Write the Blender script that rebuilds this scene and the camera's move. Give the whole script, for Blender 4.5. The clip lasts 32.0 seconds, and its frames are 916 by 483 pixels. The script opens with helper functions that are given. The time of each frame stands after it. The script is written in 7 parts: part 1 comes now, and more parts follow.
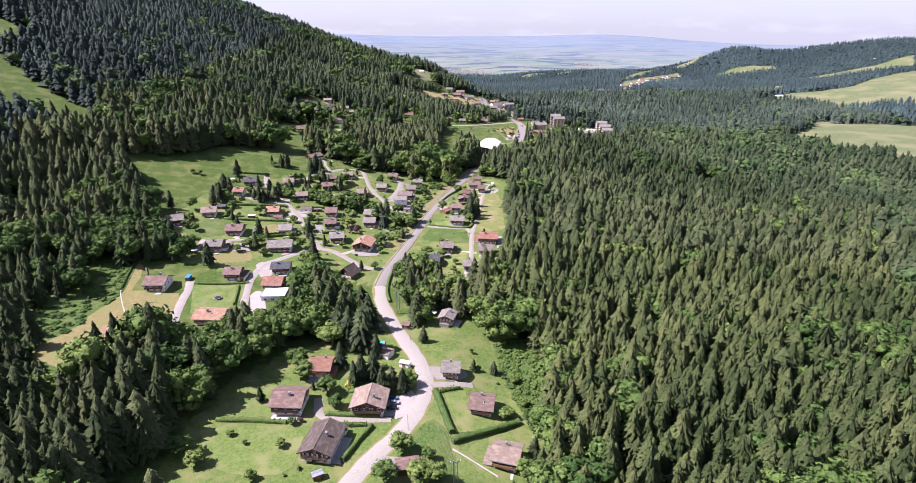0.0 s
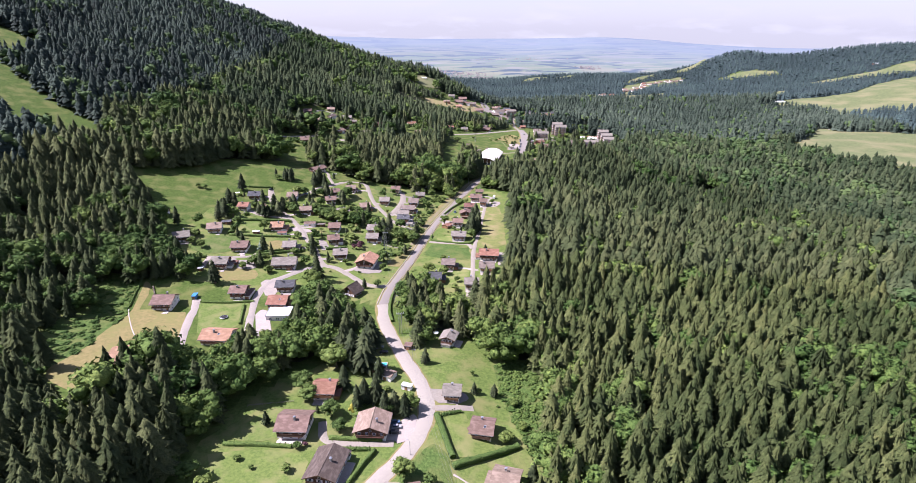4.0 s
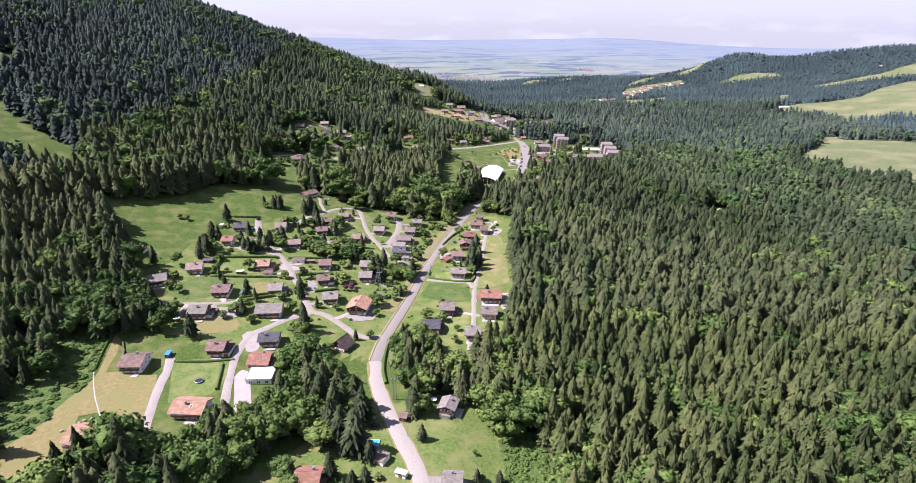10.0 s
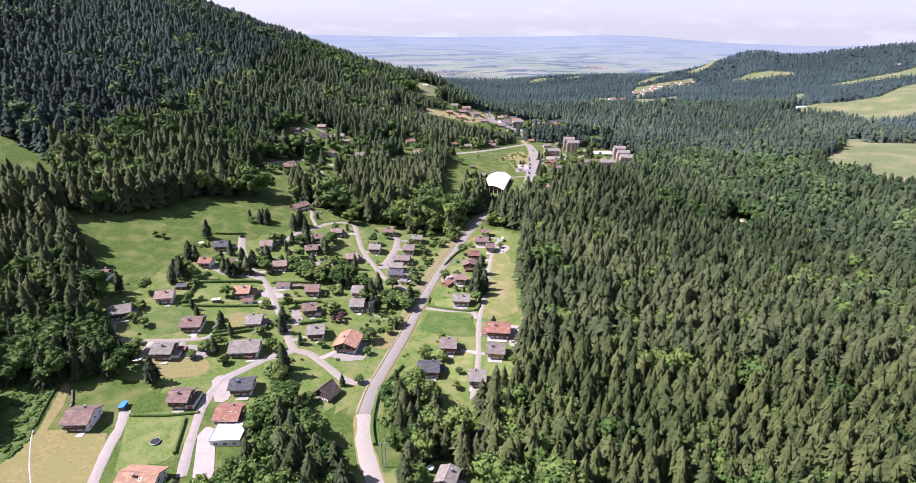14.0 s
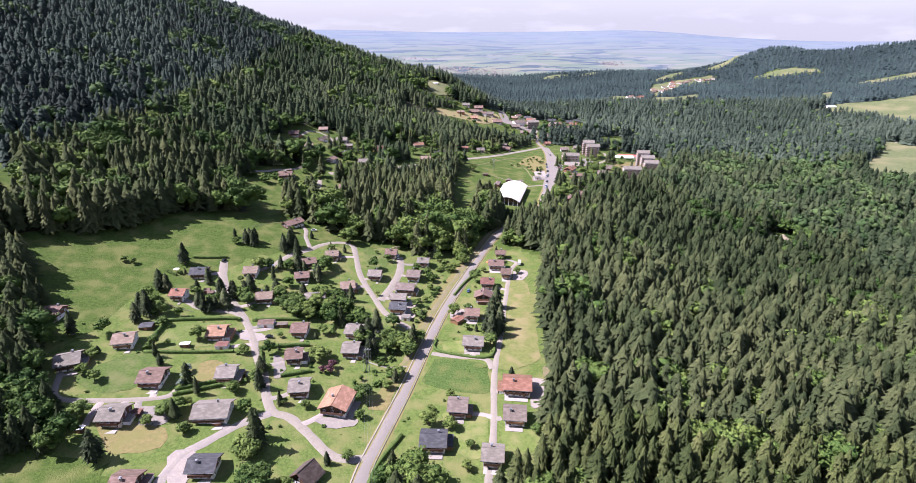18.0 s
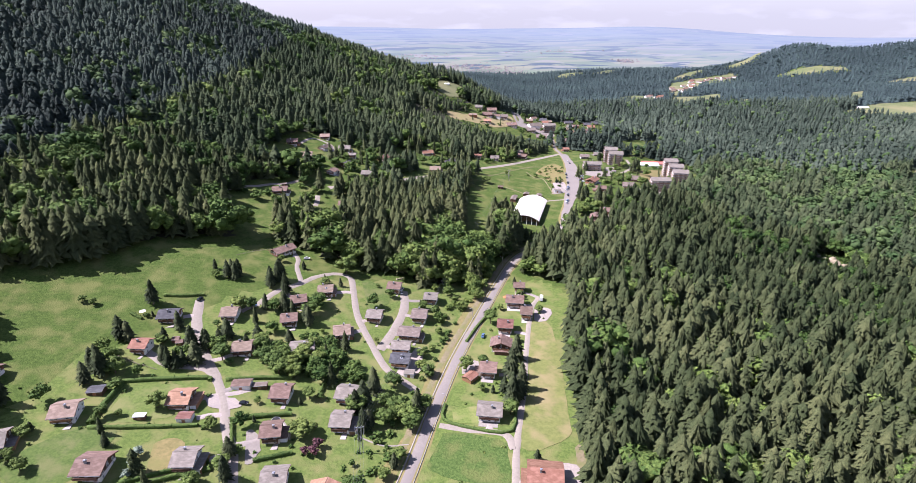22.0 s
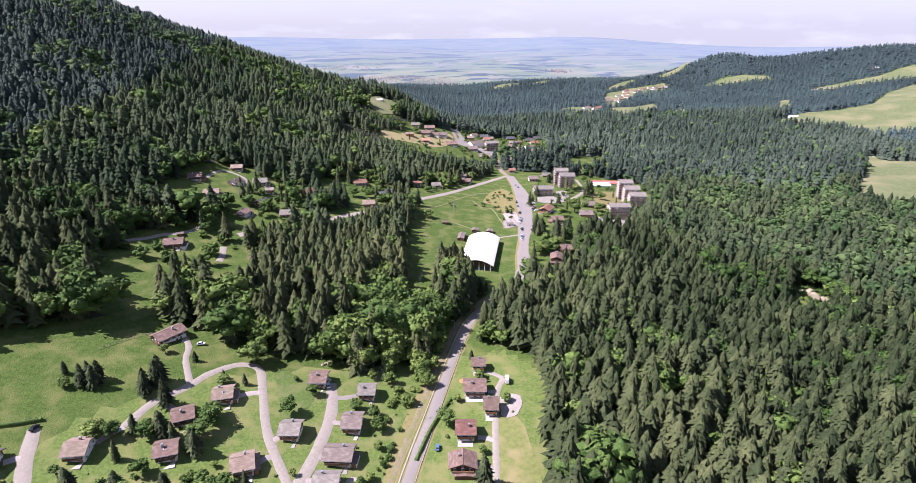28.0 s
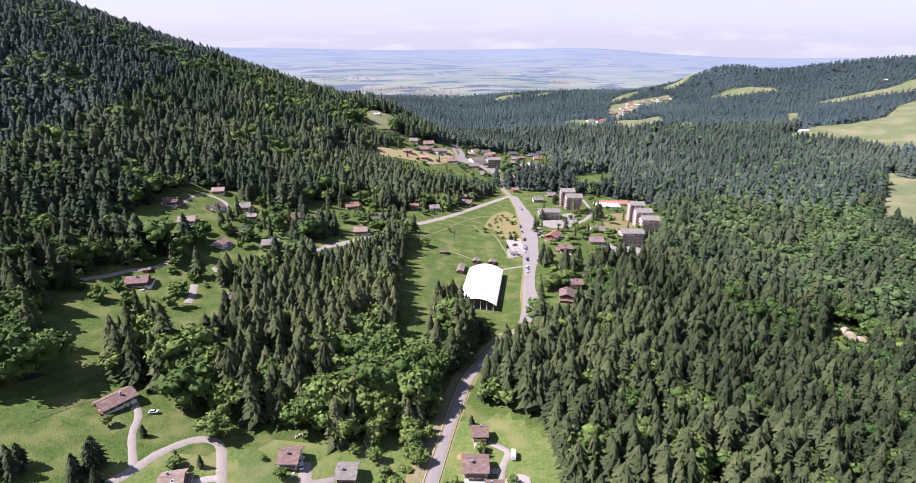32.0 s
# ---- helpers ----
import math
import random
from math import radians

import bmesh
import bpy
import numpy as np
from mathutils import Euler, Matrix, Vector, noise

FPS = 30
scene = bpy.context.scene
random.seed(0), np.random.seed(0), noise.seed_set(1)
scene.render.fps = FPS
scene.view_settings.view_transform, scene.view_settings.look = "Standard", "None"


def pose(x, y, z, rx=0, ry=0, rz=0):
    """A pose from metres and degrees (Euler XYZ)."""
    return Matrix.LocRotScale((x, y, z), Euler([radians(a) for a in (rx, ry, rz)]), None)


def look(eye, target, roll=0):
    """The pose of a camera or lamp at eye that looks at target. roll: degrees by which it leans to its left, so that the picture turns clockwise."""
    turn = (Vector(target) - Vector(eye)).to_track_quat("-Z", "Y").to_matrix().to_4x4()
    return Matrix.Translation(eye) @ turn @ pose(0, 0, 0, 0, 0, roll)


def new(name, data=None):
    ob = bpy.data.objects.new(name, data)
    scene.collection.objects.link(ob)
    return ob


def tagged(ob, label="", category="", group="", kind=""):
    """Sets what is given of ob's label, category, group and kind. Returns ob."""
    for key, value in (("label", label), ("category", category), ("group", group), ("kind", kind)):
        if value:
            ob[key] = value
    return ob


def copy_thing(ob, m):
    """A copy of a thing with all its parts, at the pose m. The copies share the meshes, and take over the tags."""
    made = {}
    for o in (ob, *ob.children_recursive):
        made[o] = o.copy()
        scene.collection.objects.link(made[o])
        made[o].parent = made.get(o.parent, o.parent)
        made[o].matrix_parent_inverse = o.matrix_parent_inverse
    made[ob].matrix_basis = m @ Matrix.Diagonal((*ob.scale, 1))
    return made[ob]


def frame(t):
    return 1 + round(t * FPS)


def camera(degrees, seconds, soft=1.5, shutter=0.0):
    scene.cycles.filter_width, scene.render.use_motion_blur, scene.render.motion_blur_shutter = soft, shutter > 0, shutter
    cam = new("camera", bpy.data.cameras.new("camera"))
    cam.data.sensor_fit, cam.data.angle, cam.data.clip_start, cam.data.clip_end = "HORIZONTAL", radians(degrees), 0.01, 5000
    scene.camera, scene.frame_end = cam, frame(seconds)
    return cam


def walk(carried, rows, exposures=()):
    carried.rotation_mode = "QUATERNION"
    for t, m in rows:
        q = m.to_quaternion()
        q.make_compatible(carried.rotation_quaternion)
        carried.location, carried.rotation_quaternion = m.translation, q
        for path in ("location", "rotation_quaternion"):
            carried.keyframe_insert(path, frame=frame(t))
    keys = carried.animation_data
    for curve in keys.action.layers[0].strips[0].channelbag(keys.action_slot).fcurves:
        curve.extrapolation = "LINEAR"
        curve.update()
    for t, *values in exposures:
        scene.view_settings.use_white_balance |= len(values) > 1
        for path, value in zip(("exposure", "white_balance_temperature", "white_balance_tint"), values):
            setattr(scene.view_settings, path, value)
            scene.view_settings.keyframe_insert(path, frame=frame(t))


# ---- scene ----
cam = camera(78.5, 32.0, 0.62)
# seconds, eye in metres, yaw, pitch, roll in degrees
PATH = [
    (0.0, -0.04, -0.03, 130.63, 0.094, -20.95, 0.098),
    (0.5, 0.02, -0.1, 131.99, 0.146, -20.928, 0.104),
    (1.0, -0.0, -0.27, 133.61, 0.199, -20.901, 0.139),
    (1.5, 0.04, -0.49, 135.17, 0.363, -20.893, 0.156),
    (2.0, 0.14, -0.68, 136.8, 0.465, -20.895, 0.196),
    (2.5, 0.2, -0.81, 138.29, 0.499, -20.88, 0.187),
    (3.0, 0.3, -0.97, 139.88, 0.369, -20.867, 0.15),
    (3.5, 0.24, -1.08, 141.3, 0.306, -20.838, 0.182),
    (5.5, 0.2, 0.67, 148.68, 0.519, -21.05, 0.201),
    (6.0, 0.23, 3.04, 150.22, 0.592, -21.032, 0.197),
    (6.5, -0.02, 5.91, 151.68, 0.635, -21.015, 0.207),
    (7.0, -0.34, 9.5, 153.41, 0.775, -21.028, 0.21),
    (7.5, -0.66, 13.26, 154.73, 0.817, -21.008, 0.212),
    (8.0, -0.97, 17.57, 156.29, 0.786, -20.992, 0.219),
    (8.5, -1.11, 21.76, 157.32, 0.696, -20.983, 0.18),
    (9.0, -0.99, 26.56, 157.78, 0.404, -20.978, 0.11),
    (9.5, -0.92, 31.25, 158.04, 0.272, -20.978, 0.057),
    (10.0, -0.7, 36.48, 158.31, 0.164, -20.97, 0.021),
    (10.5, -0.35, 41.41, 158.56, 0.211, -20.992, 0.012),
    (11.0, 0.11, 46.95, 158.65, 0.346, -21.026, -0.01),
    (11.5, 0.35, 52.16, 158.79, 0.385, -21.073, -0.011),
    (12.0, 0.53, 58.06, 158.93, 0.423, -21.139, 0.007),
    (12.5, 0.6, 63.68, 158.96, 0.498, -21.175, -0.006),
    (13.0, 0.54, 70.0, 158.85, 0.541, -21.204, 0.008),
    (13.5, 0.61, 76.05, 158.9, 0.638, -21.247, -0.016),
    (14.0, 0.62, 82.85, 158.9, 0.749, -21.247, 0.005),
    (14.5, 0.63, 89.32, 158.89, 0.867, -21.281, -0.001),
    (16.5, -0.43, 118.01, 158.43, 1.351, -21.498, 0.101),
    (17.0, -0.65, 125.71, 158.53, 1.525, -21.57, 0.098),
    (17.5, -0.91, 132.86, 158.61, 1.697, -21.623, 0.067),
    (18.0, -1.19, 140.61, 158.78, 1.875, -21.702, 0.011),
    (18.5, -1.44, 147.73, 158.79, 2.043, -21.775, -0.072),
    (19.0, -1.75, 155.32, 159.14, 2.222, -21.88, -0.122),
    (19.5, -2.07, 162.33, 159.03, 2.392, -21.888, -0.166),
    (20.0, -2.45, 169.83, 159.51, 2.558, -21.944, -0.155),
    (20.5, -2.81, 176.93, 159.61, 2.698, -22.002, -0.188),
    (21.0, -3.47, 184.57, 159.87, 2.789, -22.047, -0.183),
    (21.5, -4.03, 191.67, 159.89, 2.925, -22.046, -0.196),
    (22.0, -4.8, 199.41, 160.13, 3.028, -22.031, -0.135),
    (22.5, -5.46, 206.48, 160.28, 3.112, -21.979, -0.056),
    (23.0, -6.04, 214.14, 160.41, 3.163, -21.914, 0.025),
    (23.5, -6.33, 221.09, 160.39, 2.555, -21.809, 0.016),
    (24.0, -7.36, 228.59, 160.38, 1.876, -21.741, 0.008),
    (24.5, -7.69, 235.43, 160.43, 2.333, -21.708, -0.001),
    (25.0, -8.18, 242.82, 160.47, 2.718, -21.628, 0.02),
    (25.5, -7.77, 249.52, 160.58, 1.98, -21.498, 0.03),
    (26.0, -8.32, 256.79, 160.59, 0.398, -21.293, 0.095),
    (26.5, -8.68, 263.35, 160.67, -0.707, -21.158, 0.18),
    (28.5, -8.1, 289.95, 161.05, -3.832, -21.13, -0.097),
    (29.0, -7.7, 296.92, 161.26, -3.438, -20.991, -0.012),
    (29.5, -7.18, 303.24, 161.43, -3.247, -20.861, 0.05),
    (30.0, -6.64, 310.12, 161.58, -3.277, -20.758, 0.128),
    (30.5, -5.87, 316.37, 161.58, -3.253, -20.65, 0.099),
    (31.0, -5.18, 322.29, 161.96, -3.286, -20.518, 0.13),
    (31.5, -4.62, 326.3, 162.31, -3.292, -20.379, 0.111),
    (32.0, -4.22, 329.22, 162.55, -3.424, -20.188, 0.031),
]
walk(cam, [(t, pose(x, y, z, 90 + pitch, 0, yaw) @ pose(0, 0, 0, 0, 0, roll)) for t, x, y, z, yaw, pitch, roll in PATH],
     exposures=[(0.0, 1.52, 5640, 34), (32.0, 1.52, 5640, 34)])

# ---- daylight ----
SUN_EL, SUN_AZ = 51.0, -92.0        # degrees: height, and turn from straight ahead (+y) towards +x
sun_dir = Vector((math.sin(radians(SUN_AZ)) * math.cos(radians(SUN_EL)), math.cos(radians(SUN_AZ)) * math.cos(radians(SUN_EL)), math.sin(radians(SUN_EL))))
sun = new("sun", bpy.data.lights.new("sun", "SUN"))
sun.data.energy, sun.data.angle, sun.data.color = 4.85, radians(0.55), (1.0, 0.94, 0.85)
sun.matrix_world = look((0, 0, 300), Vector((0, 0, 300)) - sun_dir)

world = bpy.data.worlds.new("sky")
scene.world = world
world.use_nodes = True
wn, wl = world.node_tree.nodes, world.node_tree.links
sky = wn.new("ShaderNodeTexSky")
sky.sky_type, sky.sun_disc = "NISHITA", False
sky.sun_elevation, sky.sun_rotation = radians(SUN_EL), radians(SUN_AZ)
sky.altitude, sky.air_density, sky.dust_density, sky.ozone_density = 1100, 1.0, 2.6, 1.0
# thin high cloud: soft white veils
wc = wn.new("ShaderNodeTexCoord")
wm = wn.new("ShaderNodeMapping")
wm.inputs["Scale"].default_value = (1.0, 1.0, 4.0)
wnoise = wn.new("ShaderNodeTexNoise")
wnoise.inputs["Scale"].default_value, wnoise.inputs["Detail"].default_value = 11.0, 7.0
wramp = wn.new("ShaderNodeValToRGB")
wramp.color_ramp.elements[0].position, wramp.color_ramp.elements[1].position = 0.50, 0.66
wmix = wn.new("ShaderNodeMixRGB")
wmix.inputs[2].default_value = (4.6, 4.64, 4.46, 1)
wfac = wn.new("ShaderNodeMath")
wfac.operation, wfac.inputs[1].default_value = "MULTIPLY_ADD", 0.26
wfac.inputs[2].default_value = 0.70
wl.new(wc.outputs["Generated"], wm.inputs["Vector"])
wl.new(wm.outputs["Vector"], wnoise.inputs["Vector"])
wl.new(wnoise.outputs["Fac"], wramp.inputs["Fac"])
wl.new(wramp.outputs["Color"], wfac.inputs[0])
# the veil is thick low over the plain and thins out overhead
wsep, wlow, wall_ = wn.new("ShaderNodeSeparateXYZ"), wn.new("ShaderNodeMapRange"), wn.new("ShaderNodeMath")
wlow.interpolation_type = "SMOOTHSTEP"
wlow.inputs["From Min"].default_value, wlow.inputs["From Max"].default_value = 0.14, 0.55
wlow.inputs["To Min"].default_value, wlow.inputs["To Max"].default_value = 1.0, 0.12
wall_.operation = "MULTIPLY"
wl.new(wc.outputs["Generated"], wsep.inputs[0])
wl.new(wsep.outputs["Z"], wlow.inputs["Value"])
wl.new(wlow.outputs["Result"], wall_.inputs[1])
wl.new(wfac.outputs["Value"], wall_.inputs[0])
wl.new(wall_.outputs["Value"], wmix.inputs[0])
wl.new(sky.outputs["Color"], wmix.inputs[1])
wl.new(wmix.outputs["Color"], wn["Background"].inputs["Color"])
wn["Background"].inputs["Strength"].default_value = 0.066


# ---- materials ----
def mat(name, colour, dark=None, size=1.0, rough=0.85, bump_height=0.0, bump_size=None, metal=0.0, island=0.0, per_object=0.0,
        tint=0.0, patch=None, patch_size=30.0, gloss=0.3, stretch=(1, 1, 1), crisp=0.0):
    """A surface of two colours mixed by noise of the given size (metres), with larger patches, relief and variation by piece."""
    m = bpy.data.materials.new(name)
    m.use_nodes = True
    n, l = m.node_tree.nodes, m.node_tree.links
    b = n["Principled BSDF"]
    b.inputs["Roughness"].default_value, b.inputs["Metallic"].default_value = rough, metal
    co = n.new("ShaderNodeTexCoord")
    mp = n.new("ShaderNodeMapping")
    mp.inputs["Scale"].default_value = stretch
    l.new(co.outputs["Object"], mp.inputs["Vector"])
    dark = dark or tuple(c * 0.72 for c in colour)
    t1 = n.new("ShaderNodeTexNoise")
    t1.inputs["Scale"].default_value, t1.inputs["Detail"].default_value, t1.inputs["Roughness"].default_value = 1.0 / size, 6, 0.65
    l.new(mp.outputs["Vector"], t1.inputs["Vector"])
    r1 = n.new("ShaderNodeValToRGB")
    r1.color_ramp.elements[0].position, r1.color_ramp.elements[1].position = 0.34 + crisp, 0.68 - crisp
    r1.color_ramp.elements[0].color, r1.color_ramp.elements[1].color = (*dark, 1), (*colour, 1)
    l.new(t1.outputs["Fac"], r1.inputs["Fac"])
    out = r1.outputs["Color"]
    if patch:
        t2 = n.new("ShaderNodeTexNoise")
        t2.inputs["Scale"].default_value, t2.inputs["Detail"].default_value = 1.0 / patch_size, 4
        l.new(mp.outputs["Vector"], t2.inputs["Vector"])
        r2 = n.new("ShaderNodeValToRGB")
        r2.color_ramp.elements[0].position, r2.color_ramp.elements[1].position = 0.45, 0.66
        l.new(t2.outputs["Fac"], r2.inputs["Fac"])
        x2 = n.new("ShaderNodeMixRGB")
        x2.inputs[2].default_value = (*patch, 1)
        l.new(r2.outputs["Color"], x2.inputs[0])
        l.new(out, x2.inputs[1])
        out = x2.outputs["Color"]
    for amount, kind in ((island, "island"), (per_object, "object"), (tint, "tint")):
        if amount:
            if kind == "island":
                src = n.new("ShaderNodeNewGeometry").outputs["Random Per Island"]
            elif kind == "object":
                src = n.new("ShaderNodeObjectInfo").outputs["Random"]
            else:
                a = n.new("ShaderNodeAttribute")
                a.attribute_name = "tint"
                src = a.outputs["Fac"]
            v = n.new("ShaderNodeMapRange")
            v.inputs["To Min"].default_value, v.inputs["To Max"].default_value = 1 - amount, 1 + amount
            l.new(src, v.inputs["Value"])
            h = n.new("ShaderNodeHueSaturation")
            l.new(v.outputs["Result"], h.inputs["Value"])
            hue = n.new("ShaderNodeMapRange")
            hue.inputs["To Min"].default_value, hue.inputs["To Max"].default_value = 0.5 + 0.04 * amount, 0.5 - 0.075 * amount
            l.new(src, hue.inputs["Value"])
            l.new(hue.outputs["Result"], h.inputs["Hue"])
            l.new(out, h.inputs["Color"])
            out = h.outputs["Color"]
    l.new(out, b.inputs["Base Color"])
    b.inputs["Specular IOR Level"].default_value = gloss
    if bump_height:
        t3 = n.new("ShaderNodeTexNoise")
        t3.inputs["Scale"].default_value, t3.inputs["Detail"].default_value = 1.0 / (bump_size or size), 5
        l.new(mp.outputs["Vector"], t3.inputs["Vector"])
        bp = n.new("ShaderNodeBump")
        bp.inputs["Distance"].default_value, bp.inputs["Strength"].default_value = bump_height, 0.8
        l.new(t3.outputs["Fac"], bp.inputs["Height"])
        l.new(bp.outputs["Normal"], b.inputs["Normal"])
    return m


M_MEADOW = mat("meadow_grass", (.072, .108, .022), (.034, .059, .011), 1.6, .95, .5, .7, patch=(.102, .115, .034), patch_size=11, gloss=.08)
M_PASTURE = mat("pale_upland_pasture", (.122, .137, .058), (.08, .1, .042), 6.0, .95, .3, 3.0, patch=(.158, .152, .075), patch_size=60, gloss=.08)
M_LAWN = mat("lawn_grass", (.118, .157, .039), (.064, .1, .024), 1.1, .95, .15, .5, patch=(.142, .153, .055), patch_size=7, per_object=.2, gloss=.08)
M_DRY = mat("dry_mown_grass", (.2, .163, .068), (.128, .116, .043), 1.8, .95, .1, .5, patch=(.146, .14, .048), patch_size=9, gloss=.1)
M_YARD = mat("village_grass", (.114, .152, .036), (.058, .09, .02), 1.3, .95, .25, .6, patch=(.142, .146, .051), patch_size=9, gloss=.08)
M_SCRUB = mat("fern_and_bramble", (.082, .135, .03), (.034, .066, .014), .5, .85, .4, .5, tint=.3, island=.16, gloss=.08, crisp=.05)
M_WILD = mat("rough_green_growth", (.082, .125, .03), (.036, .066, .015), 1.2, .95, .6, 1.0, patch=(.098, .115, .034), patch_size=8, gloss=.08)
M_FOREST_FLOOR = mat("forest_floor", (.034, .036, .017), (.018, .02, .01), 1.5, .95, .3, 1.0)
M_ASPHALT = mat("asphalt", (.202, .18, .149), (.156, .14, .117), .9, .9, .01, .2, patch=(.164, .147, .124), patch_size=25)
M_ASPHALT_PALE = mat("pale_worn_asphalt", (.272, .247, .198), (.21, .19, .154), .9, .9, .01, .2, patch=(.24, .216, .175), patch_size=14)
M_LANE = mat("light_lane_gravel", (.238, .211, .163), (.175, .155, .12), 1.2, .95, .02, .3, patch=(.215, .188, .148), patch_size=6)
M_PAVED = mat("pale_paving", (.28, .247, .2), (.2, .178, .146), .8, .9, .01, .3, patch=(.21, .186, .158), patch_size=4, per_object=.2)
M_PATIO = mat("pale_patio_slabs", (.33, .295, .245), (.235, .212, .178), .7, .9, .01, .3, patch=(.28, .255, .218), patch_size=3, per_object=.3)
M_HAY = mat("tan_cut_hay", (.27, .215, .115), (.17, .15, .065), 3.0, .95, .1, .5, patch=(.2, .185, .075), patch_size=14, gloss=.08)
M_SUNBURNT = mat("sunburnt_meadow", (.152, .162, .05), (.1, .118, .034), 2.2, .95, .1, .5, patch=(.195, .168, .075), patch_size=10, gloss=.1)
M_SOIL = mat("bare_soil", (.19, .155, .092), (.12, .108, .05), 1.0, .95, .05, .4, patch=(.12, .125, .04), patch_size=6)
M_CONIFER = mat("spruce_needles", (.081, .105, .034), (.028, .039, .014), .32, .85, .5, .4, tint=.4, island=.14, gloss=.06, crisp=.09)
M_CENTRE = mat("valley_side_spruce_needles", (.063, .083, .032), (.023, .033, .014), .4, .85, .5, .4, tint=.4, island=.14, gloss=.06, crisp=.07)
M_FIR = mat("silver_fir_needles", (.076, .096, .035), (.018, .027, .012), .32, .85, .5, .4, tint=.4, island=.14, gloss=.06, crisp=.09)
# mountain side: needle colour blued to stand in for haze
M_FIR_SLOPE_HAZE = mat("haze_blued_fir_needles", (.042, .058, .041), (.018, .028, .023), .6, .85, .4, .6, tint=.4, island=.16, gloss=.06, crisp=.05)
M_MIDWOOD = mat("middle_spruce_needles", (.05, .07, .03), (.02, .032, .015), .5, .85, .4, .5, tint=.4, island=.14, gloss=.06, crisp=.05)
# valley and spur: needles tinted bluer, haze painted into the colour
M_VALLEY_HAZE = mat("haze_blued_spruce_needles", (.051, .071, .045), (.024, .036, .027), .7, .85, .3, .6, tint=.4, island=.14, gloss=.06, crisp=.03)
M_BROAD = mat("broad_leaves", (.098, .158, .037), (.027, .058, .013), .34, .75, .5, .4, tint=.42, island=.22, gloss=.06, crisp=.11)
M_BROAD_SLOPE = mat("mountain_beech_leaves", (.066, .112, .036), (.027, .052, .018), .8, .8, .4, .6, tint=.4, island=.16, gloss=.08, crisp=.05)
# far woods: air haze is put into this bluish base colour
M_HAZY_FARWOOD = mat("haze_blued_woods", (.048, .069, .062), (.028, .045, .044), 3.0, .9, tint=.3, gloss=.06)
M_BARK = mat("bark", (.13, .095, .065), (.07, .05, .035), .4, .95, .05, .2, stretch=(3, 3, .5))
M_HEDGE = mat("hedge_leaves", (.085, .128, .03), (.032, .062, .014), .4, .85, .2, .3, per_object=.15, gloss=.1, crisp=.05)
M_GLASS = mat("window_glass", (.035, .045, .055), (.02, .028, .035), 1.5, .08)
M_WHITE = mat("white_render", (.74, .715, .67), (.66, .63, .585), 1.3, .9, .01, .2, patch=(.68, .65, .6), patch_size=3, per_object=.05)
M_FLATS = mat("grey_beige_render", (.52, .465, .4), (.42, .375, .33), 1.3, .9, .01, .2, patch=(.45, .4, .345), patch_size=4)
M_BALCONY = mat("weathered_balcony_boards", (.26, .175, .115), (.17, .11, .075), .5, .85, .02, .12, stretch=(6, 6, .4))
M_CREAM = mat("cream_render", (.66, .58, .45), (.58, .5, .39), 1.3, .9, .01, .2)
M_WOOD = mat("dark_chalet_wood", (.135, .075, .042), (.075, .042, .026), .5, .8, .02, .12, per_object=.25, stretch=(.4, .4, 6))
M_WOOD_LIGHT = mat("honey_wood", (.30, .165, .075), (.2, .105, .05), .5, .75, .02, .12, per_object=.2, stretch=(.4, .4, 6))
M_GREYWOOD = mat("weathered_fence_wood", (.2, .17, .13), (.12, .1, .08), .5, .9, .01, .1)
M_STONE = mat("grey_concrete", (.32, .3, .27), (.22, .21, .19), .8, .9, .02, .3)
M_TRIM = mat("white_trim", (.78, .77, .74), (.7, .69, .66), .5, .6)
M_METAL = mat("galvanised_metal", (.42, .43, .44), (.33, .34, .35), .6, .45, metal=.7)
M_WIRE = mat("wire", (.22, .22, .22), (.15, .15, .15), 1, .5, metal=.8)
M_RUBBER = mat("tyre_rubber", (.02, .02, .02), None, .3, .9)
M_WATER = mat("pool_water", (.06, .32, .34), (.05, .26, .29), 1.0, .08)


def roof_mat(name, colour, amount=.5):
    colour = (colour[0] * .76, colour[1] * .78, colour[2] * .72)
    dark = tuple(c * .66 for c in colour)
    return mat(name, colour, dark, .55, .88, .03, .3, patch=tuple(c * 1.12 + .015 for c in colour), patch_size=2.6, per_object=.12, stretch=(1, 2.2, 1))


ROOFS = {k: roof_mat(k + "_roof_tiles", c) for k, c in {
    "brown": (.17, .11, .085), "dark": (.098, .072, .058), "tan": (.245, .178, .135), "rust": (.25, .122, .078), "grey": (.21, .182, .155),
    "greybrown": (.175, .138, .115), "slate": (.07, .07, .077), "salmon": (.345, .195, .122), "pink": (.2, .13, .1), "darkred": (.17, .082, .06)}.items()}

# ---- lie of the land ----
def soft(v, k):
    """max(v, 0) with a bend of about k metres."""
    return k * np.logaddexp(0.0, np.asarray(v, float) / k)


def step(a, b, v):
    q = np.clip((np.asarray(v, float) - a) / (b - a), 0, 1)
    return q * q * (3 - 2 * q)


def bump(x, y, cx, cy, rx, ry, h, turn=0.0):
    c, s = math.cos(radians(turn)), math.sin(radians(turn))
    u, v = (x - cx) * c + (y - cy) * s, (y - cy) * c - (x - cx) * s
    return h * np.exp(-(u / rx) ** 2 - (v / ry) ** 2)


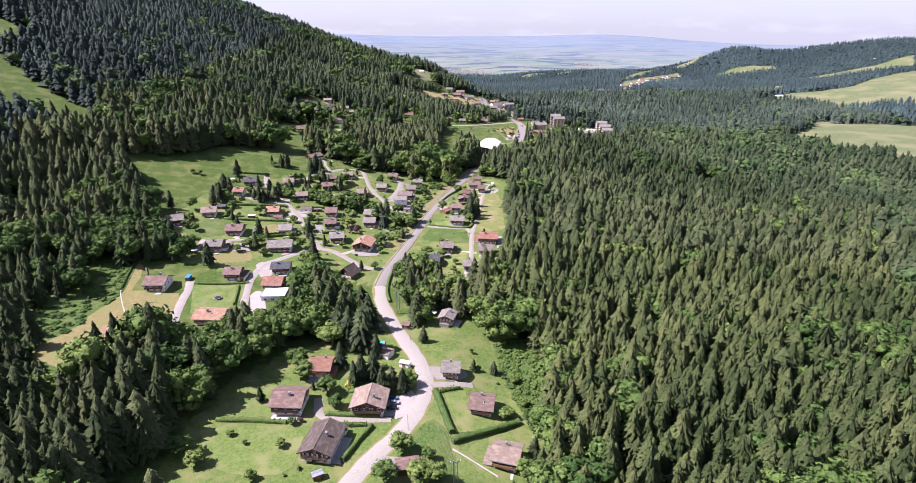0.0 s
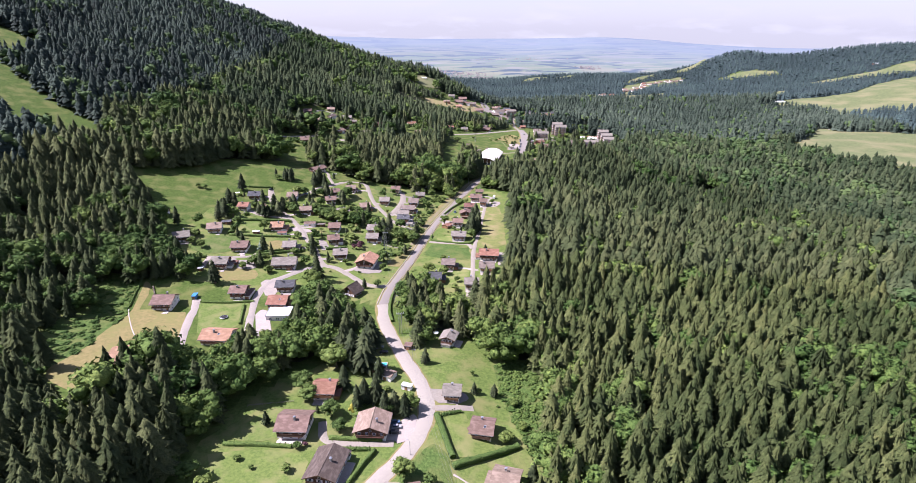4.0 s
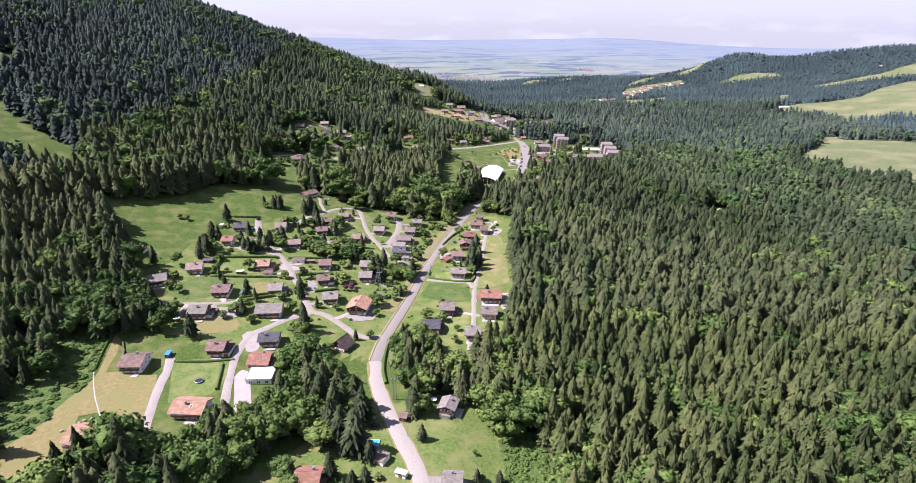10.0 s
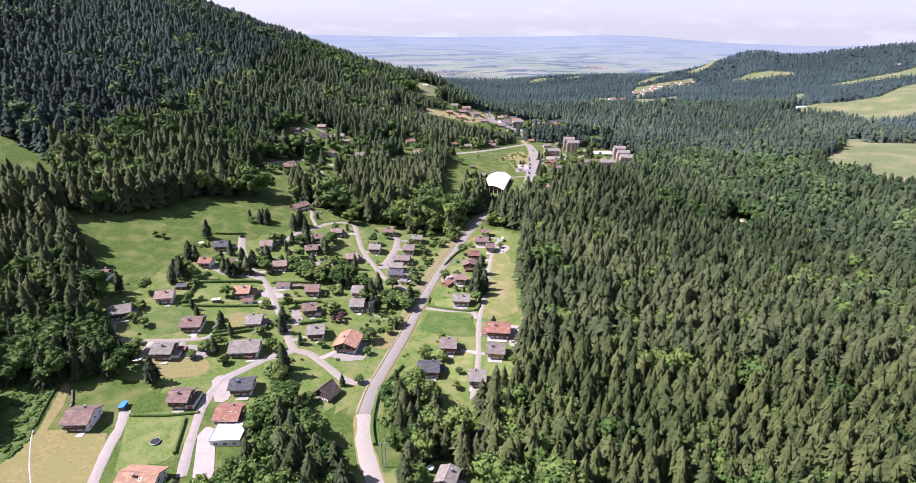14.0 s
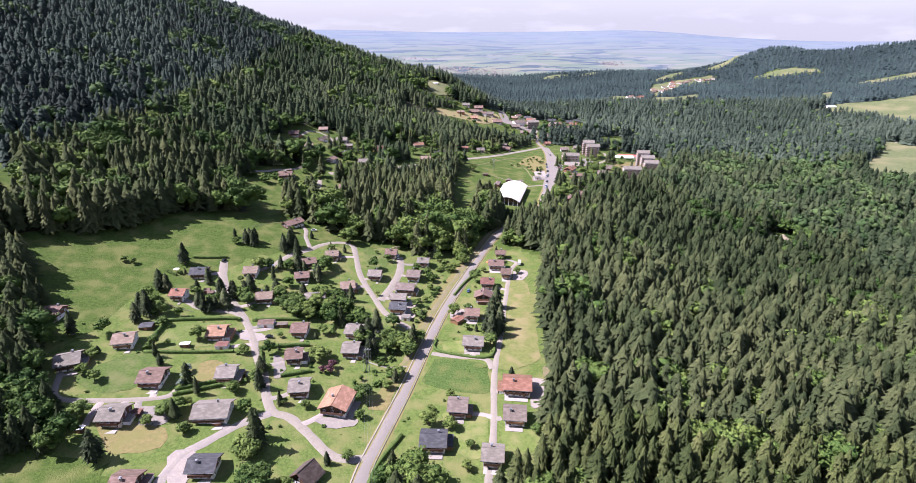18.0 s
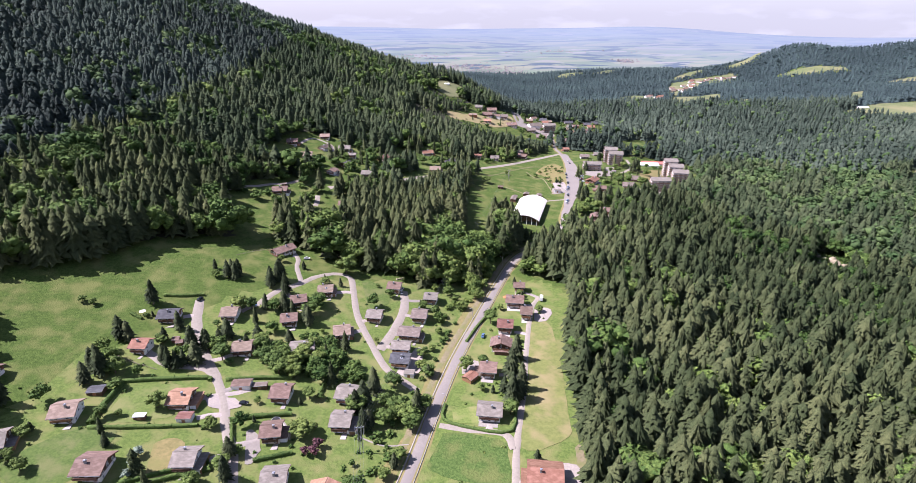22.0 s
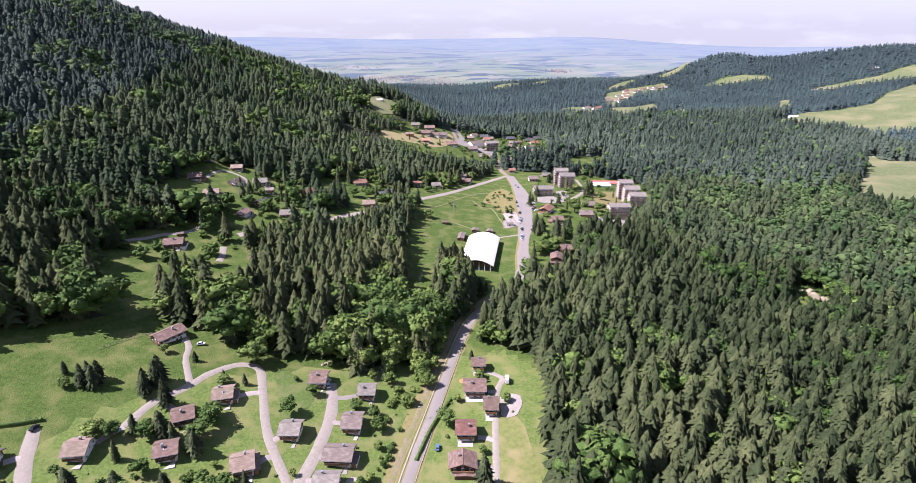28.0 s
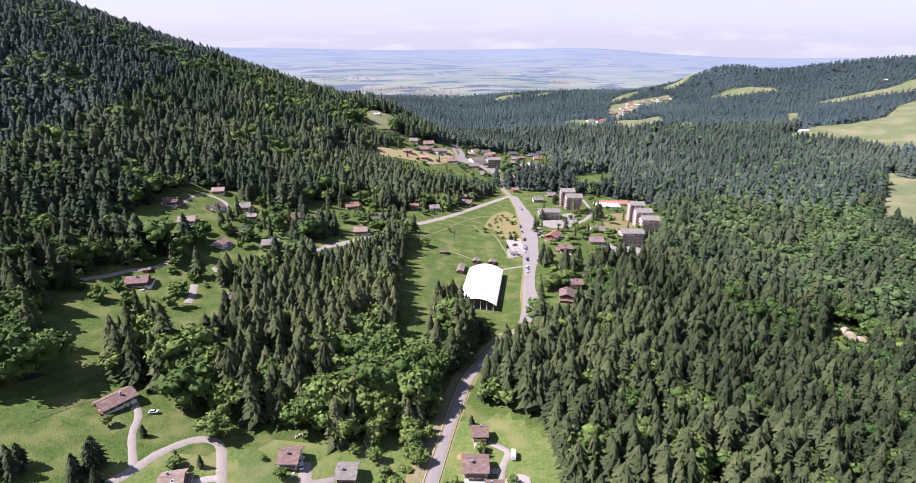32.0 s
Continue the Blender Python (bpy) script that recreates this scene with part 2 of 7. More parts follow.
def ground(x, y):
    """Height of the ground at x, y (numbers or arrays)."""
    x, y = np.asarray(x, float), np.asarray(y, float)
    floor_z = np.interp(y, (-400, 150, 210, 300, 400, 560, 680, 780, 1023, 1500, 2200, 3000, 5000),
                        (-9, -12, -11, -12, -11, -14.5, -14, -14, -27.5, -60, -90, -110, -110))
    axis = np.interp(y, (0, 400, 560, 700, 800, 1023, 1400), (-20, -20, 12, 55, 75, 104, 120))
    u = x - axis
    side = np.interp(y, (150, 280, 360, 450, 520, 650, 835, 1100, 1500, 2000), (.03, .05, .11, .12, .18, .13, .15, .15, .10, .05))
    left = side * soft(-u - 20, 10)
    left = np.minimum(left, 60 + 0 * left)
    drop = np.interp(y, (100, 300, 400, 650, 1050, 1300, 1655, 2200), (12, 14, 22, 44, 24, 22, -8, -12))
    right = -drop * step(30, 270, u) - 5 * step(10, 45, u) * step(340, 250, y) + bump(x, y, 230, 1040, 90, 80, -9)
    z = floor_z + left + right
    # wooded mountain side
    rise = .345 * (-x - 170) + .08 * (y - 500) - .38 * soft(y - 1230, 60) - floor_z * step(900, 1500, y)
    rise = rise - 8
    z = z + soft(rise - z, 8)
    # far hills across the valley
    z = z + bump(x, y, 1950, 2700, 1000, 420, 215, -18) + bump(x, y, 1215, 2660, 120, 260, 58) + bump(x, y, 960, 2700, 170, 160, -20) + bump(x, y, 1500, 2540, 420, 130, 36, -32)
    z = z + bump(x, y, 1500, 1500, 420, 500, 70) + bump(x, y, 520, 2750, 200, 140, 12)
    z = z + bump(x, y, 2000, 2300, 520, 420, 150) + bump(x, y, 985, 2600, 150, 100, 30, 20) + bump(x, y, 780, 2545, 140, 110, 13) + bump(x, y, 320, 2650, 110, 100, 13)
    z = z + bump(x, y, -78, 1375, 62, 95, 20)
    return z


# ---- mesh helpers ----
def tri_mesh(name, v, f, material, tint=None, smooth=False):
    """A mesh from arrays of corners and triangles."""
    v, f = np.asarray(v, np.float32).reshape(-1, 3), np.asarray(f, np.int32).reshape(-1, 3)
    me = bpy.data.meshes.new(name)
    me.vertices.add(len(v))
    me.vertices.foreach_set("co", v.ravel())
    me.loops.add(f.size)
    me.loops.foreach_set("vertex_index", f.ravel())
    me.polygons.add(len(f))
    me.polygons.foreach_set("loop_start", np.arange(0, f.size, 3, dtype=np.int32))
    me.update(calc_edges=True)
    if smooth:
        me.polygons.foreach_set("use_smooth", np.ones(len(f), bool))
    if tint is not None:
        a = me.attributes.new("tint", "FLOAT", "POINT")
        a.data.foreach_set("value", np.asarray(tint, np.float32))
    me.materials.append(material)
    return me


def grid_faces(nx, ny):
    i, j = np.meshgrid(np.arange(nx - 1), np.arange(ny - 1), indexing="ij")
    a = (i * ny + j).ravel()
    b, c, d = a + ny, a + ny + 1, a + 1
    return np.concatenate([np.stack([a, b, c], 1), np.stack([a, c, d], 1)])


def spread(parts):
    return np.concatenate([np.arange(a, b, s, dtype=float) for a, b, s in parts])


def inside(poly, x, y):
    """True where x, y lie within the closed polygon."""
    x, y = np.asarray(x, float), np.asarray(y, float)
    odd = np.zeros(x.shape, bool)
    for (ax, ay), (bx, by) in zip(poly, poly[1:] + poly[:1]):
        if ay != by:
            odd ^= ((ay > y) != (by > y)) & (x < (bx - ax) * (y - ay) / (by - ay) + ax)
    return odd


def near_line(pts, x, y):
    """Distance from x, y to a polyline."""
    best = np.full(np.shape(x), 1e9)
    for (ax, ay), (bx, by) in zip(pts, pts[1:]):
        dx, dy = bx - ax, by - ay
        q = np.clip(((x - ax) * dx + (y - ay) * dy) / (dx * dx + dy * dy), 0, 1)
        best = np.minimum(best, np.hypot(x - ax - q * dx, y - ay - q * dy))
    return best


def rounded(pts, n=6):
    """The polyline through pts as a smooth curve (Catmull-Rom)."""
    p = [Vector(q) for q in pts]
    p = [p[0] * 2 - p[1]] + p + [p[-1] * 2 - p[-2]]
    out = []
    for a, b, c, d in zip(p, p[1:], p[2:], p[3:]):
        for k in range(n):
            s = k / n
            out.append(((2 * b + (c - a) * s + (2 * a - 5 * b + 4 * c - d) * s * s + (3 * b - a - 3 * c + d) * s ** 3) / 2)[:2])
    return [tuple(q) for q in out] + [tuple(p[-2][:2])]


# the ground: one sheet to the horizon
gx = spread([(-4600, -1600, 150), (-1600, -760, 28), (-760, -330, 11), (-330, 360, 6), (360, 900, 12), (900, 2400, 26), (2400, 4600, 150)])
gy = spread([(-2600, -200, 200), (-200, 100, 20), (100, 760, 7), (760, 1300, 10), (1300, 3000, 24), (3000, 4700, 60)])
GX, GY = np.meshgrid(gx, gy, indexing="ij")


def plain(x, y):
    """Heights with the wide plain that lies far beyond the valley's mouth."""
    d = np.maximum(np.hypot(x, y), 1.0)
    far = step(2750, 3300, d) * step(-1800, 1200, y)
    wave = 9 * np.sin(x / 310 + y / 420) + 7 * np.sin(x / 170 - y / 260)
    rim = -120 + (190 - 80 * step(.2, .5, x / d)) * np.clip((d - 3000) / 1750, 0, 1.1) ** 0.8 + wave * (1 - .75 * np.clip((d - 3000) / 1400, 0, 1))
    z = ground(np.clip(x, -1500, 2600), np.clip(y, -300, 2900))
    return z * (1 - far) + rim * far


GZ = plain(GX, GY)
terrain = new("ground", tri_mesh("ground", np.stack([GX, GY, GZ], -1), grid_faces(len(gx), len(gy)), M_MEADOW, smooth=True))
tagged(terrain, "green alpine meadow ground sloping through a wooded valley", "ground", kind="structure")

# ---- plan: clearings in the woods, roads and lanes ----
CLEARINGS = {}
CLEARINGS["near_lots"] = [(-114, 120), (-114, 144), (-104, 166), (-102, 185), (-96, 203), (-80, 226), (-60, 236), (-44, 249), (-48, 262), (-50, 300), (-40, 300), (-36, 262), (-18, 235), (-15, 259), (4, 263), (24, 236), (38, 236), (40, 195), (34, 177), (27, 151), (22, 120)]
CLEARINGS["dry_lots"] = [(-174, 204), (-186, 247), (-186, 280), (-193, 302), (-165, 312), (-130, 323), (-105, 339), (-95, 291), (-94, 272), (-108, 262), (-115, 254), (-115, 227), (-130, 233), (-138, 230), (-151, 225), (-162, 217)]
CLEARINGS["village"] = [(-192, 336), (-204, 358), (-213, 380), (-231, 402), (-256, 426), (-290, 455), (-270, 472), (-256, 475), (-242, 491), (-226, 512), (-205, 540), (-165, 556), (-154, 564), (-130, 562), (-116, 548), (-90, 545), (-72, 542), (-35, 528), (-12, 560), (10, 580), (18, 585), (47, 556), (53, 545), (50, 515), (41, 462), (43, 422), (37, 364), (27, 327), (2, 303), (-6, 302), (-12, 341), (-29, 340), (-40, 329), (-48, 301), (-51, 277), (-60, 284), (-75, 299), (-75, 321), (-84, 334), (-101, 322), (-115, 311), (-154, 309), (-175, 331)]
CLEARINGS["high_glade"] = [(-520, 640), (-447, 586), (-389, 546), (-350, 536), (-318, 512), (-306, 490), (-330, 462), (-387, 488), (-423, 508), (-470, 532), (-530, 560)]
CLEARINGS["top_glade"] = [(-600, 720), (-500, 710), (-465, 640), (-560, 610)]
CLEARINGS["outcrop"] = [(313, 715), (340, 707), (322, 673), (291, 641), (272, 639), (277, 666)]
CLEARINGS["rough_slope"] = [(-220, 299), (-204, 302), (-191, 302), (-178, 269), (-181, 253), (-183, 237), (-188, 219), (-198, 224), (-210, 230), (-214, 243), (-208, 256), (-202, 268), (-206, 280)]
CLEARINGS["hall_meadow"] = [(-24, 640), (-5, 676), (22, 652), (40, 645), (58, 640), (76, 660), (100, 655), (118, 690), (118, 740), (135, 790), (175, 798), (205, 800), (222, 850), (265, 890), (285, 960), (290, 1040), (235, 1060), (190, 1020), (165, 1045), (105, 1050), (60, 975), (0, 925), (-30, 845), (-60, 800), (-106, 748), (-104, 725), (-50, 765), (-15, 812), (-27, 748), (-27, 700)]
CLEARINGS["hall_corridor"] = [(-20, 714), (-5, 761), (12, 790), (3, 707), (-4, 665), (-12, 634), (-22, 629), (-25, 661)]
CLEARINGS["upper_hamlet"] = [(-167, 835), (-129, 826), (-112, 812), (-108, 790), (-112, 735), (-150, 722), (-168, 735), (-166, 789)]
CLEARINGS["lone_chalet"] = [(-214, 646), (-206, 668), (-179, 700), (-163, 684), (-153, 674), (-130, 671), (-119, 653), (-124, 634), (-146, 638), (-155, 626), (-160, 606), (-171, 603), (-194, 630)]
CLEARINGS["far_village"] = [(-78, 1118), (-39, 1152), (-36, 1205), (-10, 1245), (30, 1262), (60, 1310), (100, 1345), (170, 1405), (235, 1400), (212, 1215), (128, 1150), (88, 1100), (50, 1080), (7, 1098), (-30, 1100)]
CLEARINGS["hamlet_upper"] = [(-221, 806), (-211, 832), (-183, 845), (-168, 832), (-166, 789), (-189, 748), (-206, 752), (-222, 784)]
CLEARINGS["chalet_lawns"] = [(-116, 839), (-105, 873), (-81, 913), (-60, 918), (-50, 880), (-30, 860), (-30, 830), (-57, 800), (-79, 846), (-107, 830)]
CLEARINGS["tower_lots"] = [(61, 662), (75, 729), (108, 876), (188, 1060), (255, 1070), (300, 1040), (283, 962), (205, 805), (172, 752), (143, 747), (115, 717), (93, 661), (87, 629), (74, 635)]
CLEARINGS["barn_lot"] = [(-93, 335), (-82, 311), (-79, 296), (-66, 286), (-57, 267), (-45, 258), (-37, 246), (-35, 272), (-37, 299), (-33, 313), (-15, 309), (-6, 287), (2, 292), (10, 306), (25, 315), (28, 353)]
CLEARINGS["white_house_lot"] = [(-124, 244), (-100, 240), (-92, 262), (-88, 285), (-90, 318), (-118, 318)]
CLEARINGS["dry_front"] = [(-176, 198), (-153, 188), (-146, 199), (-142, 214), (-113, 214), (-110, 238), (-131, 287), (-162, 283), (-207, 254)]
CLEARINGS["red_roof_lawn"] = [(-93, 191), (-89, 195), (-74, 207), (-62, 220), (-43, 233), (-42, 221), (-46, 188)]
CLEARINGS["bramble_edge"] = [(17, 240), (28, 245), (39, 236), (41, 213), (36, 187), (28, 184), (23, 200), (19, 215)]
CLEARINGS["knoll_meadow"] = [(265, 2590), (300, 2660), (350, 2720), (400, 2700), (380, 2640), (310, 2590)]
CLEARINGS["knoll_top"] = [(425, 2650), (450, 2700), (510, 2760), (560, 2770), (500, 2690)]
CLEARINGS["ridge_meadow"] = [(930, 2560), (996, 2615), (1080, 2665), (1100, 2650), (1030, 2585), (965, 2548)]
CLEARINGS["slope_meadow"] = [(1064, 2407), (1139, 2416), (1187, 2399), (1264, 2351), (1256, 2324), (1174, 2344), (1095, 2364)]
CLEARINGS["upper_strip"] = [(690, 2450), (730, 2500), (800, 2560), (850, 2600), (860, 2580), (810, 2520), (730, 2450)]
CLEARINGS["lower_strip"] = [(901, 1693), (1062, 1943), (1101, 1956), (959, 1732)]
CLEARINGS["hay_strip"] = [(-78, 1116), (-30, 1147), (6, 1168), (30, 1155), (8, 1120), (-30, 1108), (-63, 1094)]
CLEARINGS["tower_meadow"] = [(235, 1191), (313, 1271), (300, 1150), (217, 1080)]
CLEARINGS["village_open"] = [(-40, 1090), (40, 1085), (80, 1100), (60, 1160), (-40, 1160)]
CLEARINGS["village_lawn"] = [(140, 1262), (212, 1262), (198, 1188), (162, 1152), (140, 1195)]
CLEARINGS["tower_field"] = [(226, 1188), (310, 1270), (277, 1141), (209, 1078)]
CLEARINGS["spur_meadow"] = [(-114, 1262), (-110, 1300), (-84, 1316), (-66, 1322), (-48, 1320), (-44, 1262), (-58, 1232), (-73, 1210), (-94, 1224)]
CLEARINGS["right_meadow"] = [(509, 929), (552, 952), (698, 1119), (747, 1202), (792, 1241), (788, 1182), (872, 1152), (914, 1107), (690, 833), (633, 834), (580, 803), (569, 832), (570, 885), (548, 907)]
CLEARINGS["farm_meadow"] = [(792, 1545), (838, 1601), (873, 1609), (947, 1660), (1035, 1649), (1149, 1682), (1304, 1833), (1434, 1922), (1580, 1945), (1124, 1370), (1050, 1394), (964, 1400), (914, 1405), (892, 1458), (846, 1503)]
CLEARINGS["strip_meadow"] = [(1255, 2108), (1327, 2121), (1425, 2122), (1497, 2114), (1582, 2134), (1640, 2131), (1565, 2022), (1516, 2037), (1438, 2054), (1351, 2065), (1272, 2060)]
CLEARINGS["low_meadow"] = [(485, 1771), (540, 1926), (622, 1945), (708, 2030), (678, 1900), (583, 1770), (514, 1670), (477, 1670)]
CLEARINGS["mid_strip"] = [(627, 1715), (710, 1855), (740, 1871), (670, 1711)]
CLEARINGS["roof_hamlet"] = [(360, 1869), (437, 1969), (514, 1927), (475, 1807), (406, 1789)]
CLEARINGS["hamlet_slope"] = [(611, 2208), (679, 2381), (778, 2439), (933, 2487), (903, 2392), (765, 2322), (595, 2014), (552, 1968)]
ROAD = [(-150, -90), (-118, 0), (-82, 70), (-52, 118), (-43, 134), (-36.5, 146), (-30, 158.5), (-21, 172.5), (-15.3, 188), (-14.3, 203.5), (-18.7, 219.5), (-27, 237.5), (-35.7, 258), (-43, 278), (-46.3, 297), (-44.6, 317),
        (-39, 345), (-33.5, 372.5), (-27.3, 411), (-20, 451), (-8.3, 499), (14, 582), (30, 612), (52, 640), (62, 662), (68, 700), (79, 753), (90, 834), (100, 928), (102, 1000), (99, 1050), (103, 1120), (102, 1155), (92, 1175), (72, 1178), (54, 1186), (46, 1221), (44, 1301), (38, 1340)]
SIDE_ROAD = [(-150, 690), (-125, 710), (-101.8, 731.5), (-83, 752), (-49, 785), (-20, 827), (20, 880), (64, 950), (100, 1004)]
LANES = {}
LANES["lane_right"] = ([(5, 310), (8, 340), (9, 370), (10, 388), (14, 419), (19, 466), (25, 515), (31, 532)], 3.2)
LANES["lane_link"] = ([(9, 388), (5, 397), (-11, 399), (-24, 401)], 3.6)
LANES["lane_west"] = ([(-37, 425), (-45, 432), (-55, 441), (-66, 460), (-79, 485), (-87, 510), (-93, 527), (-103, 529), (-113, 520), (-121, 508), (-131, 496), (-136, 482)], 4.0)
LANES["lane_court"] = ([(-61, 456), (-57, 474), (-54, 500), (-57, 522)], 5.2)
LANES["lane_cabin"] = ([(-120, 511), (-128, 528), (-131, 540), (-137, 550)], 3.0)
LANES["lane_centre"] = ([(-43, 323), (-52, 321), (-61, 323), (-72, 333), (-83, 342), (-92, 345), (-99, 357), (-105, 371), (-114, 386), (-121, 400), (-131, 415), (-140, 422), (-156, 421), (-167, 426), (-174, 430)], 4.4)
LANES["lane_court_west"] = ([(-131, 415), (-146, 434), (-160, 456), (-168, 477)], 5.2)
LANES["lane_lower"] = ([(-92, 344), (-103, 335), (-113, 323), (-119, 315), (-121, 298), (-117, 276), (-111, 254)], 4.2)
LANES["lane_dry_lots"] = ([(-133, 226), (-139, 237), (-147, 264), (-150, 280), (-153, 290)], 4.5)
LANES["lane_terrace"] = ([(-193, 354), (-186, 340), (-170, 340), (-143, 346), (-138, 352)], 2.8)
LANES["drive_near"] = ([(-57, 190), (-54, 180), (-46, 178), (-26, 178)], 3.4)
LANES["drive_east"] = ([(-14, 200), (-4, 201), (6, 203)], 3.6)
LANES["path_hall"] = ([(50, 736), (60, 742), (75, 747)], 2.5)
LANES["lane_hamlet"] = ([(-207, 790), (-204, 812), (-199, 820), (-189, 819), (-178, 811), (-170, 793)], 3.5)
LANES["lane_glade"] = ([(-157, 896), (-145, 849), (-137, 814)], 4.0)
LANES["lane_chalet"] = ([(-222, 640), (-211, 656), (-204, 662), (-196, 672), (-188, 678), (-182, 685), (-177, 697)], 4.0)
LANES["lane_yard"] = ([(-150, 645), (-151, 656), (-154, 668)], 4.5)
LANES["lane_ravine"] = ([(790, 1215), (806, 1236), (830, 1205), (900, 1150), (960, 1080)], 4.5)
LANES["lane_towers"] = ([(108, 866), (130, 857), (148, 870), (166, 894), (186, 935), (196, 985), (203, 1031)], 4.5)
HOUSE_SITES = []


def woods(x, y):
    """True where trees cover the ground."""
    open_ground = np.zeros(np.shape(x), bool)
    for poly in CLEARINGS.values():
        open_ground |= inside(poly, x, y)
    for key in ("hall_corridor", "upper_hamlet", "hamlet_upper", "chalet_lawns", "lone_chalet"):
        for near in (16, 32, 46):
            open_ground |= inside(CLEARINGS[key], x, y + near)
    open_ground |= near_line(ROAD, x, y) < 10.5 - 5.5 * step(1010, 1030, y)
    open_ground |= near_line(SIDE_ROAD, x, y) < 6
    for pts, w in LANES.values():
        open_ground |= near_line(pts, x, y) < w / 2 + 1.5
    return ~open_ground & (np.hypot(x, y) < 2960 + 420 * step(900, 1300, x))


# woodland floor and the far plain, its haze painted in, are other materials of the same sheet
M_PLAIN = bpy.data.materials.new("distant_fields_in_haze")
M_PLAIN.use_nodes = True
pn, pk = M_PLAIN.node_tree.nodes, M_PLAIN.node_tree.links
p_co, p_vor, p_ramp, p_noise = pn.new("ShaderNodeTexCoord"), pn.new("ShaderNodeTexVoronoi"), pn.new("ShaderNodeValToRGB"), pn.new("ShaderNodeTexNoise")
p_vor.inputs["Scale"].default_value, p_noise.inputs["Scale"].default_value, p_noise.inputs["Detail"].default_value = 1 / 50, 1 / 85, 6
p_map = pn.new("ShaderNodeMapping")
p_map.inputs["Scale"].default_value = (.3, 1, 1)
p_sep, p_woods, p_mix = pn.new("ShaderNodeSeparateColor"), pn.new("ShaderNodeValToRGB"), pn.new("ShaderNodeMixRGB")
for k_, (at_, rgb_) in enumerate(((0, (.10, .135, .08)), (.35, (.125, .155, .095)), (.6, (.175, .175, .11)), (.8, (.085, .115, .09)), (1, (.2, .19, .15)))):
    e_ = p_ramp.color_ramp.elements[k_] if k_ < 1 else p_ramp.color_ramp.elements.new(at_) if k_ < 4 else p_ramp.color_ramp.elements[-1]
    e_.position, e_.color = at_, (*rgb_, 1)
p_woods.color_ramp.elements[0].position, p_woods.color_ramp.elements[1].position = .54, .57
p_mix.inputs[2].default_value = (.04, .06, .07, 1)
# painted haze: field colours fade to blue-grey with distance from the origin
p_len, p_haze_share, p_haze = pn.new("ShaderNodeVectorMath"), pn.new("ShaderNodeMapRange"), pn.new("ShaderNodeMixRGB")
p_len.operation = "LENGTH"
p_haze_share.inputs["From Min"].default_value, p_haze_share.inputs["From Max"].default_value = 2950, 4350
p_haze_share.inputs["To Min"].default_value, p_haze_share.inputs["To Max"].default_value = .15, .82
p_haze.inputs[2].default_value = (.145, .175, .215, 1)
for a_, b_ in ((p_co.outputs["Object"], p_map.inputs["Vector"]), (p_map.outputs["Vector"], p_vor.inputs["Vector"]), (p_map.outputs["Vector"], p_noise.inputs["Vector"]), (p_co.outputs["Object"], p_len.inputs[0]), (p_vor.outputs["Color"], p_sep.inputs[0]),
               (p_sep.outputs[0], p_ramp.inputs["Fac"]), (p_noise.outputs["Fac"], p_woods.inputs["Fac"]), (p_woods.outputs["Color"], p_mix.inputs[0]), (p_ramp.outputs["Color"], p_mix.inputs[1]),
               (p_len.outputs["Value"], p_haze_share.inputs["Value"]), (p_haze_share.outputs["Result"], p_haze.inputs[0]), (p_mix.outputs["Color"], p_haze.inputs[1]), (p_haze.outputs["Color"], pn["Principled BSDF"].inputs["Base Color"])):
    pk.new(a_, b_)
pn["Principled BSDF"].inputs["Roughness"].default_value, pn["Principled BSDF"].inputs["Specular IOR Level"].default_value = 1.0, 0.0
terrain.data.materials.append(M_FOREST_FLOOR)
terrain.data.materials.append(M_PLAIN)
# the same haze-blued colour lies on the ground under far trees
terrain.data.materials.append(M_HAZY_FARWOOD)
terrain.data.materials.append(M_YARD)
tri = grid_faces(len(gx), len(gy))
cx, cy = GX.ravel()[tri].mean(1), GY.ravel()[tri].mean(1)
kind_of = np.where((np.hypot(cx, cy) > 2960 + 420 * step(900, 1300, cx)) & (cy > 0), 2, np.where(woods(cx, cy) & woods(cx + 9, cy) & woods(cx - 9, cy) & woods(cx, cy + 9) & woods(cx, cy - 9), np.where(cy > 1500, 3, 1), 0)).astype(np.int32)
YARDS = ([(-205, 345), (-196, 420), (-178, 440), (-150, 490), (-120, 515), (-60, 535), (-10, 550), (35, 560), (55, 540), (45, 370), (25, 315), (-5, 295), (-55, 300), (-90, 300), (-130, 300), (-190, 320)],
         [(-104, 140), (-98, 200), (-60, 240), (-40, 262), (10, 270), (42, 236), (36, 180), (24, 120), (-60, 110)])
for yard_ in YARDS:
    kind_of = np.where((kind_of == 0) & inside(yard_, cx, cy), 4, kind_of).astype(np.int32)
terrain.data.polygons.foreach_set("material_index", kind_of)


